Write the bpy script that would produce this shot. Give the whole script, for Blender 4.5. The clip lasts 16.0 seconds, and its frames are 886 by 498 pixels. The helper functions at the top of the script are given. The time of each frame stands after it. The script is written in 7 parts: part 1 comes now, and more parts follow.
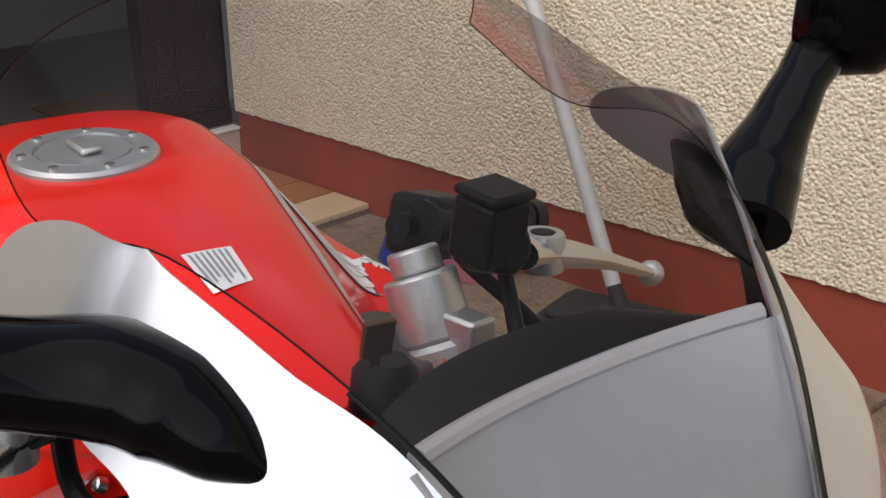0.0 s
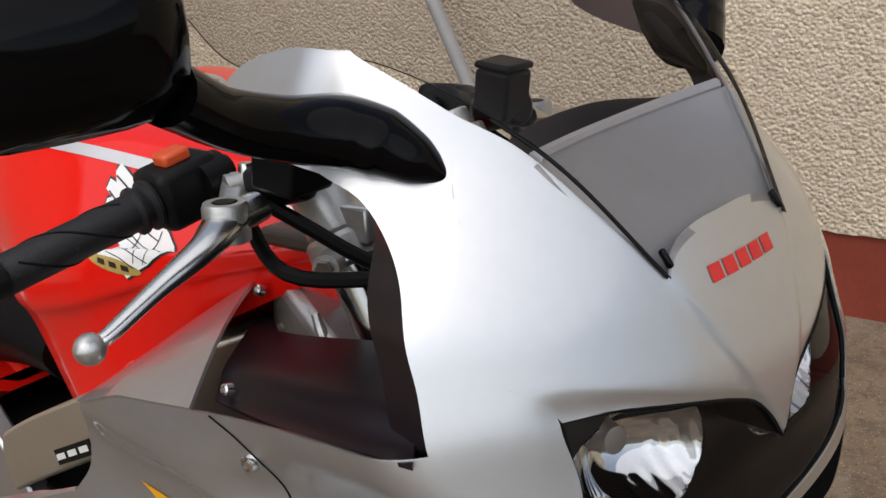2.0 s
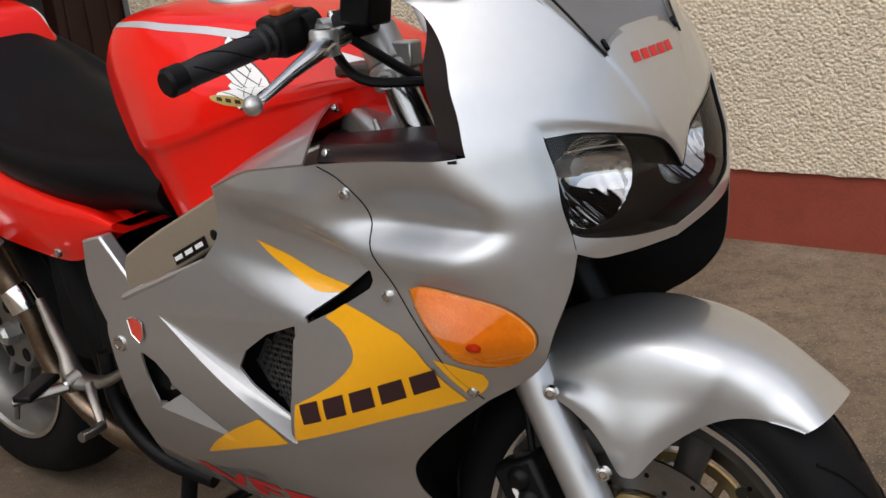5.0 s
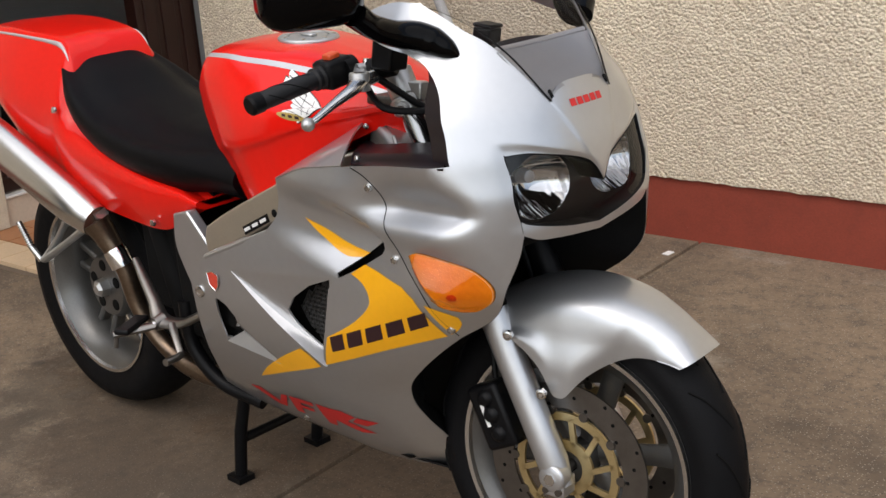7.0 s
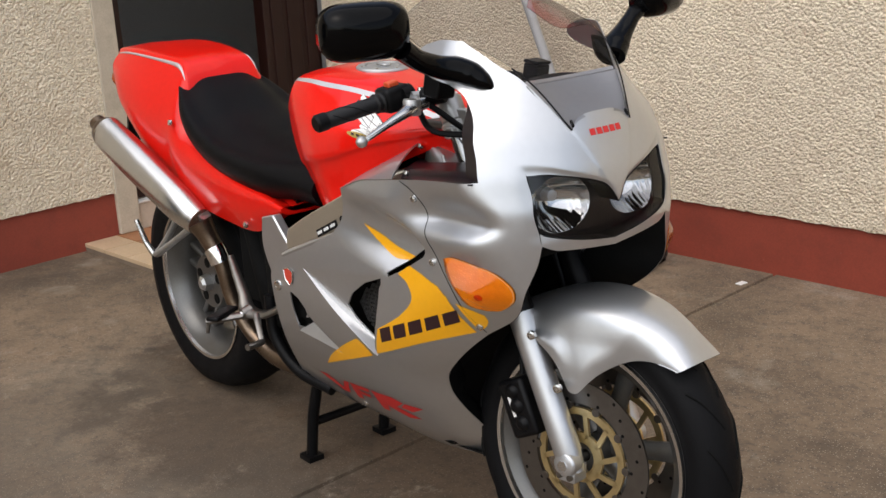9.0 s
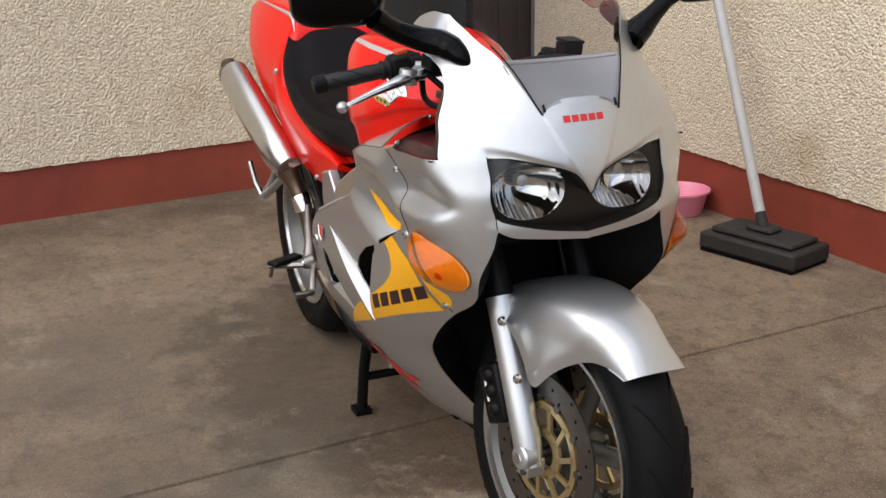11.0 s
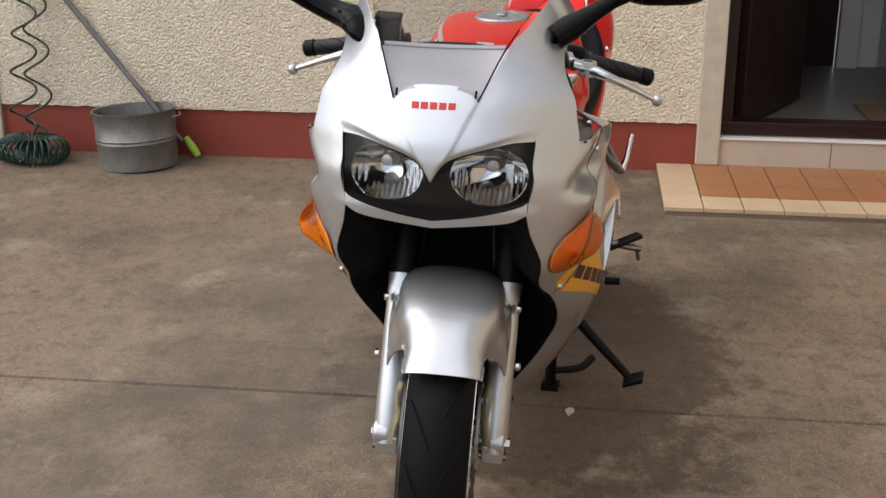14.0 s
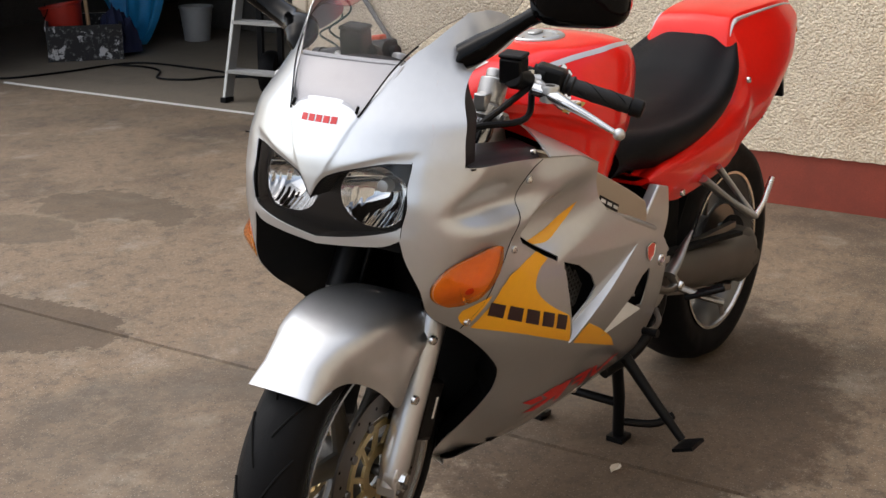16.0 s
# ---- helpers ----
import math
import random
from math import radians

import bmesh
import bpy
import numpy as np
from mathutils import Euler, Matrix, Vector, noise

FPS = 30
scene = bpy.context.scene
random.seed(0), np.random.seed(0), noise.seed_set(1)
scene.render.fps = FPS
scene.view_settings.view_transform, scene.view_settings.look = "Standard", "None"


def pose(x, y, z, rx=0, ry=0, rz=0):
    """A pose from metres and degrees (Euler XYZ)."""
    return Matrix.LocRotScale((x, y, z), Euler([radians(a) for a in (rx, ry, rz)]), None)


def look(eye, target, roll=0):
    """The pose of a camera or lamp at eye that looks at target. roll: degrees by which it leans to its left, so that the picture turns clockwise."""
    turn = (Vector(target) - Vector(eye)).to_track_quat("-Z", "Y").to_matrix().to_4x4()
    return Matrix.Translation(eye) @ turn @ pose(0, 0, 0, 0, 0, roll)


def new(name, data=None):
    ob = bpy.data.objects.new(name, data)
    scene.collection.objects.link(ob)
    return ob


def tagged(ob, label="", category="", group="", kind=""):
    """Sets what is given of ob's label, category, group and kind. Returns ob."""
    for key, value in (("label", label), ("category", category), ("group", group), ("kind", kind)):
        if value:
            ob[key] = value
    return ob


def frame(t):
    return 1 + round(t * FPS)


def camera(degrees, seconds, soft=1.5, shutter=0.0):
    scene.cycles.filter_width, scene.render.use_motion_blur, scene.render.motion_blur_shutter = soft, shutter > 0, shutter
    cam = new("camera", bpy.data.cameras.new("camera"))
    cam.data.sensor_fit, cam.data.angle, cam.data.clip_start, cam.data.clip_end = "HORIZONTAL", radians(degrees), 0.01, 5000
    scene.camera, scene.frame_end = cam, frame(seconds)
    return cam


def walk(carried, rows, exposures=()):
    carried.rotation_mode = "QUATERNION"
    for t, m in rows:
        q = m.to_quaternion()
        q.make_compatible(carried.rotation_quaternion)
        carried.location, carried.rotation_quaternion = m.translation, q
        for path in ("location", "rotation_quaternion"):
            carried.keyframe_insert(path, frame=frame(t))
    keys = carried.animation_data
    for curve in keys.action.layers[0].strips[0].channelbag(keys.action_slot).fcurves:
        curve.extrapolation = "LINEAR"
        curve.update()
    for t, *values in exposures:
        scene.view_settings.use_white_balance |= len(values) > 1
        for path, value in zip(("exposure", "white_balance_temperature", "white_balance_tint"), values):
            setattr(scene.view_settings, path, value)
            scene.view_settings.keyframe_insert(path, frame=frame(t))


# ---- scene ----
cam = camera(40.0, 16.0)
PATH = [
    (0, (1.069, -0.353, 1.253), (-0.396, 0.798, 0.525), -1.2),
    (0.5, (1.121, -0.408, 1.267), (-0.319, 0.782, 0.553), -3.3),
    (1, (1.22, -0.475, 1.266), (-0.269, 0.668, 0.573), -4.9),
    (1.5, (1.243, -0.569, 1.254), (-0.197, 0.637, 0.567), -5.6),
    (2, (1.225, -0.671, 1.217), (-0.124, 0.64, 0.539), -6.0),
    (2.5, (1.23, -0.75, 1.206), (-0.051, 0.613, 0.497), -6.3),
    (3, (1.238, -0.816, 1.192), (0.003, 0.582, 0.47), -6.4),
    (3.5, (1.289, -0.88, 1.168), (0.044, 0.519, 0.467), -6.9),
    (4, (1.348, -0.948, 1.15), (0.087, 0.444, 0.463), -7.3),
    (4.5, (1.442, -1.022, 1.144), (0.146, 0.36, 0.491), -7.2),
    (6.8, (1.914, -1.457, 1.285), (0.584, -0.101, 0.658), -4.2),
    (7, (1.977, -1.475, 1.302), (0.624, -0.142, 0.675), -4.3),
    (7.5, (2.128, -1.502, 1.32), (0.715, -0.226, 0.707), -4.9),
    (8, (2.218, -1.529, 1.332), (0.767, -0.291, 0.73), -4.9),
    (8.5, (2.274, -1.542, 1.334), (0.791, -0.335, 0.749), -4.4),
    (9, (2.307, -1.531, 1.338), (0.792, -0.356, 0.771), -3.3),
    (11.5, (2.675, -0.783, 1.344), (0.86, -0.227, 0.713), -0.8),
    (12, (2.74, -0.58, 1.347), (0.884, -0.19, 0.712), -0.4),
    (12.5, (2.774, -0.339, 1.334), (0.889, -0.137, 0.698), -0.3),
    (13, (2.828, -0.061, 1.334), (0.932, -0.071, 0.695), -0.3),
    (13.5, (2.794, 0.205, 1.331), (0.911, -0.009, 0.691), -0.5),
    (14, (2.765, 0.441, 1.332), (0.912, 0.036, 0.698), 0.2),
    (14.5, (2.693, 0.712, 1.313), (0.892, 0.094, 0.699), -0.5),
    (15, (2.563, 0.924, 1.309), (0.839, 0.113, 0.701), -0.1),
    (15.5, (2.437, 1.124, 1.336), (0.804, 0.146, 0.721), 0.0),
    (16, (2.276, 1.306, 1.316), (0.735, 0.185, 0.706), -0.1),
]
EXPOSURE = [(0.0, 0.74), (1.0, 0.53), (2.0, 0.42), (3.0, 0.38), (4.5, 0.42), (7.0, 0.60), (9.0, 0.64), (11.5, 0.78), (13.5, 0.80), (16.0, 0.94)]
walk(cam, [(t, look(eye, target, roll)) for t, eye, target, roll in PATH], EXPOSURE)

# ---- light ----
world = bpy.data.worlds.new("sky_world")
scene.world = world
world.use_nodes = True
wn = world.node_tree.nodes
sky = wn.new("ShaderNodeTexSky")
sky.sky_type, sky.sun_disc = "NISHITA", False
sky.sun_elevation, sky.sun_rotation = radians(55), radians(165)
sky.air_density, sky.dust_density, sky.ozone_density = 1.0, 2.0, 1.0
grey = wn.new("ShaderNodeHueSaturation")
grey.inputs["Saturation"].default_value = 0.60
world.node_tree.links.new(sky.outputs[0], grey.inputs["Color"])
world.node_tree.links.new(grey.outputs[0], wn["Background"].inputs[0])
wn["Background"].inputs[1].default_value = 0.15
sun = new("sun", bpy.data.lights.new("sun", "SUN"))
sun.data.energy, sun.data.angle, sun.data.color = 1.0, radians(110), (1.0, 0.93, 0.83)
sun.matrix_basis = look((1.0, -1.5, 3.3), (0, 0, 0))


# ---- materials ----
def material(name, base, rough=0.5, metal=0.0, var=0.12, scale=30.0, bump=0.0, bump_scale=200.0, coat=0.0, **more):
    m = bpy.data.materials.new(name)
    m.use_nodes = True
    n, l = m.node_tree.nodes, m.node_tree.links
    b = n["Principled BSDF"]
    co = n.new("ShaderNodeTexCoord")
    big = n.new("ShaderNodeTexNoise")
    big.inputs["Scale"].default_value, big.inputs["Detail"].default_value = scale, 6
    fine = n.new("ShaderNodeTexNoise")
    fine.inputs["Scale"].default_value, fine.inputs["Detail"].default_value = scale * 12, 4
    add = n.new("ShaderNodeMath")
    add.operation = "ADD"
    l.new(co.outputs["Object"], big.inputs["Vector"])
    l.new(co.outputs["Object"], fine.inputs["Vector"])
    l.new(big.outputs["Fac"], add.inputs[0])
    l.new(fine.outputs["Fac"], add.inputs[1])
    ramp = n.new("ShaderNodeMapRange")
    ramp.inputs["From Min"].default_value, ramp.inputs["From Max"].default_value = 0.6, 1.4
    l.new(add.outputs[0], ramp.inputs["Value"])
    mix = n.new("ShaderNodeMix")
    mix.data_type = "RGBA"
    mix.inputs["A"].default_value = (*[c * (1 - var) for c in base], 1)
    mix.inputs["B"].default_value = (*[min(1, c * (1 + var)) for c in base], 1)
    l.new(ramp.outputs[0], mix.inputs["Factor"])
    l.new(mix.outputs["Result"], b.inputs["Base Color"])
    rr = n.new("ShaderNodeMapRange")
    rr.inputs["To Min"].default_value, rr.inputs["To Max"].default_value = rough * (1 - var), min(1, rough * (1 + var))
    l.new(big.outputs["Fac"], rr.inputs["Value"])
    l.new(rr.outputs[0], b.inputs["Roughness"])
    b.inputs["Metallic"].default_value = metal
    b.inputs["Coat Weight"].default_value, b.inputs["Coat Roughness"].default_value = coat, 0.04
    for key, value in more.items():
        b.inputs[key.replace("_", " ")].default_value = value
    if bump:
        tex = n.new("ShaderNodeTexNoise")
        tex.inputs["Scale"].default_value, tex.inputs["Detail"].default_value = bump_scale, 5
        bn = n.new("ShaderNodeBump")
        bn.inputs["Strength"].default_value, bn.inputs["Distance"].default_value = bump, 0.002
        l.new(co.outputs["Object"], tex.inputs["Vector"])
        l.new(tex.outputs["Fac"], bn.inputs["Height"])
        l.new(bn.outputs["Normal"], b.inputs["Normal"])
    return m


SILVER = material("silver_paint", (0.53, 0.54, 0.552), 0.39, 0.88, 0.03, 6, 0.05, 2200, coat=1.0)
RED = material("red_paint", (0.72, 0.009, 0.004), 0.34, 0.0, 0.05, 6, coat=0.55, Specular_IOR_Level=0.08)
YELLOW = material("yellow_graphic", (0.86, 0.40, 0.005), 0.35, 0.0, 0.04, 8, coat=0.4)
LETTERS = material("dark_brown_graphic", (0.030, 0.010, 0.012), 0.4, 0, 0.1, 20)
RED_GRAPHIC = material("red_graphic", (0.55, 0.02, 0.02), 0.4, 0, 0.1, 20)
WHITE = material("white_graphic", (0.78, 0.78, 0.76), 0.4, 0, 0.05, 20)
GOLD_GRAPHIC = material("gold_graphic", (0.45, 0.33, 0.09), 0.45, 0.2, 0.1, 20)
STRIPE = material("silver_stripe", (0.55, 0.55, 0.56), 0.35, 0.4, 0.05, 20, coat=0.4)
BLACK_GLOSS = material("gloss_black_plastic", (0.0015, 0.0015, 0.0017), 0.09, 0, 0.1, 10, Specular_IOR_Level=0.11)
BLACK = material("satin_black_plastic", (0.004, 0.004, 0.0045), 0.42, 0, 0.2, 40, 0.04, 900, Specular_IOR_Level=0.15)
PANEL = material("dark_plum_plastic", (0.012, 0.008, 0.010), 0.30, 0, 0.15, 30, Specular_IOR_Level=0.28)
DASH = material("dashboard_plastic", (0.008, 0.008, 0.009), 0.55, 0, 0.12, 30, Specular_IOR_Level=0.2)
INNER = material("inner_cowl_paint", (0.48, 0.49, 0.51), 0.42, 0.7, 0.04, 8, coat=0.3)
WING_DARK = material("black_graphic_edge", (0.012, 0.012, 0.012), 0.4, 0, 0.1, 20)
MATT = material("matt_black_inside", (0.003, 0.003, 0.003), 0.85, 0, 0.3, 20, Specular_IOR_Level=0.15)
RUBBER = material("tyre_rubber", (0.004, 0.004, 0.0045), 0.62, 0, 0.25, 30, 0.3, 300, Specular_IOR_Level=0.12)
GRIP = material("grip_rubber", (0.006, 0.006, 0.007), 0.5, 0, 0.2, 60, 0.3, 700, Specular_IOR_Level=0.35)
VINYL = material("seat_vinyl", (0.0022, 0.0022, 0.003), 0.46, 0, 0.12, 20, 0.25, 1400, Specular_IOR_Level=0.10)
ALLOY = material("cast_alloy", (0.50, 0.50, 0.49), 0.38, 0.85, 0.12, 40, 0.12, 500)
CAST = material("grey_cast_alloy", (0.24, 0.225, 0.205), 0.30, 0.92, 0.12, 40, 0.12, 500)
POLISHED = material("polished_alloy", (0.68, 0.675, 0.66), 0.24, 1.0, 0.04, 10)
MASK = material("lamp_mask", (0.004, 0.004, 0.0045), 0.30, 0.0, 0.1, 60)
REFLECT = material("lamp_reflector", (0.60, 0.60, 0.59), 0.05, 1.0, 0.1, 60)
SWING = material("dull_cast_alloy", (0.10, 0.088, 0.075), 0.5, 0.7, 0.15, 30, 0.1, 400)
CHROME = material("chrome", (0.80, 0.80, 0.80), 0.06, 1.0, 0.04, 20)
STEEL = material("disc_steel", (0.18, 0.168, 0.155), 0.36, 1.0, 0.15, 60)
GOLD = material("gold_anodised", (0.60, 0.47, 0.24), 0.34, 0.9, 0.12, 40)
FRAME = material("champagne_frame", (0.50, 0.45, 0.36), 0.36, 0.75, 0.06, 15, 0.1, 900)
WHEEL = material("wheel_silver", (0.12, 0.118, 0.113), 0.40, 0.7, 0.10, 20, coat=0.3)
KEY = material("dark_bronze", (0.11, 0.062, 0.035), 0.35, 0.6, 0.15, 60)
GRILLE = material("grey_black_mesh", (0.035, 0.034, 0.033), 0.42, 0, 0.15, 60)
STANCHION = material("polished_steel_tube", (0.30, 0.30, 0.30), 0.16, 1.0, 0.06, 20)
PIPE = material("heat_tinted_pipe", (0.19, 0.14, 0.10), 0.30, 0.95, 0.25, 12)
CAP = material("brushed_cap", (0.47, 0.48, 0.48), 0.40, 0.8, 0.08, 60)
AMBER_BACK = material("amber_backing", (1.0, 0.80, 0.50), 0.35, 0.0, 0.15, 90, 0.4, 220)
REDLENS = material("red_badge", (0.55, 0.05, 0.03), 0.25, 0, 0.1, 20, coat=0.6)


def clear(name, tint, ior=1.03, share=1.0, rough=0.12):
    m = bpy.data.materials.new(name)
    m.use_nodes = True
    n, l = m.node_tree.nodes, m.node_tree.links
    n.remove(n["Principled BSDF"])
    t, g, mix, fres = (n.new("ShaderNode" + k) for k in ("BsdfTransparent", "BsdfGlossy", "MixShader", "Fresnel"))
    t.inputs["Color"].default_value = (*tint, 1)
    g.inputs["Roughness"].default_value = rough
    fres.inputs["IOR"].default_value = ior
    part_of = n.new("ShaderNodeMath")
    part_of.operation = "MULTIPLY"
    part_of.inputs[1].default_value = share
    l.new(fres.outputs[0], part_of.inputs[0])
    l.new(part_of.outputs[0], mix.inputs[0])
    l.new(t.outputs[0], mix.inputs[1])
    l.new(g.outputs[0], mix.inputs[2])
    l.new(mix.outputs[0], n["Material Output"].inputs["Surface"])
    return m


SCREEN = clear("smoked_screen", (0.71, 0.70, 0.705), ior=1.45, share=0.26, rough=0.18)
AMBER = clear("amber_lens", (1.0, 0.40, 0.014), ior=1.5, rough=0.05)
LENS = clear("clear_lens", (0.93, 0.93, 0.94), ior=1.5, share=0.55, rough=0.03)


# ---- mesh tools ----
def thick(V, F, th):
    """A sheet given real thickness on its inner side."""
    V = np.array(V, float)
    N = np.zeros_like(V)
    edges = {}
    for f in F:
        n = np.cross(V[f[1]] - V[f[0]], V[f[2]] - V[f[0]]) + (np.cross(V[f[2]] - V[f[0]], V[f[3]] - V[f[0]]) if len(f) > 3 else 0)
        for i in f:
            N[i] += n
        for a, b in zip(f, tuple(f[1:]) + (f[0],)):
            edges[(a, b)] = 1
    N /= np.linalg.norm(N, axis=1)[:, None] + 1e-12
    m = len(V)
    rim = [(b, a, a + m, b + m) for a, b in edges if (b, a) not in edges]
    return np.vstack([V, V - N * th]), [tuple(f) for f in F] + [tuple(i + m for i in reversed(f)) for f in F] + rim


def weld(V, F):
    """One point where several coincide."""
    seen, ids, W = {}, [], []
    for v in V:
        k = tuple(np.round(v, 5))
        if k not in seen:
            seen[k] = len(W)
            W.append(v)
        ids.append(seen[k])
    G = []
    for f in F:
        g = []
        for i in f:
            if ids[i] not in g:
                g.append(ids[i])
        if len(g) > 2:
            G.append(tuple(g))
    return W, G


def link(name, V, F, mat, parent=None, label="", smooth=True, sharp=38, solid=0.0, bevel=0.0):
    V, F = weld([tuple(map(float, v)) for v in V], F)
    if solid:
        V, F = thick(V, F, solid)
    me = bpy.data.meshes.new(name)
    me.from_pydata([tuple(map(float, v)) for v in V], [], [tuple(map(int, f)) for f in F])
    if not solid:
        bm = bmesh.new()
        bm.from_mesh(me)
        bmesh.ops.recalc_face_normals(bm, faces=bm.faces)
        bm.to_mesh(me)
        bm.free()
    me.materials.append(mat)
    if smooth:
        me.shade_smooth()
        me.set_sharp_from_angle(angle=radians(sharp))
    ob = new(name, me)
    if parent:
        ob.parent = parent
    if label:
        ob["label"] = label
    if bevel:
        mod = ob.modifiers.new("bevel", "BEVEL")
        mod.width, mod.segments, mod.limit_method = bevel, 2, "ANGLE"
    return ob


def part(name, shape, mat, parent, label="", **kw):
    return link(name, shape[0], shape[1], mat, parent, label, **kw)


def thing(name, label, category, at=(0, 0, 0), rz=0, group="", kind=""):
    ob = new(name)
    ob.empty_display_size = 0.1
    ob.matrix_basis = pose(*at, 0, 0, rz)
    return tagged(ob, label, category, group, kind)


def join(*shapes):
    V, F = [], []
    for v, f in shapes:
        k = len(V)
        V += [tuple(p) for p in v]
        F += [tuple(i + k for i in q) for q in f]
    return V, F


def moved(shape, m):
    return [tuple(m @ Vector(v)) for v in shape[0]], shape[1]


def flip(shape):
    """The same shape on the other side of the machine."""
    return [(x, -y, z) for x, y, z in shape[0]], [tuple(reversed(f)) for f in shape[1]]


def curve(points, n=24):
    """A smooth open curve through the points."""
    P = np.array(points, float)
    if len(P) == 2:
        return P[0] + (P[1] - P[0]) * np.linspace(0, 1, n)[:, None]
    Q = np.vstack([2 * P[0] - P[1], P, 2 * P[-1] - P[-2]])
    out = []
    for u in np.linspace(0, len(P) - 1 - 1e-9, n):
        i = int(u)
        t = u - i
        a, b, c, d = Q[i:i + 4]
        out.append(0.5 * (2 * b + (c - a) * t + (2 * a - 5 * b + 4 * c - d) * t * t + (3 * b - a - 3 * c + d) * t ** 3))
    return np.array(out)


def chain(*runs, n=8):
    """An outline made of smooth runs that meet in corners."""
    out = []
    for r in runs:
        out += [tuple(p) for p in curve(r, max(2, n * (len(r) - 1) + 1 if len(r) > 2 else 2))[:-1]]
    return out


def grid(rows, closed=False, ends=False):
    """A surface through rows of points."""
    rows = [list(map(tuple, r)) for r in rows]
    m = len(rows[0])
    V = [p for r in rows for p in r]
    F = []
    for i in range(len(rows) - 1):
        for j in range(m if closed else m - 1):
            k = (j + 1) % m
            F.append((i * m + j, i * m + k, (i + 1) * m + k, (i + 1) * m + j))
    if ends:
        F += [tuple(range(m - 1, -1, -1)), tuple(range((len(rows) - 1) * m, len(rows) * m))]
    return V, F


def tube(points, radii, seg=10, n=0, flat=1.0):
    """A round bar along points; radii: one or one a point; flat squeezes it."""
    P = np.array(points, float)
    R = np.full(len(P), radii, float) if np.isscalar(radii) else np.array(radii, float)
    if n:
        u = np.linspace(0, len(P) - 1, n)
        R = np.interp(u, np.arange(len(P)), R)
        P = curve(P, n)
    T = np.gradient(P, axis=0)
    T /= np.linalg.norm(T, axis=1)[:, None] + 1e-12
    up = np.array((0.0, 0.0, 1.0)) if abs(T[0][2]) < 0.9 else np.array((1.0, 0.0, 0.0))
    rows = []
    for p, t, r in zip(P, T, R):
        a = np.cross(t, up)
        a /= np.linalg.norm(a)
        b = np.cross(a, t)
        rows.append([p + r * (a * math.cos(w) + flat * b * math.sin(w)) for w in np.arange(seg) * 2 * math.pi / seg])
        up = b
    return grid(rows, True, True)


def turned(profile, seg=48, axis="y", centre=(0, 0, 0), closed=False):
    """A solid of revolution; profile: (radius, along)."""
    rows = []
    for w in np.arange(seg) * 2 * math.pi / seg:
        c, s = math.cos(w), math.sin(w)
        rows.append([{"y": (r * c, h, r * s), "z": (r * c, r * s, h), "x": (h, r * c, r * s)}[axis] for r, h in profile])
    m = len(profile)
    V = [tuple(np.add(p, centre)) for r in rows for p in r]
    F = []
    for i in range(seg):
        k = (i + 1) % seg
        for j in range(m if closed else m - 1):
            q = (j + 1) % m
            F.append((i * m + j, k * m + j, k * m + q, i * m + q))
    return V, F


def box(lo, hi):
    (a, b, c), (d, e, f) = lo, hi
    V = [(x, y, z) for z in (c, f) for x, y in ((a, b), (d, b), (d, e), (a, e))]
    return V, [(3, 2, 1, 0), (4, 5, 6, 7), (0, 1, 5, 4), (1, 2, 6, 5), (2, 3, 7, 6), (3, 0, 4, 7)]


def prism(outline, h0, h1):
    """A flat outline (x, y) made solid from h0 to h1 in z."""
    m = len(outline)
    V = [(x, y, h) for h in (h0, h1) for x, y in outline]
    return V, [tuple(range(m - 1, -1, -1)), tuple(range(m, 2 * m))] + [(i, (i + 1) % m, m + (i + 1) % m, m + i) for i in range(m)]


def bar(a, b, w, h):
    """A square bar from a to b."""
    a, b = Vector(a), Vector(b)
    m = (b - a).to_track_quat("X", "Z").to_matrix().to_4x4()
    m.translation = a
    return moved(box((0, -w / 2, -h / 2), ((b - a).length, w / 2, h / 2)), m)


def inside(poly, P):
    poly, P = np.array(poly, float), np.array(P, float)
    odd = np.zeros(len(P), bool)
    for (x0, y0), (x1, y1) in zip(poly, np.roll(poly, -1, axis=0)):
        if y0 != y1:
            odd ^= ((y0 > P[:, 1]) != (y1 > P[:, 1])) & (P[:, 0] < (x1 - x0) * (P[:, 1] - y0) / (y1 - y0) + x0)
    return odd


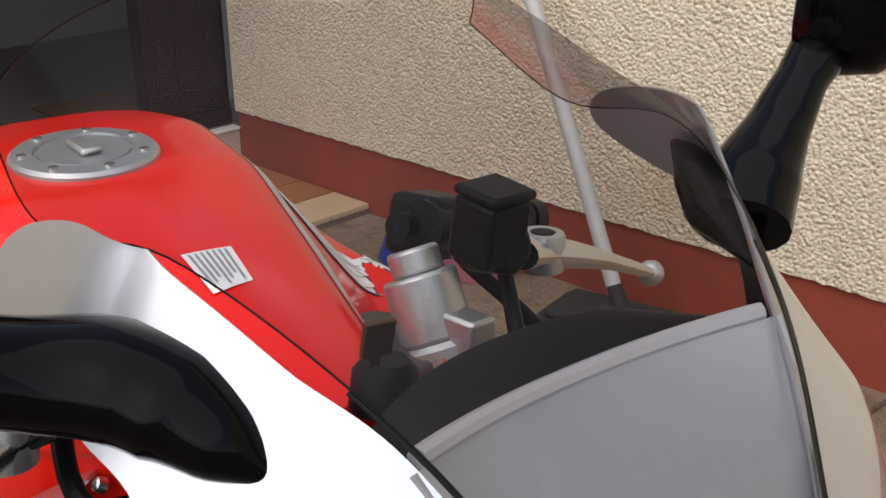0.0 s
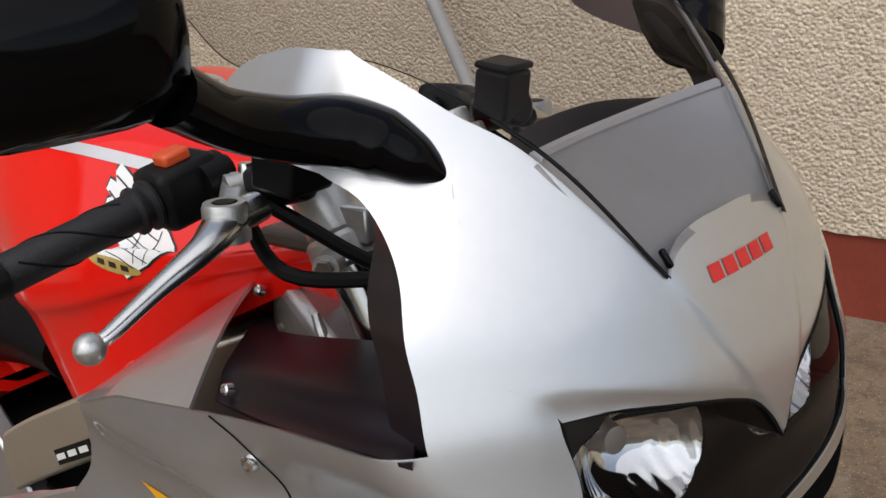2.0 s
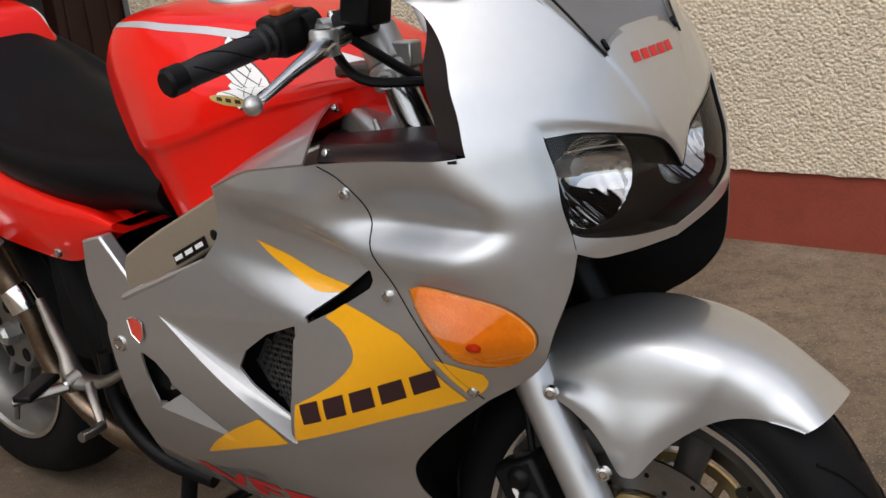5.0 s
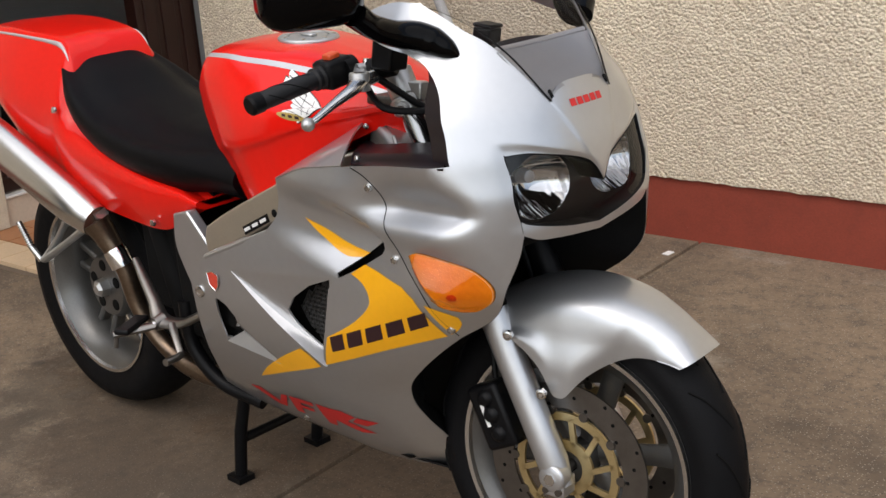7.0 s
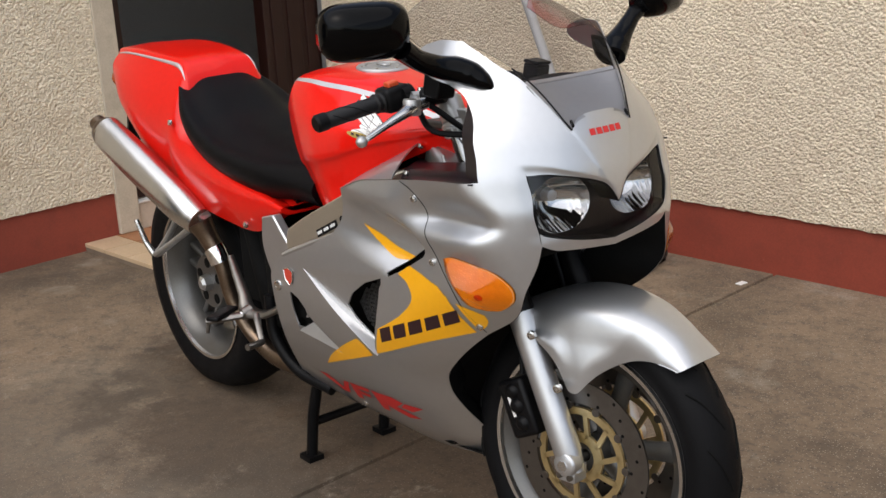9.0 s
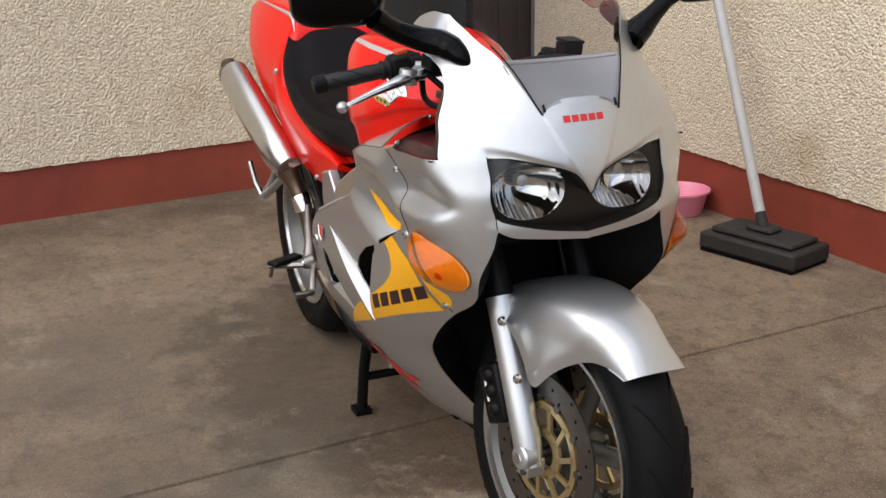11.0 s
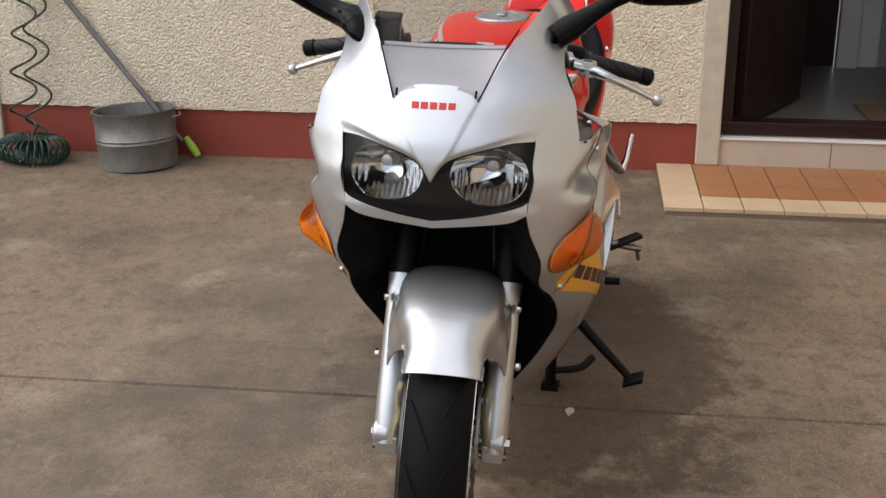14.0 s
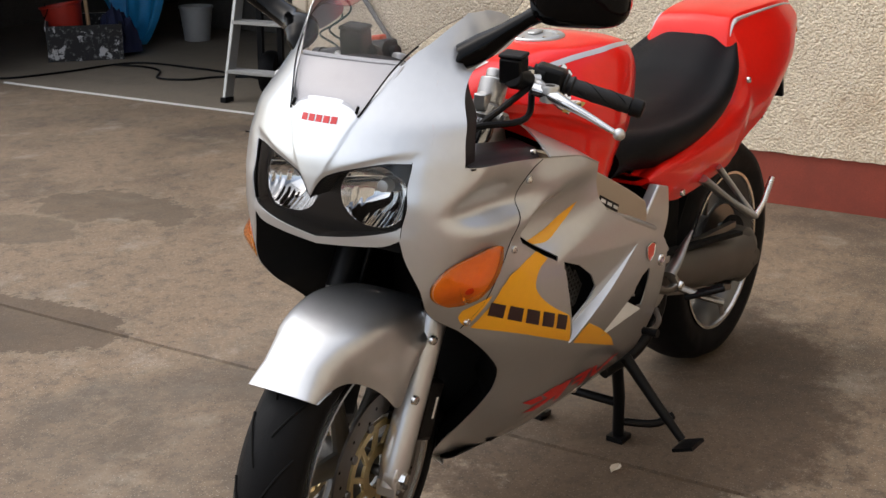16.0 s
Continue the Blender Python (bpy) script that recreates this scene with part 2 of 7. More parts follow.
def sheet(outline, step, holes=(), creases=()):
    """Triangles that fill a flat outline, with holes and with creases that edges follow."""
    from mathutils.geometry import delaunay_2d_cdt
    O = np.array(outline, float)
    lo, hi = O.min(0), O.max(0)
    gx, gy = np.meshgrid(np.arange(lo[0] + step / 2, hi[0], step), np.arange(lo[1] + step / 2, hi[1], step * 0.87))
    gx = gx + (np.arange(gx.shape[0]) % 2)[:, None] * step / 2
    G = np.c_[gx.ravel(), gy.ravel()]
    G = G[inside(O, G)]
    lines = [(list(map(tuple, outline)), True)] + [(list(map(tuple, h)), True) for h in holes] + [(list(map(tuple, c)), False) for c in creases]
    pts, edges = [], []
    for line, loop in lines:
        L = np.array(line)
        dense = []
        for i in range(len(L) if loop else len(L) - 1):
            a, b = L[i], L[(i + 1) % len(L)]
            k = max(1, int(np.linalg.norm(b - a) / step))
            dense += [a + (b - a) * j / k for j in range(k)]
        if not loop:
            dense.append(L[-1])
        s = len(pts)
        pts += [tuple(p) for p in dense]
        edges += [(s + i, s + i + 1) for i in range(len(dense) - 1)] + ([(s + len(dense) - 1, s)] if loop else [])
    D = np.array(pts)
    near = np.min(np.hypot(G[:, None, 0] - D[None, :, 0], G[:, None, 1] - D[None, :, 1]), axis=1) if len(G) else np.array([])
    G = G[near > step * 0.45] if len(G) else G
    out = delaunay_2d_cdt([Vector(p) for p in pts] + [Vector(p) for p in G], edges, [], 0, 1e-6)
    P = np.array([tuple(v) for v in out[0]])
    F = np.array([f for f in out[2]])
    C = P[F].mean(1)
    keep = inside(O, C)
    for h in holes:
        keep &= ~inside(h, C)
    return P, F[keep]


def over(xs, ys, soft=0.35):
    """A soft curve through knots."""
    xs = np.array(xs, float)
    d = np.linspace(xs[0], xs[-1], 401)
    v = np.interp(d, xs, ys)
    k = max(1, int(soft * 400 / (len(xs) - 1) / 2))
    for _ in range(2):
        pad = np.r_[2 * v[0] - v[k:0:-1], v, 2 * v[-1] - v[-2:-k - 2:-1]]
        v = np.convolve(pad, np.ones(2 * k + 1) / (2 * k + 1), "valid")
    return lambda q: np.interp(q, d, v)


# ---- setting: yard and house, in the house's own axes ----
HOUSE = pose(0, 0, 0, 0, 0, 5.5)
WALL_A, SIDE_B, PLINTH = -2.335, 1.815, 0.216


def rough_wall(name, base, stain):
    """Rendered wall with thrown pebble dash."""
    m = material(name, base, 0.9, 0, 0.10, 3)
    n, l = m.node_tree.nodes, m.node_tree.links
    b = n["Principled BSDF"]
    co = n["Texture Coordinate"]
    cells = n.new("ShaderNodeTexVoronoi")
    cells.inputs["Scale"].default_value = 105
    warp = n.new("ShaderNodeTexNoise")
    warp.inputs["Scale"].default_value, warp.inputs["Detail"].default_value, warp.inputs["Roughness"].default_value = 70, 7, 0.7
    mixv = n.new("ShaderNodeMath")
    mixv.operation = "SUBTRACT"
    l.new(co.outputs["Object"], cells.inputs["Vector"])
    l.new(co.outputs["Object"], warp.inputs["Vector"])
    l.new(warp.outputs["Fac"], mixv.inputs[0])
    half = n.new("ShaderNodeMath")
    half.operation = "MULTIPLY"
    half.inputs[1].default_value = 0.85
    l.new(cells.outputs["Distance"], half.inputs[0])
    l.new(half.outputs[0], mixv.inputs[1])
    bump = n.new("ShaderNodeBump")
    bump.inputs["Strength"].default_value, bump.inputs["Distance"].default_value = 1.0, 0.013
    l.new(mixv.outputs[0], bump.inputs["Height"])
    l.new(bump.outputs["Normal"], b.inputs["Normal"])
    old = n["Mix"]
    blot = n.new("ShaderNodeTexNoise")
    blot.inputs["Scale"].default_value, blot.inputs["Detail"].default_value = 1.6, 7
    rng = n.new("ShaderNodeMapRange")
    rng.inputs["From Min"].default_value, rng.inputs["From Max"].default_value, rng.inputs["To Max"].default_value = 0.60, 0.78, 0.7
    l.new(co.outputs["Object"], blot.inputs["Vector"])
    l.new(blot.outputs["Fac"], rng.inputs["Value"])
    dirt = n.new("ShaderNodeMix")
    dirt.data_type = "RGBA"
    dirt.inputs["B"].default_value = (*stain, 1)
    l.new(rng.outputs[0], dirt.inputs["Factor"])
    speck = n.new("ShaderNodeTexNoise")
    speck.inputs["Scale"].default_value, speck.inputs["Detail"].default_value = 170, 3
    tone = n.new("ShaderNodeSeparateColor")
    l.new(cells.outputs["Color"], tone.inputs[0])
    pale = n.new("ShaderNodeMapRange")
    pale.inputs["From Min"].default_value, pale.inputs["From Max"].default_value, pale.inputs["To Max"].default_value = 0.45, 1.0, 0.42
    l.new(tone.outputs[0], pale.inputs["Value"])
    stone = n.new("ShaderNodeMix")
    stone.data_type = "RGBA"
    stone.inputs["B"].default_value = (0.58, 0.45, 0.30, 1)
    l.new(pale.outputs[0], stone.inputs["Factor"])
    few = n.new("ShaderNodeMapRange")
    few.inputs["From Min"].default_value, few.inputs["From Max"].default_value, few.inputs["To Max"].default_value = 0.57, 0.68, 0.40
    l.new(co.outputs["Object"], speck.inputs["Vector"])
    l.new(speck.outputs["Fac"], few.inputs["Value"])
    grit = n.new("ShaderNodeMix")
    grit.data_type = "RGBA"
    grit.inputs["B"].default_value = (0.33, 0.24, 0.15, 1)
    l.new(few.outputs[0], grit.inputs["Factor"])
    l.new(old.outputs["Result"], stone.inputs["A"])
    l.new(stone.outputs["Result"], grit.inputs["A"])
    l.new(grit.outputs["Result"], dirt.inputs["A"])
    l.new(dirt.outputs["Result"], b.inputs["Base Color"])
    return m


def blotched(name, light, dark, chips, scale, low, high, rough=0.85, bump=0.5):
    """Weathered concrete or paint: large stains, fine grain, small pale chips."""
    m = material(name, light, rough, 0, 0.16, scale * 6, bump, 160)
    n, l = m.node_tree.nodes, m.node_tree.links
    b, co, old = n["Principled BSDF"], n["Texture Coordinate"], n["Mix"]
    src = old.outputs["Result"]
    for k, (col, sc, lo, hi, most) in enumerate(((dark, scale, low, high, 0.85), (dark, scale * 5, 0.55, 0.75, 0.45), (chips, scale * 45, 0.70, 0.74, 0.5))):
        t = n.new("ShaderNodeTexNoise")
        t.inputs["Scale"].default_value, t.inputs["Detail"].default_value, t.inputs["Roughness"].default_value = sc, 8, 0.65
        r = n.new("ShaderNodeMapRange")
        r.inputs["From Min"].default_value, r.inputs["From Max"].default_value, r.inputs["To Max"].default_value = lo, hi, most
        x = n.new("ShaderNodeMix")
        x.data_type = "RGBA"
        x.inputs["B"].default_value = (*col, 1)
        l.new(co.outputs["Object"], t.inputs["Vector"])
        l.new(t.outputs["Fac"], r.inputs["Value"])
        l.new(r.outputs[0], x.inputs["Factor"])
        l.new(src, x.inputs["A"])
        src = x.outputs["Result"]
    l.new(src, b.inputs["Base Color"])
    return m


RENDER = rough_wall("cream_roughcast", (0.93, 0.80, 0.61), (0.50, 0.34, 0.19))
CONCRETE = blotched("yard_concrete", (0.206, 0.147, 0.095), (0.073, 0.051, 0.033), (0.36, 0.31, 0.25), 1.1, 0.46, 0.66)


def weathered(m):
    """Exposed aggregate, mottled wear, oil spots and hairline crazing in a concrete material."""
    n, l = m.node_tree.nodes, m.node_tree.links
    b, co = n["Principled BSDF"], n["Texture Coordinate"]
    src = b.inputs["Base Color"].links[0].from_socket
    for kind, sc, lo, hi, most, col in (("N", 14, 0.50, 0.62, 0.52, (0.080, 0.062, 0.044)), ("N", 48, 0.52, 0.60, 0.42, (0.075, 0.058, 0.042)), ("N", 3.2, 0.56, 0.68, 0.6, (0.30, 0.26, 0.205)), ("V", 130, 0.26, 0.12, 0.6, (0.44, 0.39, 0.31)), ("V", 80, 0.20, 0.10, 0.75, (0.035, 0.028, 0.022)), ("N", 0.55, 0.56, 0.66, 0.55, (0.075, 0.060, 0.045)), ("V", 1.6, 0.05, 0.03, 0.7, (0.03, 0.024, 0.02))):
        t = n.new("ShaderNodeTexNoise" if kind == "N" else "ShaderNodeTexVoronoi")
        t.inputs["Scale"].default_value = sc
        if kind == "N":
            t.inputs["Detail"].default_value, t.inputs["Roughness"].default_value = 9, 0.68
        r = n.new("ShaderNodeMapRange")
        r.inputs["From Min"].default_value, r.inputs["From Max"].default_value, r.inputs["To Max"].default_value = lo, hi, most
        x = n.new("ShaderNodeMix")
        x.data_type = "RGBA"
        x.inputs["B"].default_value = (*col, 1)
        l.new(co.outputs["Object"], t.inputs["Vector"])
        l.new(t.outputs[0], r.inputs["Value"])
        l.new(r.outputs[0], x.inputs["Factor"])
        l.new(src, x.inputs["A"])
        src = x.outputs["Result"]
    l.new(src, b.inputs["Base Color"])


def stained(m, spots):
    """Damp, flaking patches with ragged edges and a paler rim, at (x, y, length, width). Soft ones also paint shade on
    the ground round the motorcycle.
    """
    n, l = m.node_tree.nodes, m.node_tree.links
    b, co = n["Principled BSDF"], n["Texture Coordinate"]
    src = b.inputs["Base Color"].links[0].from_socket
    rag = n.new("ShaderNodeTexNoise")
    rag.inputs["Scale"].default_value, rag.inputs["Detail"].default_value, rag.inputs["Roughness"].default_value = 3.2, 12, 0.78
    l.new(co.outputs["Object"], rag.inputs["Vector"])
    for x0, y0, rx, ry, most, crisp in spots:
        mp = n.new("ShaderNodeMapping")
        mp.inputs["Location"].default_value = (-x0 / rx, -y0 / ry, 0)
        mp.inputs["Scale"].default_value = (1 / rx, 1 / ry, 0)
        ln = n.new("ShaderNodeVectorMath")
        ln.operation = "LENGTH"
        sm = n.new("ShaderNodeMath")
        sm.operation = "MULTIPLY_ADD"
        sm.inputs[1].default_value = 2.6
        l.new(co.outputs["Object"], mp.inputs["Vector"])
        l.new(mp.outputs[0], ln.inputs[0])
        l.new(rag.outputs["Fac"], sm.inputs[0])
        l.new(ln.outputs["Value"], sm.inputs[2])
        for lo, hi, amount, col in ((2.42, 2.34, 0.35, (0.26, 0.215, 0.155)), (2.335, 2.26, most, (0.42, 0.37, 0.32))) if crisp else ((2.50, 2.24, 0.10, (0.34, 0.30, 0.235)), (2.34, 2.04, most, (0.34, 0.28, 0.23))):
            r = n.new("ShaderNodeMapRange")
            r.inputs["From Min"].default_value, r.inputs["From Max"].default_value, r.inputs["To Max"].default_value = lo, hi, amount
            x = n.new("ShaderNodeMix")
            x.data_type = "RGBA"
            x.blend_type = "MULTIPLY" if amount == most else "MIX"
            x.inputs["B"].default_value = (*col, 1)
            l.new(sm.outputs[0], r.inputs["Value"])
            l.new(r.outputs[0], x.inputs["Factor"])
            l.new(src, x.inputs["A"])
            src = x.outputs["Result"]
    l.new(src, b.inputs["Base Color"])


def yard(x, y):
    return (HOUSE.inverted() @ Vector((x, y, 0)))[:2]


weathered(CONCRETE)
# soft spots mix dark stains with shade painted under and beside the motorcycle
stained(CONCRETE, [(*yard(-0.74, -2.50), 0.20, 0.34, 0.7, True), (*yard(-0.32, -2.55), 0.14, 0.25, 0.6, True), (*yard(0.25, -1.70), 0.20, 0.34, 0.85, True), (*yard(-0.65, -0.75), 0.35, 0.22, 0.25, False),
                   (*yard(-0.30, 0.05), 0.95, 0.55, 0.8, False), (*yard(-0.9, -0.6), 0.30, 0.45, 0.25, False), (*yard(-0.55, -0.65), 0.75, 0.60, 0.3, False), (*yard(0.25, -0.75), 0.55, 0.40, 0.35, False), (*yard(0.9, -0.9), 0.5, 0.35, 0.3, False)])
GARAGE_FLOOR = blotched("garage_concrete", (0.20, 0.165, 0.122), (0.13, 0.105, 0.078), (0.27, 0.25, 0.22), 1.1, 0.5, 0.75)
OXIDE = blotched("oxide_red_paint", (0.245, 0.044, 0.024), (0.16, 0.030, 0.018), (0.36, 0.28, 0.22), 2.0, 0.5, 0.75, 0.65, 0.3)
TRIM = blotched("beige_trim_paint", (0.50, 0.43, 0.33), (0.34, 0.29, 0.22), (0.25, 0.20, 0.15), 2.5, 0.5, 0.75, 0.7, 0.2)
CREAM_TILE = material("cream_tile", (0.56, 0.415, 0.265), 0.45, 0, 0.12, 9, 0.1, 200)
TERRA = material("terracotta_tile", (0.35, 0.150, 0.062), 0.40, 0, 0.16, 8, 0.1, 200)
RISER = material("riser_tile", (0.50, 0.42, 0.33), 0.35, 0, 0.10, 7)
WOOD = material("dark_brown_door", (0.020, 0.007, 0.005), 0.40, 0, 0.3, 12, 0.1, 90, Specular_IOR_Level=0.3)
# hall wall and floor greys set low, carrying the interior's dimness in colour
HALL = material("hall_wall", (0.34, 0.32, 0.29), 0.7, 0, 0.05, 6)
HALL_FLOOR = material("hall_floor_tile", (0.15, 0.13, 0.11), 0.35, 0, 0.12, 8)
WHITEWOOD = material("white_gloss_wood", (0.70, 0.68, 0.64), 0.3, 0, 0.04, 8)
GROUT = material("mortar", (0.20, 0.15, 0.11), 0.9, 0, 0.2, 40, 0.4, 200)


def house(name, shape, mat, label, kind="structure", parent=None, category="", **kw):
    ob = link(name, *shape, mat, parent, smooth=kw.pop("smooth", False), **kw)
    if parent is None:
        ob.matrix_basis = HOUSE.copy()
        tagged(ob, label, category, "", kind)
    return ob


def ragged_wall(along, z0, z1, seed):
    """The face edge of thrown render hangs unevenly over the plinth: (position, drop) pairs."""
    r = random.Random(seed)
    n = max(2, int((along[1] - along[0]) / 0.02))
    return [(along[0] + (along[1] - along[0]) * i / n, z0 - 0.002 - 0.005 * r.random()) for i in range(n + 1)]


def wall_slab(axis, face, thick, along, z0, z1, seed):
    """A wall with an uneven lower lip. axis a: stands across a; b: across b."""
    lip = ragged_wall(along, z0, z1, seed)
    s = -1 if axis == "a" else 1
    V, F = [], []
    for p, zl in lip:
        for d, z in ((0, zl), (0.004, zl - 0.001), (0.004, z1), (thick, z1), (thick, z0)):
            q = face + s * (d if d == thick else 0.0)
            V.append((q, p, z) if axis == "a" else (p, q, z))
    m = 5
    for i in range(len(lip) - 1):
        for j in range(m):
            k = (j + 1) % m
            F.append((i * m + j, i * m + k, (i + 1) * m + k, (i + 1) * m + j))
    F += [tuple(range(m)), tuple(range(len(V) - m, len(V)))]
    return V, F


# ground: one sheet with a sawn joint across the yard
ga = [-60, WALL_A - 0.001, -1.2, 0.0225, 0.027, 0.033, 0.0375, 1.4, 60]
gz = [0, 0, 0, 0, -0.012, -0.012, 0, 0, 0]
gb = [-60, -8, -5, -3, -1.5, 0, 1.5, 3, 8, 60]
house("ground", grid([[(a, b, z) for a, z in zip(ga, gz)] for b in gb]), CONCRETE, "stained grey-brown concrete yard with shade painted round the motorcycle and one sawn joint", category="ground")

house("wall_back", wall_slab("a", WALL_A + 0.012, 0.30, (-2.44, 0.638), PLINTH, 2.75, 1), RENDER, "cream roughcast house wall above a red plinth", category="wall")
house("wall_over_door", wall_slab("a", WALL_A + 0.012, 0.30, (0.638, SIDE_B + 0.3), 2.25, 2.75, 2), RENDER, "cream roughcast wall over the door", category="wall")
house("wall_over_garage", wall_slab("a", WALL_A + 0.012, 0.30, (-5.35, -2.44), 2.25, 2.75, 3), RENDER, "cream roughcast wall over the garage opening", category="wall")
house("wall_garage_end", wall_slab("a", WALL_A + 0.012, 0.30, (-9.0, -5.48), 0.0, 2.75, 4), RENDER, "cream roughcast wall beside the garage", category="wall")
house("wall_side", wall_slab("b", SIDE_B - 0.012, 0.30, (WALL_A, 6.0), PLINTH, 2.75, 5), RENDER, "cream roughcast side wall with rusty stains", category="wall")
house("plinth_back", box((WALL_A - 0.2, -2.44, -0.05), (WALL_A, 0.638, PLINTH)), OXIDE, "oxide red painted plinth of the back wall", category="plinth")
house("plinth_side", box((WALL_A + 0.001, SIDE_B, -0.05), (6.0, SIDE_B + 0.2, PLINTH)), OXIDE, "oxide red painted plinth with flaked paint", category="plinth")
# unseen wall added only to close the yard and feed reflections
house("wall_far_unseen", box((9.0, -9.0, 0), (9.25, 6.0, 1.5)), TRIM, "grey-beige unseen wall added to close the yard and fill reflections", category="wall")
# eaves board added above the back wall, out of view
house("eaves_out_of_view", box((WALL_A - 0.3, -9.0, 2.75), (WALL_A + 0.25, SIDE_B, 2.85)), TRIM, "beige eaves board added out of view", category="eaves")

# door jamb and step
house("door_jamb", join(box((WALL_A - 0.28, 0.638, 0.035), (WALL_A + 0.02, 0.735, 2.25))), TRIM, "beige painted door surround, chipped near its foot", category="door surround", bevel=0.006)
house("garage_jamb", box((WALL_A - 0.34, -2.525, 0.0), (WALL_A + 0.025, -2.44, 2.25)), TRIM, "beige painted garage door jamb", category="jamb", bevel=0.006)
house("garage_jamb_far", box((WALL_A - 0.40, -5.48, 0.0), (WALL_A + 0.025, -5.35, 2.25)), TRIM, "beige painted far garage jamb", category="jamb", bevel=0.006)

STEP_B0, STEP_A1, TILE = 0.478, -1.665, 0.147
step = house("door_step", box((WALL_A, STEP_B0 + 0.004, -0.02), (STEP_A1 - 0.004, SIDE_B - 0.001, 0.022)), GROUT, "low tiled doorstep, cream border round terracotta tiles", category="doorstep")
riser = house("door_riser", box((WALL_A - 0.02, 0.725, 0.0), (WALL_A - 0.006, SIDE_B, 0.148)), GROUT, "cream tiled riser under the door", category="riser")
for b0, b1 in ((0.727, 1.195), (1.199, 1.66), (1.664, SIDE_B - 0.002)):
    house("tile", box((WALL_A - 0.008, b0, 0.022), (WALL_A + 0.002, b1, 0.143)), RISER, "", parent=riser, bevel=0.0015)
house("nosing", box((WALL_A - 0.03, 0.727, 0.144), (WALL_A + 0.010, SIDE_B - 0.002, 0.155)), WHITEWOOD, "", parent=riser, bevel=0.003)
nb = int((SIDE_B - STEP_B0) / TILE)
wb = (SIDE_B - 0.002 - STEP_B0) / nb
for i in range(nb):
    for j in range(4):
        a1 = STEP_A1 - j * 0.170
        a0 = a1 - 0.165
        a0 = max(a0, WALL_A + 0.003)
        cream = i == 0 or j == 0
        house("tile", box((a0, STEP_B0 + i * wb, 0.018), (a1, STEP_B0 + (i + 1) * wb - 0.004, 0.034 + 0.0006 * ((i * 7 + j * 3) % 3))), CREAM_TILE if cream else TERRA, "", parent=step, bevel=0.0015)

# hall behind the door
house("hall_floor", box((-5.2, 0.45, 0.10), (WALL_A - 0.03, 2.9, 0.16)), HALL_FLOOR, "grey tiled hall floor", category="floor")
# dark slab added where the far end of the hall is simply unlit
house("hall_wall_back", box((-4.30, 0.451, 0.161), (-4.15, 1.519, 2.6)), WOOD, "dark brown slab standing in for the unlit end of the hall", category="wall")
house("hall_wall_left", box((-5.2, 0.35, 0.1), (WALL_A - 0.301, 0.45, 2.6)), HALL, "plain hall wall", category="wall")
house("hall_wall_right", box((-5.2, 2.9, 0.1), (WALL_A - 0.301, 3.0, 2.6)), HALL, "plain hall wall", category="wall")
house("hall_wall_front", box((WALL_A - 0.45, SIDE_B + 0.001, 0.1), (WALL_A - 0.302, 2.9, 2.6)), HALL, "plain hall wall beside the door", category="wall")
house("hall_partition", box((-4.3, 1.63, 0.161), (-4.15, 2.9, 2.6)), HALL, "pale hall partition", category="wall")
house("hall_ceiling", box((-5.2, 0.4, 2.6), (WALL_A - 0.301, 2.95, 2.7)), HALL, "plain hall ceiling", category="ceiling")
house("door_frame", join(box((WALL_A - 0.14, 0.726, 0.155), (WALL_A - 0.03, SIDE_B - 0.003, 0.215)), box((WALL_A - 0.14, 0.726, 0.2151), (WALL_A - 0.03, 0.785, 2.22))), WOOD, "dark brown stained door frame", category="door frame", bevel=0.004)
side_panel = house("door_1", box((WALL_A - 0.11, 1.50, 0.216), (WALL_A - 0.04, SIDE_B - 0.003, 2.22)), WOOD, "dark brown panelled fixed door leaf", category="door", bevel=0.004)
for b0, b1 in ((1.54, 1.60), (1.63, 1.70), (1.73, 1.79)):
    house("panel", box((WALL_A - 0.043, b0, 0.30), (WALL_A - 0.032, b1, 2.1)), WOOD, "", parent=side_panel, bevel=0.004)
leaf = house("door_2", moved(box((-0.76, 0, 0), (0, 0.045, 2.0)), pose(WALL_A - 0.15, 0.80, 0.175, 0, 0, -27)), WOOD, "dark brown front door standing open into the hall", category="door", bevel=0.004)
house("casing", join(box((-4.13, 1.52, 0.161), (-4.07, 1.63, 2.2)), box((-4.149, 1.631, 0.161), (-4.13, 1.75, 2.2))), WHITEWOOD, "white gloss door casing in the hall", category="casing", bevel=0.004)
house("door_mat", box((-3.05, 1.42, 0.161), (-2.62, 1.85, 0.172)), material("coir", (0.16, 0.085, 0.04), 0.95, 0, 0.3, 60, 0.8, 500), "brown coir mat on the hall floor", kind="", category="mat", bevel=0.004)

# garage
house("garage_floor", box((-8.0, -7.2, -0.3), (WALL_A - 0.335, -2.2, 0.004)), GARAGE_FLOOR, "pale concrete garage floor", category="floor")
house("garage_threshold", box((WALL_A - 0.350, -5.05, 0.0045), (WALL_A - 0.334, -2.525, 0.012)), WHITEWOOD, "pale threshold strip of the garage", category="threshold")
# near-black colour puts the garage's dimness into its walls, ceiling and boards
dim = material("dimmed_garage_surface", (0.10, 0.09, 0.08), 0.9, 0, 0.25, 4)
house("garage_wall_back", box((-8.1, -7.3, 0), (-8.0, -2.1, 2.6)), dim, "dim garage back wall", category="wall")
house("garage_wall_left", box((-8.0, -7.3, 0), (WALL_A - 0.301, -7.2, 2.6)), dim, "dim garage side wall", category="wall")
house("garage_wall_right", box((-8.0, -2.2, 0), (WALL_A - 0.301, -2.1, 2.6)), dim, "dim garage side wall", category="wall")
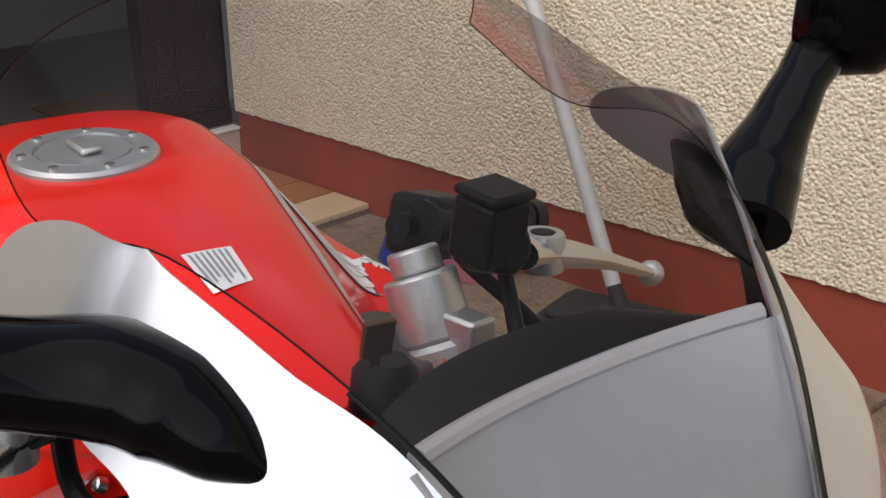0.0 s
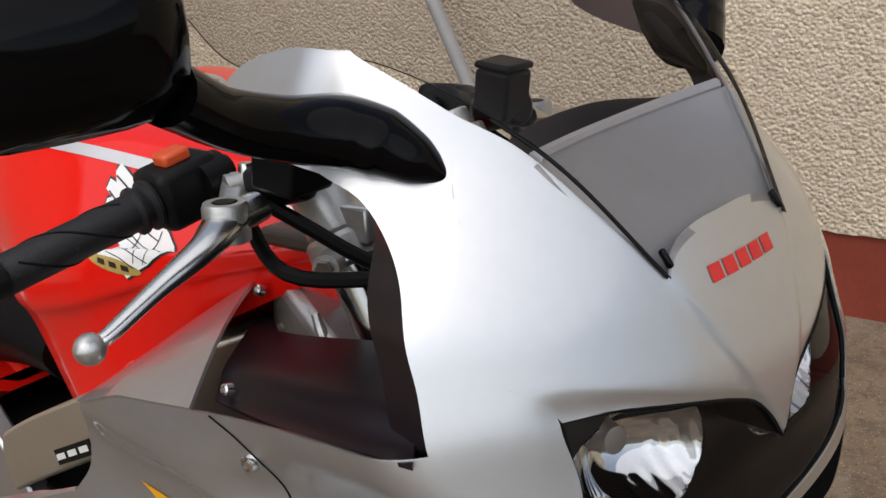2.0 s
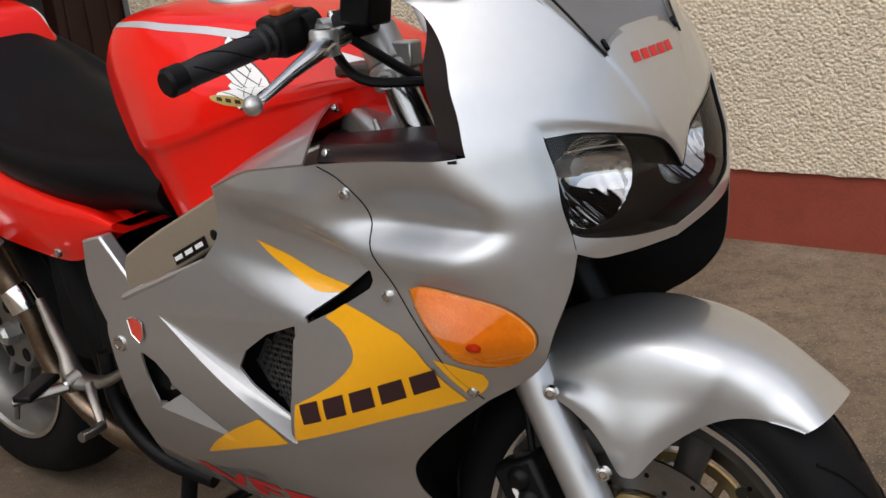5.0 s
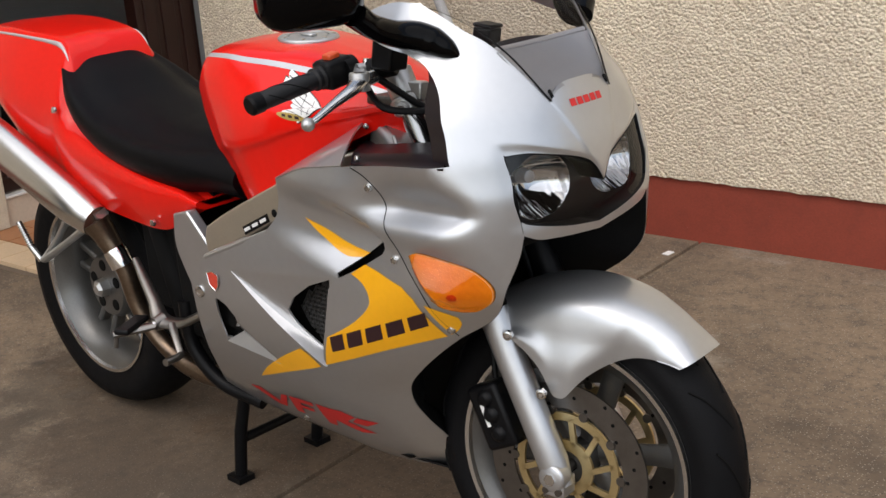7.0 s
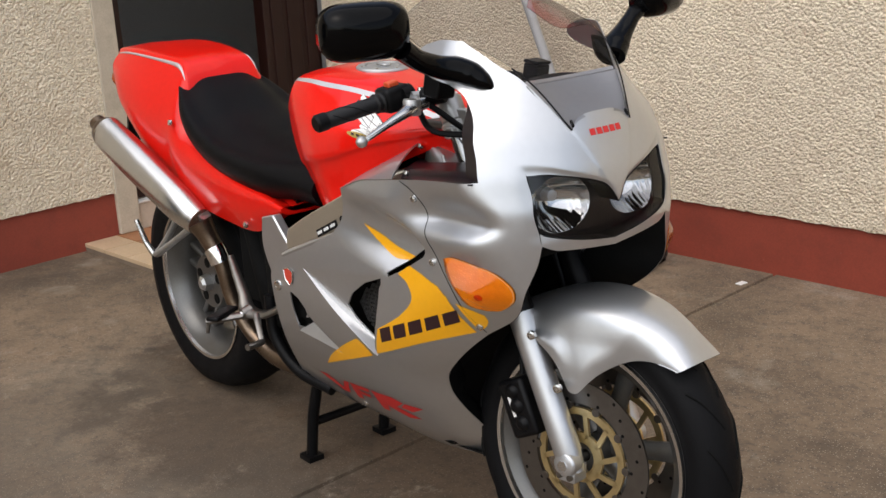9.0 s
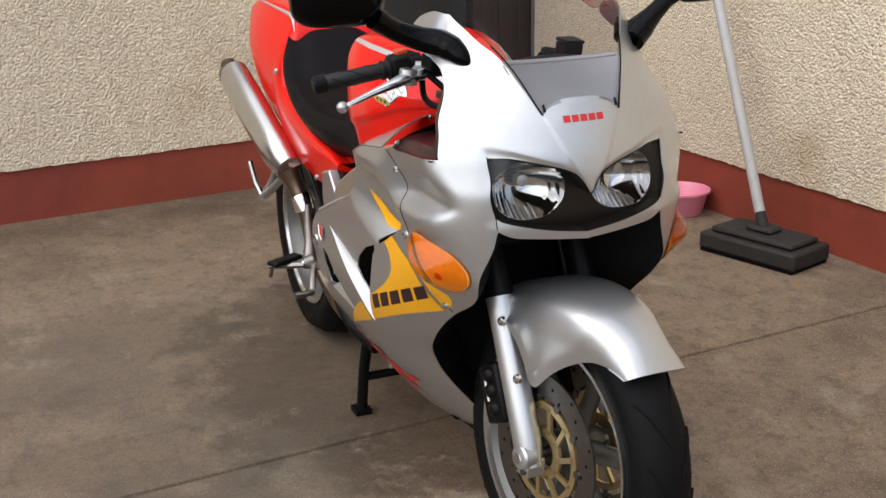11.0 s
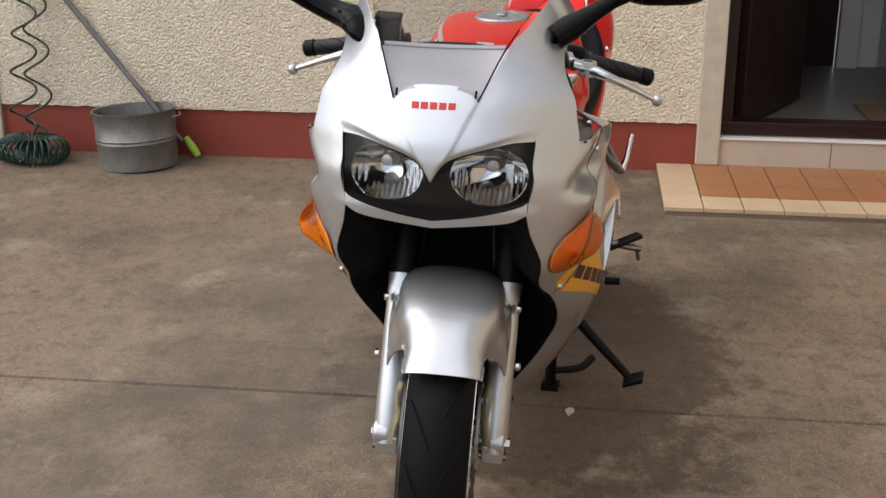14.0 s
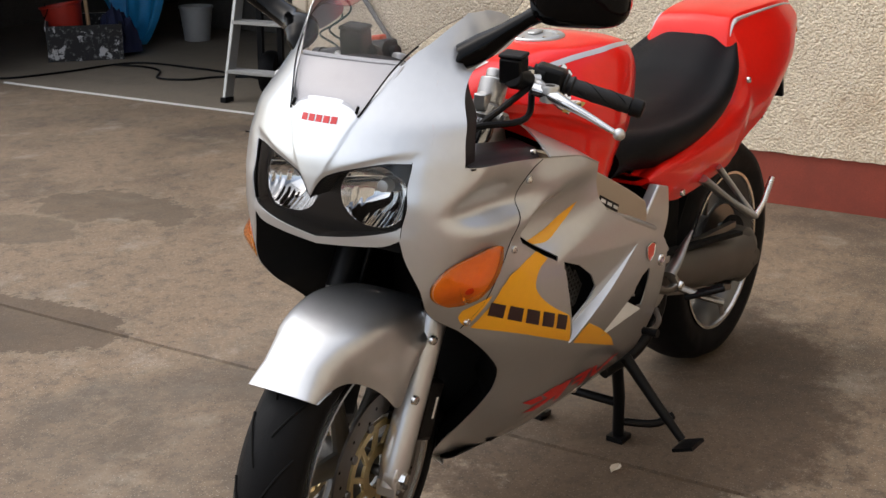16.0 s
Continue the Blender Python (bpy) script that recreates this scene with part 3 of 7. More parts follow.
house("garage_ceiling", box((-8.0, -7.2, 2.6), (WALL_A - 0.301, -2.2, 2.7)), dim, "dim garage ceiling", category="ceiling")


# ---- motorcycle ----
bike = thing("motorcycle", "silver and red sports touring motorcycle on its centre stand", "motorcycle")


def both(name, shape, mat, label="", **kw):
    """A part on the right side and its twin on the left."""
    return part(name, shape, mat, bike, label, **kw), part(name, flip(shape), mat, bike, label, **kw)


# the skin of the fairing: half width at (x, z)
nose_x = over((0.66, 0.737, 0.795, 0.858, 0.915, 0.945, 1.01, 1.08), (0.834, 0.842, 0.853, 0.842, 0.820, 0.805, 0.769, 0.724))
nose_a = over((0.66, 0.74, 0.80, 0.85, 0.92, 1.01, 1.08), (0.096, 0.094, 0.104, 0.11, 0.12, 0.20, 0.20))
nose_p = over((0.66, 0.74, 0.80, 1.1), (3.2, 3.1, 2.3, 2.2))
side_w = over((0.15, 0.19, 0.23, 0.30, 0.375, 0.45, 0.52, 0.62, 0.70, 0.78, 0.85, 0.90, 0.95, 1.0, 1.05, 1.09),
              (0.03, 0.085, 0.128, 0.178, 0.222, 0.250, 0.266, 0.262, 0.252, 0.250, 0.258, 0.252, 0.235, 0.215, 0.195, 0.170), 0.8)
taper_x = over((0.15, 0.40, 0.57, 0.63, 0.70, 0.80, 1.1), (0.30, 0.34, 0.50, 0.575, 0.64, 0.72, 0.9))


def soft_min(a, b, k):
    h = np.clip(0.5 + 0.5 * (b - a) / k, 0, 1)
    return b * (1 - h) + a * h - k * h * (1 - h)


def pocket(x, z, apex, top, low, depth, valley):
    """A wedge-shaped hollow that deepens from its apex to the edge top-low."""
    e1, e2 = np.subtract(top, apex), np.subtract(low, apex)
    det = e1[0] * e2[1] - e1[1] * e2[0]
    u = ((x - apex[0]) * e2[1] - (z - apex[1]) * e2[0]) / det
    v = (e1[0] * (z - apex[1]) - e1[1] * (x - apex[0])) / det
    s = u + v
    t = np.where(s > 1e-6, v / np.maximum(s, 1e-6), 0)
    into = (u >= -1e-6) & (v >= -1e-6) & (s <= 1 + 1e-6)
    shape = np.minimum(np.clip(t / valley, 0, 1), np.clip((1 - t) / (1 - valley), 0, 1))
    return np.where(into, depth * s * shape, 0)


POCKETS = (((0.186, 0.590), (0.470, 0.630), (0.414, 0.450), 0.028, 0.955),
           ((0.285, 0.412), (0.112, 0.424), (0.182, 0.480), 0.022, 0.45))
RIDGE = [(0.344, 0.784), (0.400, 0.784), (0.457, 0.780), (0.498, 0.770), (0.545, 0.752), (0.574, 0.739), (0.603, 0.717)]
FIN = [(0.30, 0.682), (0.338, 0.666), (0.411, 0.646), (0.486, 0.633)]
MOUTH = [(0.603, 0.717), (0.486, 0.633)]
ridge_z = over([p[0] for p in RIDGE], [p[1] for p in RIDGE])
fin_z = over((0.30, 0.338, 0.411, 0.486, 0.62), (0.682, 0.666, 0.646, 0.633, 0.615))


def smooth_step(v, lo, hi):
    t = np.clip((v - lo) / (hi - lo), 0, 1)
    return t * t * (3 - 2 * t)


def scoop(x, z):
    """The long hollow under the ridge, deepest at its mouth."""
    zr, zf = ridge_z(np.clip(x, 0.344, 0.603)), fin_z(np.clip(x, 0.30, 0.62))
    t = (zr - z) / np.maximum(zr - zf, 1e-4)
    s = np.clip((x - 0.30) / 0.29, 0, 1) ** 1.15
    mouth = x <= 0.486 + (z - 0.633) * (0.117 / 0.084) + 1e-6
    shape = np.minimum(smooth_step(t, -0.02, 0.34), 1 - smooth_step(t, 0.66, 1.0))
    return np.where(mouth & (t > -0.02) & (t < 1), 0.048 * s * shape, 0)


brow_z = over((0.0, 0.012, 0.023, 0.05, 0.093, 0.128, 0.157, 0.19), (0.795, 0.818, 0.834, 0.846, 0.860, 0.871, 0.879, 0.881), 0.2)


def socket(y, z):
    """How far the skin is sunk round the headlight: 0 to 1."""
    return smooth_step(brow_z(np.clip(y, 0, 0.19)) - z, 0.0, 0.013 + 0.007 * smooth_step(y, 0.12, 0.165)) * (1 - smooth_step(y, 0.166, 0.188)) * smooth_step(z, 0.735, 0.76)


def skin(x, z):
    x, z = np.asarray(x, float), np.asarray(z, float)
    front = 0.25 * np.power(np.maximum(nose_x(z) - x, 0) / nose_a(z), 1 / nose_p(z))
    side = side_w(z) - 1.6 * np.maximum(0, x - taper_x(z)) ** 2
    fade = smooth_step(x, 0.50, 0.64) * (1 - smooth_step(x, 0.74, 0.84))
    dz = z - 0.772 - 0.03 * (x - 0.67)
    groove = np.exp(-(dz / np.where(dz > 0, 0.040, 0.020)) ** 2) * 0.024 - np.exp(-((z - 0.738) / 0.026) ** 2) * 0.008
    shoulder = 0.012 * smooth_step(x, 0.30, 0.42) * (1 - smooth_step(x, 0.50, 0.66)) * smooth_step(z, 0.70, 0.775) * (1 - smooth_step(z, 0.785, 0.84))
    w = soft_min(front, side - groove * fade + shoulder, 0.022)
    w = w - 0.006 * socket(w, z) * (x > 0.70)
    w = w - scoop(x, z)
    for p in POCKETS:
        w = w - pocket(x, z, *p)
    return w


def side_panel_shape(outline, step=0.007, holes=(), creases=(), lift=0.0):
    P, F = sheet(outline, step, holes, creases)
    w = skin(P[:, 0], P[:, 1]) + lift
    return [(x, -y, z) for (x, z), y in zip(P, w)], [tuple(f) for f in F]


def skin_x(y, z):
    """Where the skin has the half width y, at the nose."""
    y, z = np.asarray(y, float), np.asarray(z, float)
    lo, hi = np.full_like(y, 0.60), nose_x(z) + 0 * y
    for _ in range(30):
        mid = (lo + hi) / 2
        wide = skin(mid, z) > y
        lo, hi = np.where(wide, mid, lo), np.where(wide, hi, mid)
    return lo


def panel_rise(y, z):
    """The raised middle panel of the nose, and the sunk band over the headlights."""
    edge = 0.012 + 0.060 * np.clip((z - 0.80) / 0.125, 0, 1)
    return 0.0018 * (1 - smooth_step(y, edge - 0.004, edge + 0.005)) * smooth_step(z, 0.80, 0.83) - 0.0045 * socket(y, z) * (1 - y / 0.2) * (y < 0.2)


def front_shape(outline, step=0.008, holes=(), lift=0.0, creases=()):
    P, F = sheet(outline, step, holes, creases)
    y = np.abs(P[:, 0])
    x = skin_x(y, P[:, 1]) + lift + panel_rise(y, P[:, 1])
    return [(a, y, z) for a, (y, z) in zip(x, P)], [tuple(f) for f in F]


def mirrored(half):
    """A closed outline from its right half, centre to centre."""
    return [(-y, z) for y, z in half] + [(y, z) for y, z in reversed(half) if y > 1e-6]


PARTING = [(0.540, 0.831), (0.572, 0.818), (0.592, 0.795), (0.605, 0.755), (0.628, 0.722), (0.652, 0.684), (0.672, 0.645), (0.686, 0.595), (0.700, 0.552)]
SLOT_1 = [(0.600, 0.719), (0.607, 0.716), (0.607, 0.704), (0.600, 0.694), (0.549, 0.663), (0.492, 0.634), (0.486, 0.641), (0.532, 0.676), (0.566, 0.702)]
SLOT_2 = [(0.467, 0.626), (0.457, 0.575), (0.446, 0.530), (0.417, 0.460), (0.392, 0.478), (0.350, 0.514), (0.334, 0.540), (0.358, 0.570), (0.410, 0.604)]
SLOT_3 = [(0.126, 0.522), (0.134, 0.523), (0.158, 0.514), (0.177, 0.494), (0.178, 0.482), (0.156, 0.452), (0.124, 0.432), (0.118, 0.436), (0.121, 0.48)]
lower = chain([(0.344, 0.782), (0.42, 0.812), (0.522, 0.828), (0.540, 0.831)], PARTING,
              [(0.700, 0.552), (0.66, 0.52), (0.605, 0.472), (0.562, 0.428), (0.542, 0.385), (0.541, 0.34), (0.546, 0.29), (0.547, 0.23), (0.512, 0.165)],
              [(0.512, 0.165), (0.395, 0.168), (0.20, 0.185), (0.05, 0.215), (-0.045, 0.262)],
              [(-0.045, 0.262), (0.00, 0.34), (0.03, 0.42), (0.050, 0.50), (0.056, 0.555), (0.088, 0.592)],
              [(0.088, 0.592), (0.144, 0.616), (0.20, 0.639), (0.251, 0.661), (0.300, 0.683)], [(0.300, 0.683), (0.330, 0.72), (0.344, 0.782)])
LOWER = side_panel_shape(lower, 0.006, (SLOT_1, SLOT_2, SLOT_3), [(p[0], p[1], p[2], p[0]) for p in POCKETS] + [(p[0], tuple(np.add(p[1], np.subtract(p[2], p[1]) * p[4]))) for p in POCKETS] + [[(0.346, 0.7835)] + RIDGE[1:], FIN, MOUTH])
both("side_fairing", LOWER, SILVER, "silver lower side fairing with scoops", solid=0.003)
LAMP_SIDE = [(float(skin_x(np.array([y]), np.array([z]))[0]) - 0.001, z) for y, z in ((0.166, 0.858), (0.165, 0.81), (0.160, 0.757))]
upper = chain([(0.540, 0.831), (0.63, 0.842), (0.746, 0.852)],
              [(0.746, 0.852), (0.731, 0.90), (0.706, 0.95), (0.672, 0.99), (0.64, 1.008)], [(0.64, 1.008), (0.585, 1.02), (0.545, 1.035), (0.533, 1.05), (0.55, 1.068), (0.595, 1.080), (0.640, 1.079)],
              [(0.640, 1.079), (0.67, 1.058), (0.700, 1.035)], [(0.700, 1.035), (0.713, 0.99), (0.752, 0.93), (0.770, 0.885)], [(0.770, 0.885), (0.787, 0.872), LAMP_SIDE[0]],
              LAMP_SIDE, [LAMP_SIDE[2], (0.818, 0.735)], [(0.818, 0.735), (0.812, 0.70), (0.800, 0.66), (0.785, 0.622), (0.755, 0.588), (0.700, 0.552)], PARTING[::-1])
UPPER = side_panel_shape(upper, 0.006)
def true_normals(ob, front=False):
    """Shade a fairing panel by the skin's own slope, so that neighbours flow into one another."""
    C = np.array([tuple(v.co) for v in ob.data.vertices])
    x, y, z = C.T
    e = 0.0025
    if front:
        X = lambda y, z: skin_x(np.abs(y), z) + panel_rise(np.abs(y), z)
        N = np.c_[np.ones(len(C)), -(X(y + e, z) - X(y - e, z)) / (2 * e), -(X(y, z + e) - X(y, z - e)) / (2 * e)]
        out = x >= X(y, z) - 0.0012
    else:
        s = np.sign(y)
        N = np.c_[-(skin(x + e, z) - skin(x - e, z)) / (2 * e), s, -(skin(x, z + e) - skin(x, z - e)) / (2 * e)]
        out = np.abs(y) >= skin(x, z) - 0.0012
    N /= np.linalg.norm(N, axis=1)[:, None]
    N[~out] *= -1
    ob.data.normals_split_custom_set_from_vertices([tuple(n) for n in N])


for ob in both("upper_fairing", UPPER, SILVER, "silver upper fairing", solid=0.003, sharp=180):
    true_normals(ob)
BASE = [(0, 0.949), (0.025, 0.9485), (0.045, 0.945), (0.060, 0.937), (0.070, 0.925)]
HL_TOP = [(0.166, 0.858), (0.136, 0.857), (0.098, 0.849), (0.050, 0.836), (0.021, 0.821), (0.0, 0.790)]
HL_BOT = [(0.0, 0.721), (0.056, 0.729), (0.104, 0.7385), (0.148, 0.750), (0.160, 0.757)]
seam = [(float(skin(x, z)), z) for x, z in curve([(0.700, 1.035), (0.713, 0.99), (0.752, 0.93), (0.770, 0.885)], 12)] + [(float(skin(0.787, 0.872)), 0.872), (0.166, 0.858)]
bonnet = chain(BASE, [(0.070, 0.925), (0.093, 0.965), (0.115, 1.010), seam[0]]) + seam[:-1] + chain(HL_TOP) + [HL_TOP[-1]]
BROWS = [[(s * y, float(brow_z(y)) - d) for y in np.linspace(0.012, 0.160, 40)] for s in (-1, 1) for d in (0.0, 0.0045, 0.009)]
cowl = part("nose_cowl", front_shape(mirrored(bonnet), 0.005, creases=BROWS), SILVER, bike, "silver nose cowl between screen and headlights", solid=0.003, sharp=180)
true_normals(cowl, True)
chin = chain(HL_BOT, [(0.160, 0.757), (float(skin(0.818, 0.735)), 0.735)], [(float(skin(0.818, 0.735)), 0.735), (0.134, 0.724), (0.095, 0.719), (0.0, 0.709)]) + [(0.0, 0.709)]
true_normals(part("chin", front_shape(mirrored(chin), 0.006), SILVER, bike, "silver lip below the headlight", solid=0.004, sharp=180), True)

# headlight
lamp = chain(HL_TOP[::-1], [(0.166, 0.858), (0.165, 0.81), (0.160, 0.757)], HL_BOT[::-1]) + [HL_BOT[0]]
headlight = part("headlight", front_shape(mirrored(lamp), 0.010, lift=-0.0035), LENS, bike, "clear twin headlight lens, dark inside")
rimline = [(float(skin_x(np.array([abs(y)]), np.array([z]))[0]) - 0.001, y, z) for y, z in mirrored(lamp)]
part("seal", tube([(x - 0.002, y, z) for x, y, z in rimline + rimline[:1]], 0.0016, 6), BLACK, headlight, "black rubber seal")
P, F = sheet(mirrored(lamp), 0.012)
deep = skin_x(np.abs(P[:, 0]) * 0.9, P[:, 1]) - 0.098
part("housing", join(([(x, y * 0.97, z) for x, (y, z) in zip(deep, P)], [tuple(f) for f in F]), grid([rimline + rimline[:1], [(x - 0.092, y * 0.97, z) for x, y, z in rimline + rimline[:1]]])), BLACK, headlight, "black headlight housing")
# a gloss black mask close behind the lens, open over each bowl, which is cut off under the brow
def mask_x(y, z):
    return skin_x(np.maximum(y, 0.128), z) - 0.028 - 0.10 * np.maximum(0.0, y - 0.128)


bowl_ring = [(0.090 + 0.066 * math.copysign(abs(math.cos(a)) ** 0.85, math.cos(a)), 0.794 + 0.050 * math.sin(a)) for a in np.arange(60) * math.pi / 30]
bowl_ring = [(y, min(z, float(brow_z(y)) - 0.011)) for y, z in bowl_ring]
P, F = sheet(mirrored([(y * 0.985, z) for y, z in lamp]), 0.006, (bowl_ring, [(-y, z) for y, z in bowl_ring]))
part("mask", ([(x, y, z) for x, (y, z) in zip(mask_x(np.abs(P[:, 0]), P[:, 1]), P)], [tuple(f) for f in F]), MASK, headlight, "gloss black mask round the reflectors")
for s in (-1, 1):
    P, F = sheet(bowl_ring, 0.0022)
    y, z = P.T
    q = np.clip(((y - 0.090) / 0.066) ** 2 + ((z - 0.794) / 0.051) ** 2, 0, 1)
    # bands across the bowl and narrow flutes low down, as facets
    band = 0.0016 * (np.floor((z - 0.70) / 0.0085) % 2) * (z > 0.805) + 0.0005 * np.cos(2 * math.pi * y / 0.0100) * (z < 0.797) * (q > 0.40)
    x = mask_x(y, z) - 0.050 + 0.0495 * q + band
    refl = part("reflector", (np.c_[x, s * y, z], [tuple(f) for f in F]), REFLECT, headlight, "bright fluted reflector bowl", sharp=25)
    part("bulb_shield", moved(turned([(0.0, 0.020), (0.010, 0.018), (0.013, 0.0), (0.011, -0.020), (0.0, -0.024)], 16, "x"), pose(0.760, s * 0.090, 0.806, 0, -4, s * 12)), ALLOY, refl, "bright bulb shield")

# windscreen
def screen_point(s, v):
    """s: base to top; v: -1 to 1 across."""
    mid = curve([(0.806, 0, 0.944), (0.760, 0, 1.020), (0.690, 0, 1.085), (0.60, 0, 1.135), (0.50, 0, 1.166)], 41)
    rim = curve([(0.812, 0.072, 0.924), (0.742, 0.113, 1.014), (0.640, 0.154, 1.070), (0.53, 0.170, 1.060), (0.447, 0.162, 1.098)], 41)
    i = s * 40
    k = min(int(i), 39)
    c, r = mid[k] + (mid[k + 1] - mid[k]) * (i - k), rim[k] + (rim[k + 1] - rim[k]) * (i - k)
    a = abs(v)
    f = (1 - math.sqrt(1 - (0.82 * a) ** 2)) / (1 - math.sqrt(1 - 0.82 ** 2))
    return (c[0] + (r[0] - c[0]) * f, math.copysign(r[1] * (0.35 * a + 0.65 * math.sin(a * math.pi / 2)), v), c[2] + (r[2] - c[2]) * f)


ss, vs = np.linspace(0, 1, 40), np.linspace(-1, 1, 41)
screen = part("windscreen", grid([[screen_point(s, v) for v in vs] for s in ss]), SCREEN, bike, "smoked clear windscreen")
screen.visible_shadow = False
edge = [screen_point(s, -1) for s in ss] + [screen_point(1, v) for v in vs[1:]] + [screen_point(s, 1) for s in ss[::-1][1:]]
part("edging", tube(edge, 0.0005, 6), BLACK_GLOSS, screen, "dark polished edge")
for s in (-1, 1):
    part("clip", moved(box((-0.003, -0.002, -0.007), (0.003, 0.002, 0.007)), pose(0.806, s * 0.068, 0.935, 0, -35, 0)), BLACK_GLOSS, screen, bevel=0.002)
    part("seal", tube([np.add(screen_point(q, s), (0.001, -s * 0.001, -0.003)) for q in np.linspace(0.01, 0.32, 24)], 0.0015, 8), BLACK, screen, "black rubber seal")
# inner cover under the screen, its raised lip, and the dash behind
def inner_point(s, v):
    c = curve([(0.798, 0, 0.935), (0.775, 0, 0.962), (0.740, 0, 0.992), (0.722, 0, 1.006)], 31)[int(round(s * 30))]
    r = curve([(0.806, 0.070, 0.920), (0.785, 0.090, 0.955), (0.758, 0.112, 0.992), (0.743, 0.122, 1.012)], 31)[int(round(s * 30))]
    a = abs(v)
    return (c[0] + (r[0] - c[0]) * a ** 2.2, math.copysign(r[1] * a * (1 - 0.07 * s), v), c[2] + (r[2] - c[2]) * a ** 2.2 - 0.006 - 0.004 * s)


part("inner_cowl", grid([[inner_point(s, v) for v in np.linspace(-1, 1, 25)] for s in np.linspace(0, 1, 31)]), INNER, bike, "grey cowl under the screen", solid=0.003)
part("lip", tube([np.add(inner_point(1, v), (-0.004, 0, 0.002)) for v in np.linspace(-0.94, 0.94, 25)], 0.005, 8), STRIPE, bike, "pale raised edge of the cowl")
def dash_point(k, v):
    """k: lip to rear edge, then turned down; v across."""
    p = inner_point(1, v)
    hood = 0.008 * math.cos(min(1.0, abs(v)) * math.pi / 2) ** 0.7
    if k <= 1:
        return (p[0] - 0.012 - 0.042 * k, p[1] * (1 - 0.10 * k), p[2] - 0.004 + hood * math.sin(k * math.pi / 2) - 0.012 * k * abs(v) ** 3)
    return (p[0] - 0.054 + 0.012 * (k - 1), p[1] * 0.9, p[2] - 0.004 + hood - 0.012 * abs(v) ** 3 - 0.05 * (k - 1))


dash = part("dashboard", grid([[dash_point(k, v) for v in np.linspace(-1, 1, 29)] for k in (0, 0.15, 0.35, 0.6, 0.85, 0.97, 1.0, 1.05, 1.3, 1.7, 2.0)]), DASH, bike, "black dashboard cover")
part("pod", moved(box((-0.02, -0.080, -0.020), (0.02, 0.080, 0.020)), pose(0.688, 0, 0.955, 0, -40, 0)), DASH, dash, bevel=0.012)

# black duct inside the front opening
front_edge = [(0.818, 0.735), (0.812, 0.70), (0.800, 0.66), (0.785, 0.622), (0.755, 0.588), (0.703, 0.552), (0.66, 0.52), (0.605, 0.472), (0.562, 0.428), (0.542, 0.385), (0.541, 0.34), (0.546, 0.29), (0.547, 0.23), (0.512, 0.165)]
fe = [p for p in curve(front_edge, 50) if p[1] > 0.205]
rows = []
for k in np.linspace(0, 1, 8):
    rows.append([(x - 0.20 * k * (0.6 if z > 0.5 else 0.35), -(float(skin(x, z)) - 0.002 - (0.07 if z > 0.35 else 0.03) * math.sin(k * 1.5)), z + 0.03 * k) for x, z in fe])
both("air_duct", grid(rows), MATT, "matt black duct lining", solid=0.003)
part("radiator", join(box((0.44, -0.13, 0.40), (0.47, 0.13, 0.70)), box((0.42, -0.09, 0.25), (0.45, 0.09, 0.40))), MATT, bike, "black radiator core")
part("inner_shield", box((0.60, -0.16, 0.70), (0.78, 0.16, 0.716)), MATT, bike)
# black sheets added so the scoop openings read as deep shade
both("backing", join(box((0.08, -0.185, 0.36), (0.32, -0.175, 0.58)), box((0.050, -0.236, 0.455), (0.185, -0.228, 0.532)), box((0.060, -0.220, 0.405), (0.185, -0.212, 0.456)), box((0.33, -0.195, 0.44), (0.50, -0.185, 0.64)), box((0.46, -0.205, 0.64), (0.61, -0.195, 0.72))), MATT, "added black sheet standing in for shade behind the scoops")
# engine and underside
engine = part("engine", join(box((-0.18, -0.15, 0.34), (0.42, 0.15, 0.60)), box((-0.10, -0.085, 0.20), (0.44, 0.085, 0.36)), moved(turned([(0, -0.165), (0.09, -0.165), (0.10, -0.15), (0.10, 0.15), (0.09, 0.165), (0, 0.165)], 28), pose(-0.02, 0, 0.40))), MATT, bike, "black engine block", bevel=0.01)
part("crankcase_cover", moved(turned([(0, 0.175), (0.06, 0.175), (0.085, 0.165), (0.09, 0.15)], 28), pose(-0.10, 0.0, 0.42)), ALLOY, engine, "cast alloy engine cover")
# blocks added to make the shaded space behind the engine black
part("rear_shade_filler", join(box((-0.36, -0.115, 0.36), (-0.17, 0.10, 0.62)), box((-0.30, -0.09, 0.24), (-0.12, 0.09, 0.40)), tube([(-0.22, -0.10, 0.30), (-0.30, -0.105, 0.60)], 0.03, 14)), MATT, bike, "black filler block for the shaded space behind the engine", bevel=0.01)
part("belly_pan", grid([[(x, -w * k, 0.17 + 0.02 * k * k + (0.03 if x < 0.1 else 0)) for k in np.linspace(-1, 1, 9)] for x, w in ((0.50, 0.05), (0.40, 0.065), (0.2, 0.08), (0.0, 0.10))]), BLACK, bike, "black belly pan", solid=0.003)

# black infill panel in the cut-out behind the upper fairing
shelf = chain([(0.522, 0.236), (0.63, 0.248), (0.744, 0.248)], [(0.744, 0.248), (0.70, 0.20), (0.64, 0.135)], [(0.64, 0.135), (0.595, 0.125), (0.52, 0.137), (0.48, 0.140)], [(0.48, 0.140), (0.455, 0.125), (0.425, 0.112)], [(0.425, 0.112), (0.45, 0.15), (0.522, 0.236)])
P, F = sheet(shelf, 0.012)
INF = ([(x, -y, 0.828 + 0.105 * (x - 0.522) + 0.012 * smooth_step(0.236 - y, 0, 0.03)) for x, y in P], [tuple(reversed(f)) for f in F])
both("infill_panel", INF, PANEL, "dark plum-black infill panel", solid=0.003)
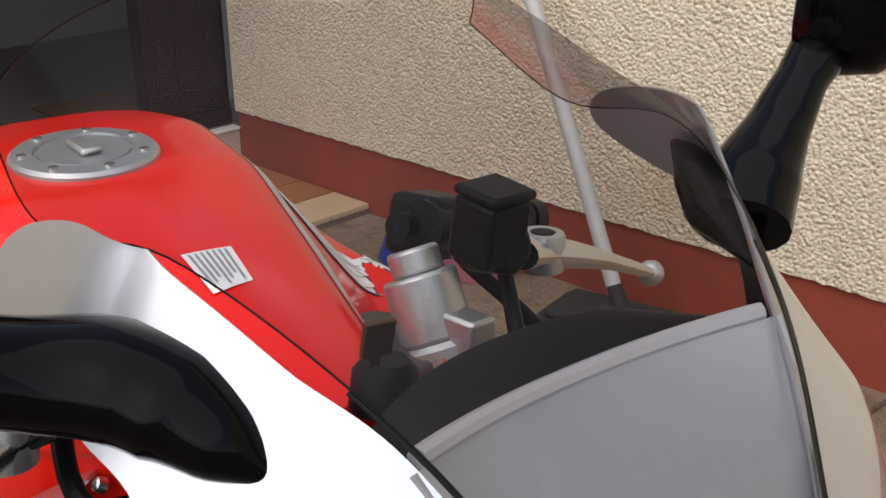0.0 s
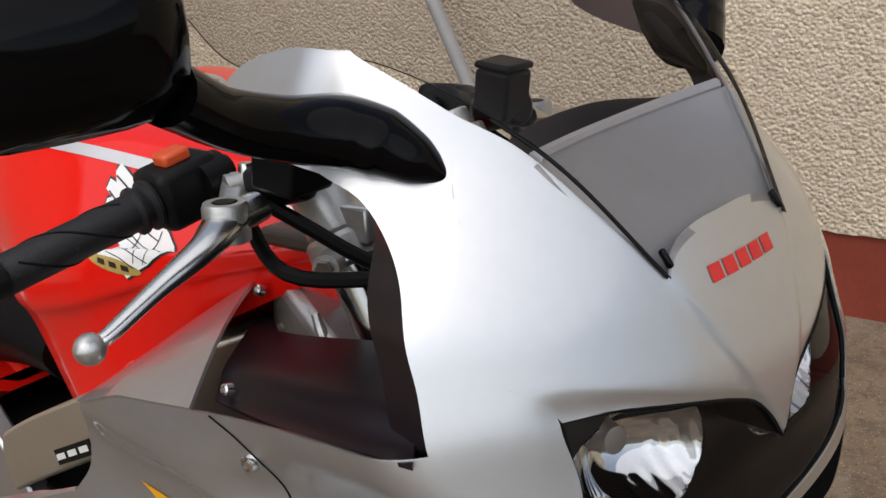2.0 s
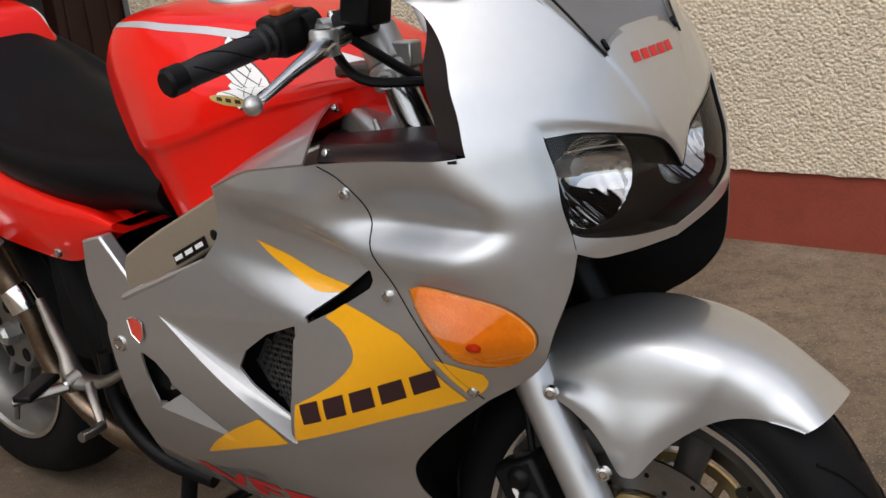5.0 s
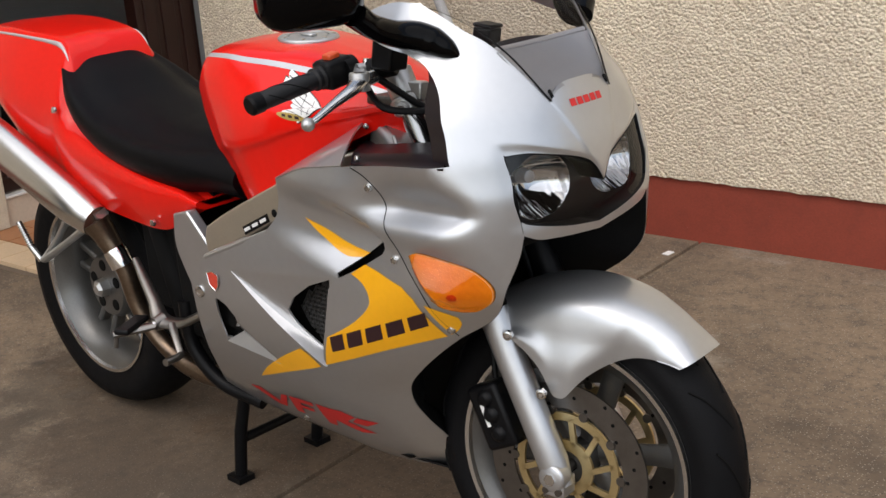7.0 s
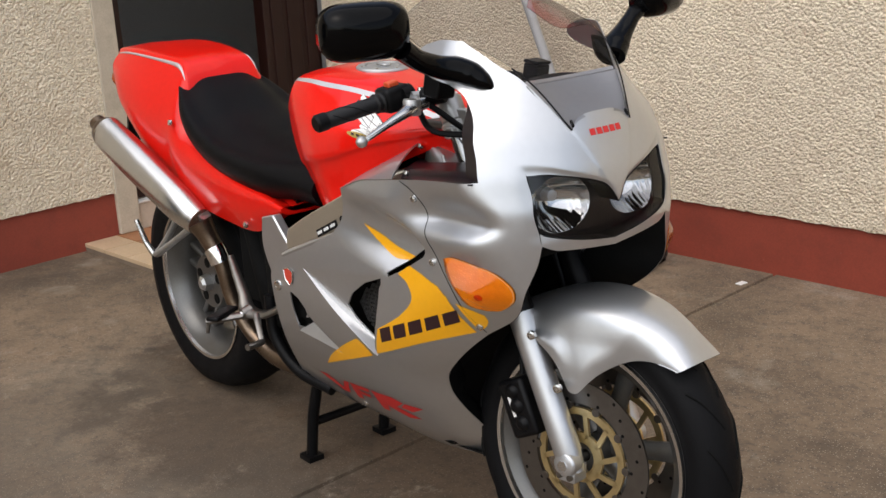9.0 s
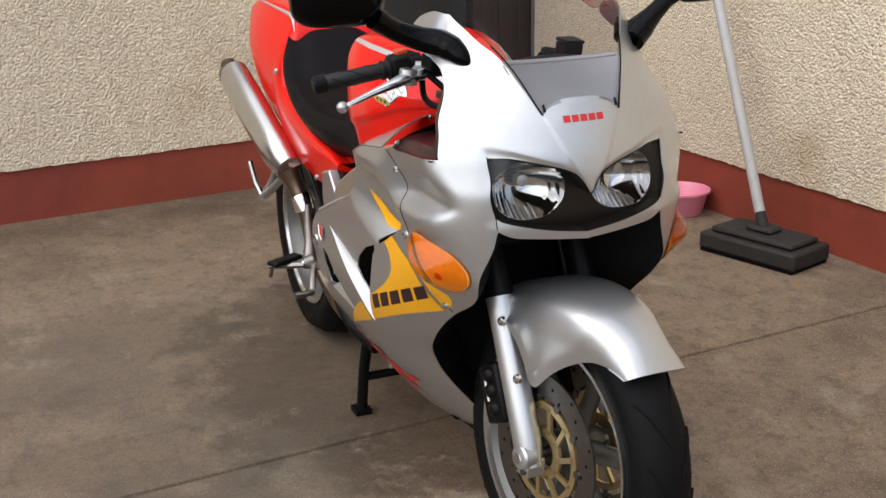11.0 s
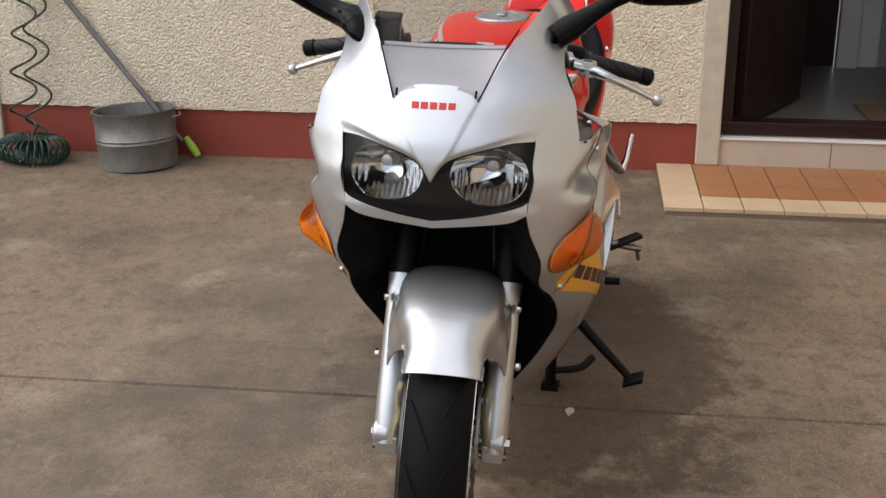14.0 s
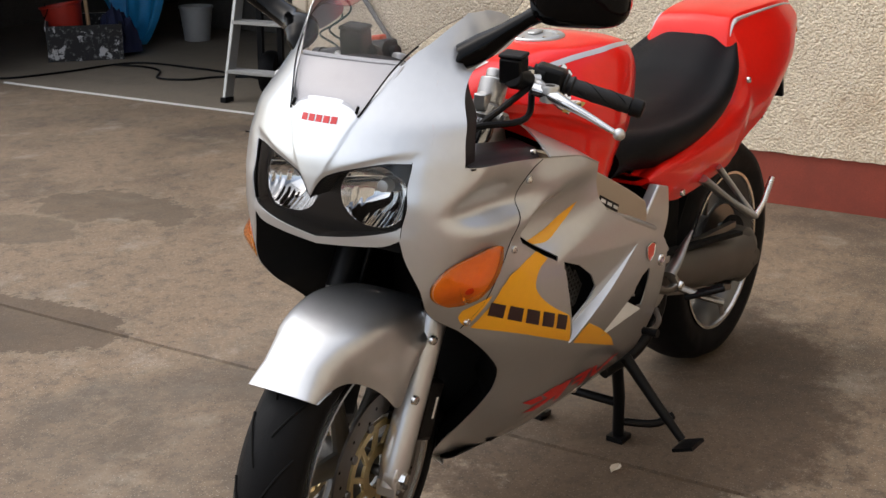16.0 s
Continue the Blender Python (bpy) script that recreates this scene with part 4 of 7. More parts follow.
back_edge = curve([(0.746, 0.852), (0.731, 0.90), (0.706, 0.95), (0.672, 0.99), (0.64, 1.008)], 30)
ret = [[(x - (0.046 - 0.036 * float(smooth_step(z, 0.93, 1.0))) * k, -(float(skin(x, z)) - 0.003 - 0.010 * k), z - 0.002 * k) for x, z in back_edge] for k in np.linspace(0, 1, 5)]
both("pillar_lining", grid(ret), PANEL, "dark inner lining of the fairing", solid=0.003)

# the shoulder that turns inwards from the ridge to the tank
A, B, C = np.array((0.346, -float(skin(0.346, 0.7825)), 0.7835)), np.array((0.522, -0.2365, 0.8285)), np.array((0.428, -0.114, 0.862))
rows = []
for u in np.linspace(0, 1, 12):
    P0, P1 = A + (B - A) * u, A + (C - A) * u
    P0 = np.array((P0[0], -float(skin(P0[0], float(np.interp(P0[0], (0.344, 0.42, 0.522), (0.782, 0.812, 0.828))))), float(np.interp(P0[0], (0.344, 0.42, 0.522), (0.782, 0.812, 0.828)))))
    rows.append([tuple(P0 + (P1 - P0) * w + np.array((0, 0, 0.010)) * math.sin(w * math.pi) * u) for w in np.linspace(0, 1, 9)])
both("shoulder", grid(rows), SILVER, "silver shoulder of the side fairing", solid=0.003)

# the seam between side and upper fairing
both("panel_gap", tube([(x, -(float(skin(x, z)) + 0.0002), z) for x, z in curve(PARTING, 80)[1:-1]], 0.0008, 6), MATT, "thin dark seam between panels")

# screws of the fairing
def screw(at, normal, r=0.0075, mat=POLISHED, parent=None):
    q = Vector((0, 0, 1)).rotation_difference(Vector(normal)).to_matrix().to_4x4()
    q.translation = Vector(at)
    s = join(turned([(0, 0.0035), (r * 0.45, 0.0035), (r * 0.5, 0.001), (r * 0.55, 0.0038), (r * 0.9, 0.003), (r, 0.0), (r * 1.05, -0.003)], 14, "z"))
    return part("screw", moved(s, q), mat, parent or bike, "bright button screw")


for x, z in ((0.577, 0.800), (0.628, 0.690), (0.694, 0.570), (0.080, 0.528), (0.20, 0.245)):
    for s in (-1, 1):
        screw((x, s * (float(skin(x, z)) + 0.001), z), (0.1, s, 0.05), 0.0125 if x < 0.1 else 0.007)
for s in (-1, 1):
    screw((0.535, s * 0.232, 0.838), (0, s, 0.4), 0.005)
    screw((0.445, s * 0.128, 0.860), (0, s, 0.6), 0.005)

# graphics on the side
def decal(name, outline, mat, label, lift=0.0010, holes=()):
    both(name, side_panel_shape(outline, 0.007, holes, (), lift), mat, label)


decal("flash", chain([(0.396, 0.720), (0.443, 0.704), (0.486, 0.686), (0.531, 0.674)], [(0.531, 0.674), (0.519, 0.666)], [(0.519, 0.666), (0.489, 0.666), (0.457, 0.677), (0.419, 0.699), (0.396, 0.720)]), YELLOW, "yellow flash")
blade = chain([(0.559, 0.670), (0.524, 0.648)], [(0.524, 0.648), (0.552, 0.636), (0.567, 0.613), (0.555, 0.590), (0.515, 0.557), (0.450, 0.519)], [(0.450, 0.519), (0.421, 0.455)], [(0.421, 0.455), (0.50, 0.487), (0.585, 0.521), (0.683, 0.555)], [(0.683, 0.555), (0.668, 0.595), (0.656, 0.628)], [(0.656, 0.628), (0.639, 0.647)], [(0.639, 0.647), (0.597, 0.661), (0.559, 0.670)])
decal("flash", blade, YELLOW, "yellow flash with dark lettering blocks")
decal("flash", chain([(0.165, 0.352), (0.27, 0.394), (0.404, 0.446)], [(0.404, 0.446), (0.385, 0.462), (0.360, 0.474)], [(0.360, 0.474), (0.29, 0.437), (0.22, 0.394), (0.165, 0.352)]), YELLOW, "yellow flash tip")
decal("flash", chain([(0.690, 0.559), (0.703, 0.568), (0.715, 0.583), (0.716, 0.597)], [(0.716, 0.597), (0.700, 0.606), (0.672, 0.618)], [(0.672, 0.618), (0.690, 0.559)]), YELLOW, "yellow flash end")
for i in range(5):
    a, d = (0.455 + 0.0440 * i, 0.491 + 0.0180 * i), (0.044 * 0.78, 0.0180 * 0.78)
    u = (0.004, 0.031 - 0.001 * i)
    decal("block", [a, (a[0] + d[0], a[1] + d[1]), (a[0] + d[0] + u[0], a[1] + d[1] + u[1]), (a[0] + u[0], a[1] + u[1])], LETTERS, "dark lettering block", 0.0019)
for quad in ([(0.078, 0.299), (0.112, 0.304), (0.150, 0.276), (0.185, 0.308), (0.205, 0.311), (0.160, 0.262), (0.135, 0.260)],
             [(0.212, 0.312), (0.290, 0.322), (0.286, 0.310), (0.240, 0.304), (0.236, 0.296), (0.275, 0.299), (0.271, 0.288), (0.226, 0.284), (0.214, 0.262), (0.190, 0.260)],
             [(0.302, 0.323), (0.375, 0.329), (0.400, 0.318), (0.370, 0.300), (0.420, 0.278), (0.385, 0.272), (0.335, 0.292), (0.318, 0.268), (0.292, 0.264)],
             [(0.404, 0.318), (0.447, 0.314), (0.412, 0.297), (0.384, 0.302)]):
    decal("slash", quad, RED_GRAPHIC, "red angular graphic", 0.0012)
decal("badge", chain([(0.112, 0.572), (0.130, 0.578), (0.148, 0.572)], [(0.148, 0.572), (0.146, 0.552), (0.136, 0.540)], [(0.136, 0.540), (0.118, 0.550), (0.112, 0.572)]), REDLENS, "small red badge", 0.0030)
for i in range(5):
    y0 = -0.0385 + 0.0157 * i
    part("block", front_shape([(y0, 0.911), (y0 + 0.0125, 0.911), (y0 + 0.0125, 0.922), (y0, 0.922)], 0.006, lift=0.0008), RED_GRAPHIC, bike, "red lettering block")
both("badge_rim", tube([(x, -(float(skin(x, z)) + 0.0030), z) for x, z in [(0.112, 0.572), (0.130, 0.578), (0.148, 0.572), (0.146, 0.552), (0.136, 0.540), (0.118, 0.550), (0.112, 0.572)]], 0.0012, 6), POLISHED, "bright rim of the badge")
both("rolled_edge", tube([(x, -(float(skin(x, z)) - 0.004), z + 0.001) for x, z in curve([(0.100, 0.597), (0.144, 0.616), (0.200, 0.639), (0.251, 0.661), (0.297, 0.681)], 20)], [0.003] + [0.0062] * 12 + [0.005, 0.004, 0.0035, 0.003, 0.003, 0.0028, 0.0026, 0.002], 8, 0, 1.0), SILVER, "rolled top edge of the side fairing")
# grille in the scoop
G = np.array(SLOT_2)
bars = []
for d in (1, -1):
    for c in np.arange(-0.6, 1.2, 0.0175):
        line = [(x, c + d * (x - 0.4) * 1.4) for x in np.linspace(0.33, 0.48, 60)]
        hit_in = [p for p in line if inside(G, [p])[0]]
        if len(hit_in) > 1:
            bars.append(bar((hit_in[0][0], -0.222, hit_in[0][1]), (hit_in[-1][0], -0.222, hit_in[-1][1]), 0.0036, 0.005))
both("grille", join(*bars), GRILLE, "black diamond mesh grille")

# indicators
IND = chain([(0.667, 0.706), (0.682, 0.711), (0.709, 0.709), (0.747, 0.699), (0.769, 0.686), (0.782, 0.666), (0.785, 0.648), (0.777, 0.630), (0.752, 0.613), (0.728, 0.612), (0.703, 0.620), (0.685, 0.648), (0.672, 0.680), (0.667, 0.706)])
P, F = sheet(IND, 0.0028)
C = np.array(IND)
dist = np.array([np.min(np.hypot(*(C - p).T)) for p in P])
rise = 0.007 + 0.95 * np.clip(dist, 0, 0.0375)
ribs = 0.0013 * np.cos(2 * math.pi * (P[:, 1] + 0.35 * P[:, 0]) / 0.0085) * smooth_step(0.885 - P[:, 1] - 0.35 * P[:, 0], 0.0, 0.004)
rise = rise + ribs
ind = ([(x, -(float(skin(x, z)) + h), z) for (x, z), h in zip(P, rise)], [tuple(f) for f in F])
ring = [(x, -(float(skin(x, z)) + 0.006), z) for x, z in IND]
skirt = grid([ring + ring[:1], [(x, y + 0.012, z) for x, y, z in ring + ring[:1]]])
back = ([(x, -(float(skin(x, z)) + 0.0025 + 0.10 * h), z) for (x, z), h in zip(P, rise)], [tuple(f) for f in F])
both("indicator_backing", back, AMBER_BACK, "ribbed amber inside of the indicator")
for ob in both("indicator", join(ind, skirt), AMBER, "clear amber indicator lens", sharp=28):
    ob.visible_shadow = False
    s = 1 if ob.data.vertices[0].co.y > 0 else -1
    part("bulb", moved(turned([(0, 0.012), (0.007, 0.008), (0.009, 0), (0.006, -0.012), (0, -0.014)], 14, "x"), pose(0.722, s * 0.228, 0.640)), AMBER, ob, "amber bulb")
    part("reflector", moved(([(x, y * 0.45, z) for x, y, z in turned([(0, 0), (0.016, 0.004), (0.024, 0.012)], 20)[0]], turned([(0, 0), (0.016, 0.004), (0.024, 0.012)], 20)[1]), pose(0.722, s * 0.222, 0.640)), CHROME, ob)

# ---- fuel tank ----
t_x = over((0, 0.25, 0.5, 0.75, 1), (-0.035, 0.09, 0.215, 0.345, 0.525))
t_top = over((0, 0.06, 0.25, 0.5, 0.75, 1), (0.940, 0.971, 0.980, 0.973, 0.953, 0.905))
t_bot = over((0, 0.25, 0.5, 0.75, 1), (0.665, 0.680, 0.725, 0.800, 0.885))
t_wide = over((0, 0.12, 0.3, 0.55, 0.8, 1), (0.150, 0.178, 0.194, 0.192, 0.162, 0.078))
t_sh = over((0, 0.12, 0.25, 0.5, 0.75, 1), (0.115, 0.136, 0.140, 0.122, 0.088, 0.050))


def tank_point(t, v):
    """t: rear to front; v: 0 at the spine, 1 at the lower edge."""
    zt, zb, w, sh = float(t_top(t)), float(t_bot(t)), float(t_wide(t)), float(t_sh(t))
    h = zt - zb
    c = curve([(0, zt), (0.62 * sh, zt - 0.004), (sh, zt - 0.020), (sh + 0.62 * (w - sh), zt - 0.075), (0.97 * w, zt - 0.42 * h), (w, zt - 0.58 * h), (0.955 * w, zt - 0.68 * h), (0.93 * w, zb)], 57)
    i = min(55.999, max(0, v * 56))
    k = int(i)
    y, z = c[k] + (c[k + 1] - c[k]) * (i - k)
    lean = 0.62 * (1 - t) ** 1.5 * max(0.0, zt - z - 0.05)
    return (float(t_x(t)) + lean, -y, z)


tv, vv = np.linspace(0, 1, 80), np.linspace(0, 1, 57)
half = grid([[tank_point(t, v) for v in vv] for t in tv])
rear_cap = grid([[tank_point(0, v) for v in vv], [np.add(tank_point(0, v), (-0.004, 0, 0)) * np.array((1, 0.93, 1)) for v in vv], [(tank_point(0, v)[0] + 0.01, 0, tank_point(0, v)[2]) for v in vv]])
front_cap = grid([[tank_point(1, v) for v in vv], [(tank_point(1, v)[0] + 0.004, tank_point(1, v)[1] * 0.9, tank_point(1, v)[2]) for v in vv], [(tank_point(1, v)[0] + 0.006, 0, tank_point(1, v)[2]) for v in vv]])
tank = part("fuel_tank", join(half, flip(half), rear_cap, flip(rear_cap), front_cap, flip(front_cap)), RED, bike, "glossy red fuel tank", sharp=50)


def tank_patch(outline, lift=0.0012, side=-1, step=0.012):
    P, F = sheet(outline, step)
    V = []
    for t, v in P:
        p = np.array(tank_point(t, v))
        q = np.cross(np.subtract(tank_point(min(1, t + 0.02), v), tank_point(max(0, t - 0.02), v)), np.subtract(tank_point(t, min(1, v + 0.02)), tank_point(t, max(0, v - 0.02))))
        q /= np.linalg.norm(q) + 1e-9
        if q[1] > 0 or (abs(q[1]) < 0.3 and q[2] < 0):
            q = -q
        V.append(tuple((p + q * lift) * np.array((1, -side, 1))))
    return V, [tuple(f) for f in F]


for s in (-1, 1):
    part("stripe", tank_patch([(t, 0.250 + 0.03 * min(1, 3 * t)) for t in np.linspace(0.03, 0.985, 30)] + [(t, 0.278 + 0.03 * min(1, 3 * t)) for t in np.linspace(0.985, 0.03, 30)], 0.0008, s, 0.02), STRIPE, tank, "silver stripe")
    wing = [(0.568, 0.305), (0.602, 0.324), (0.648, 0.356), (0.686, 0.375), (0.715, 0.393), (0.735, 0.415), (0.770, 0.500), (0.782, 0.569), (0.745, 0.643), (0.694, 0.684), (0.682, 0.643), (0.656, 0.606), (0.618, 0.583), (0.623, 0.555), (0.650, 0.540), (0.644, 0.476), (0.623, 0.444), (0.627, 0.421), (0.606, 0.407), (0.572, 0.385), (0.572, 0.368), (0.580, 0.364), (0.562, 0.354), (0.562, 0.336), (0.577, 0.340), (0.566, 0.322)]
    c0 = np.array((0.655, 0.45))
    part("wing_outline", tank_patch([tuple(c0 + (np.array(q) - c0) * 1.045) for q in wing], 0.0006, s, 0.012), WING_DARK, tank, "black outline of the wing graphic")
    part("wing", tank_patch(wing, 0.0013, s, 0.012), WHITE, tank, "white wing graphic")
    for feather in ([(0.572, 0.329), (0.61, 0.347), (0.669, 0.384)], [(0.570, 0.356), (0.614, 0.379), (0.703, 0.416)], [(0.578, 0.379), (0.631, 0.407), (0.750, 0.500)], [(0.627, 0.426), (0.677, 0.460), (0.768, 0.585)], [(0.652, 0.510), (0.700, 0.575), (0.745, 0.636)], [(0.665, 0.375), (0.668, 0.450), (0.690, 0.560)], [(0.703, 0.395), (0.708, 0.480), (0.715, 0.630)], [(0.735, 0.430), (0.745, 0.520), (0.736, 0.640)], [(0.640, 0.560), (0.680, 0.600), (0.715, 0.650)]):
        L = curve(feather, 12).tolist()
        part("line", tank_patch([(x - 0.0009, y + 0.0012) for x, y in L] + [(x + 0.0009, y - 0.0012) for x, y in reversed(L)], 0.0018, s, 0.02), WING_DARK, tank)
    part("emblem", tank_patch([(0.664 + 0.066 * math.cos(a) + 0.004 * math.sin(a), 0.624 + 0.030 * math.sin(a) + 0.046 * math.cos(a)) for a in np.arange(24) * math.pi / 12], 0.0014, s), GOLD_GRAPHIC, tank, "gold oval emblem")
    for j in (-1, 0, 1):
        part("text_bar", tank_patch([(0.664 + 0.030 * j + dx, 0.624 + 0.021 * j + dy) for dx, dy in ((-0.010, -0.018), (0.008, -0.005), (0.010, 0.016), (-0.008, 0.004))], 0.0020, s, 0.02), LETTERS, tank)
    part("stripe", tank_patch([(0.965, 0.30), (0.995, 0.33), (0.985, 0.45), (0.955, 0.62), (0.962, 0.45)], 0.0008, s, 0.03), STRIPE, tank, "silver stripe end")
cap_at = Matrix.Translation((0.160, 0.0, 0.974)) @ pose(0, 0, 0, 0, 3, 0)
cap = part("filler_cap", moved(turned([(0, 0.006), (0.036, 0.006), (0.037, 0.003), (0.039, 0.003), (0.040, 0.007), (0.056, 0.006), (0.059, 0.003), (0.060, -0.01)], 40, "z"), cap_at), CAP, tank, "brushed alloy filler cap")
for a in np.arange(7) * 2 * math.pi / 7:
    part("bolt", moved(turned([(0, 0.0085), (0.004, 0.008), (0.0042, 0.004)], 10, "z"), cap_at @ Matrix.Translation((0.048 * math.cos(a), 0.048 * math.sin(a), 0))), POLISHED, cap)
part("keyhole_cover", moved(box((-0.018, -0.009, 0.006), (0.018, 0.009, 0.012)), cap_at), ALLOY, cap, bevel=0.005)


def tank_top_patch(corners, lift):
    """A flat label on the crown of the tank, from (x, y) corners."""
    P, F = sheet(corners, 0.01)
    ts = np.linspace(0, 1, 201)
    V = []
    for x, y in P:
        t = float(np.interp(x, [float(t_x(q)) for q in ts], ts))
        V.append((x, y, float(t_top(t)) - 0.004 * (abs(y) / (0.62 * float(t_sh(t)))) ** 2 + lift))
    return V, [tuple(f) for f in F]


LABEL = np.array([(0.352, -0.017), (0.400, -0.019), (0.398, 0.012), (0.357, 0.019)])
part("sticker", tank_top_patch([tuple(c) for c in LABEL], 0.0009), WHITE, tank, "white warning sticker with grey text bars")
for k in range(7):
    f = 0.10 + 0.12 * k
    a, b = LABEL[0] + (LABEL[3] - LABEL[0]) * f, LABEL[1] + (LABEL[2] - LABEL[1]) * f
    u, w = (LABEL[3] - LABEL[0]) * 0.05, (b - a)
    part("text_bar", tank_top_patch([tuple(a + w * 0.06), tuple(b - w * (0.08 + 0.1 * (k % 3))), tuple(b - w * (0.08 + 0.1 * (k % 3)) + u), tuple(a + w * 0.06 + u)], 0.0016), ALLOY, tank)

# ---- seat and tail ----
def body_loft(stations, n, m=25, crisp=False):
    """Half sections (x, top z, top half width, shoulder z, half width, bottom z) made one skin, both sides."""
    S = curve(stations, n)
    rows = []
    for x, zt, wt, zm, wm, zb in S:
        rows.append([(x, -y, z) for y, z in curve([(0, zt), (0.6 * wt, zt - 0.003)] + ([(0.92 * wt, zt - 0.006), (1.01 * wt, zt - 0.018)] if crisp else [(wt, zt - 0.022)]) + [(0.5 * (wt + wm) + 0.01, 0.45 * zt + 0.55 * zm), (wm, zm), (wm - 0.006, 0.45 * zm + 0.55 * zb), (wm - 0.022, zb)], m)])
    h = grid(rows)
    ends = [rows[0], [(rows[0][0][0], 0, p[2]) for p in rows[0]]], [rows[-1], [(rows[-1][0][0], 0, p[2]) for p in rows[-1]]]
    return join(h, flip(h), *[e for c in ends for e in (grid(c), flip(grid(c)))])


part("seat", body_loft([(0.075, 0.80, 0.07, 0.72, 0.155, 0.675), (0.0, 0.790, 0.09, 0.725, 0.160, 0.680), (-0.12, 0.778, 0.125, 0.728, 0.174, 0.672), (-0.28, 0.785, 0.135, 0.742, 0.181, 0.690), (-0.42, 0.820, 0.130, 0.775, 0.175, 0.720), (-0.52, 0.875, 0.114, 0.825, 0.158, 0.765), (-0.59, 0.915, 0.095, 0.87, 0.120, 0.84)], 40), VINYL, bike, "black vinyl rider seat", sharp=60)
tail = part("tail_cowl", body_loft([(-0.045, 0.665, 0.13, 0.655, 0.168, 0.640), (-0.12, 0.690, 0.13, 0.665, 0.172, 0.602), (-0.21, 0.705, 0.13, 0.668, 0.174, 0.572), (-0.36, 0.740, 0.13, 0.685, 0.174, 0.577), (-0.50, 0.785, 0.13, 0.710, 0.172, 0.592), (-0.545, 0.835, 0.118, 0.735, 0.171, 0.608), (-0.575, 0.920, 0.105, 0.755, 0.169, 0.618), (-0.62, 0.952, 0.098, 0.780, 0.165, 0.640), (-0.76, 0.966, 0.112, 0.805, 0.169, 0.695), (-0.88, 0.969, 0.112, 0.835, 0.157, 0.775), (-0.975, 0.962, 0.100, 0.880, 0.126, 0.835)], 60, crisp=True), RED, bike, "glossy red tail cowl with single-seat hump", sharp=45)
TAIL_EDGE = curve([(-0.572, 0.1065, 0.893), (-0.585, 0.1045, 0.915), (-0.605, 0.1015, 0.930), (-0.64, 0.1005, 0.9375), (-0.76, 0.1132, 0.9485), (-0.88, 0.1132, 0.9515), (-0.962, 0.1035, 0.945)], 40)
for s in (-1, 1):
    part("stripe", tube([(x, s * w, z) for x, w, z in TAIL_EDGE], np.interp(np.arange(40), (0, 10, 16, 24, 39), (0.001, 0.004, 0.0065, 0.004, 0.002)), 8), STRIPE, tail, "silver edge stripe")
    screw((-0.565, s * 0.168, 0.800), (0, s, 0.2), 0.008, POLISHED, tail)
    screw((-0.211, s * 0.172, 0.592), (0, s, 0.1), 0.008, POLISHED, tail)
for s in (-1, 1):
    rear_ind = part("rear_indicator", moved(turned([(0.0, 0.0), (0.016, 0.002), (0.024, 0.014), (0.022, 0.034), (0.0, 0.046)], 20, "y"), pose(-1.015, s * 0.070, 0.868) @ Matrix.Diagonal((1.2, s, 0.9, 1))), AMBER, tail, "amber rear indicator")
part("tail_light", moved(box((-0.02, -0.085, -0.032), (0.04, 0.085, 0.032)), pose(-1.005, 0, 0.875)), REDLENS, tail, bevel=0.01)
plate = part("plate_holder", join(moved(box((-0.008, -0.09, -0.12), (0.004, 0.09, 0.0)), pose(-0.985, 0, 0.80, 0, 14, 0)), box((-1.0, -0.06, 0.80), (-0.70, 0.06, 0.83))), BLACK, tail, "black plate holder under the tail")
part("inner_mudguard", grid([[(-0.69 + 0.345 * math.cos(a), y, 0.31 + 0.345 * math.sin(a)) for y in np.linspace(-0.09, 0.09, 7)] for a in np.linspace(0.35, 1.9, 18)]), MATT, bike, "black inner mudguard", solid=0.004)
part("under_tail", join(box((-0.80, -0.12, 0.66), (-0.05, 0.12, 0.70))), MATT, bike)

# ---- frame, foot rests, exhaust ----
beam = chain([(0.335, 0.782), (0.30, 0.70)], [(0.30, 0.70), (0.09, 0.592), (0.03, 0.560)], [(0.03, 0.560), (0.02, 0.60), (0.03, 0.632)], [(0.03, 0.632), (0.12, 0.680), (0.335, 0.782)])
both("frame_beam", join(*[([(x, -h, z) for x, z, h in [(a, b, 0.176) for a, b in beam] + [(a, b, 0.200) for a, b in beam]], prism(beam, 0, 1)[1])]), FRAME, "champagne alloy frame beam", bevel=0.004)
sub = chain([(0.04, 0.56), (-0.05, 0.648)], [(-0.05, 0.648), (-0.10, 0.635)], [(-0.10, 0.635), (-0.105, 0.56), (-0.06, 0.47), (-0.04, 0.40)], [(-0.04, 0.40), (0.05, 0.42), (0.06, 0.50), (0.04, 0.56)])
both("pivot_plate", ([(x, -h, z) for h in (0.165, 0.190) for x, z in sub], prism(sub, 0, 1)[1]), SILVER, "silver frame pivot plate", bevel=0.004)
both("frame_badge", join(([(x, -h, z) for h in (0.2004, 0.2018) for x, z in ((0.160, 0.637), (0.240, 0.675), (0.234, 0.690), (0.154, 0.652))], prism([(0, 0)] * 4, 0, 1)[1])), BLACK, "black data plate with pale bars")
both("plug", moved(turned([(0, -0.2022), (0.006, -0.2022), (0.0075, -0.2012), (0.0075, -0.199)], 18), pose(0.256, 0, 0.694)), BLACK, "black plug in the frame")
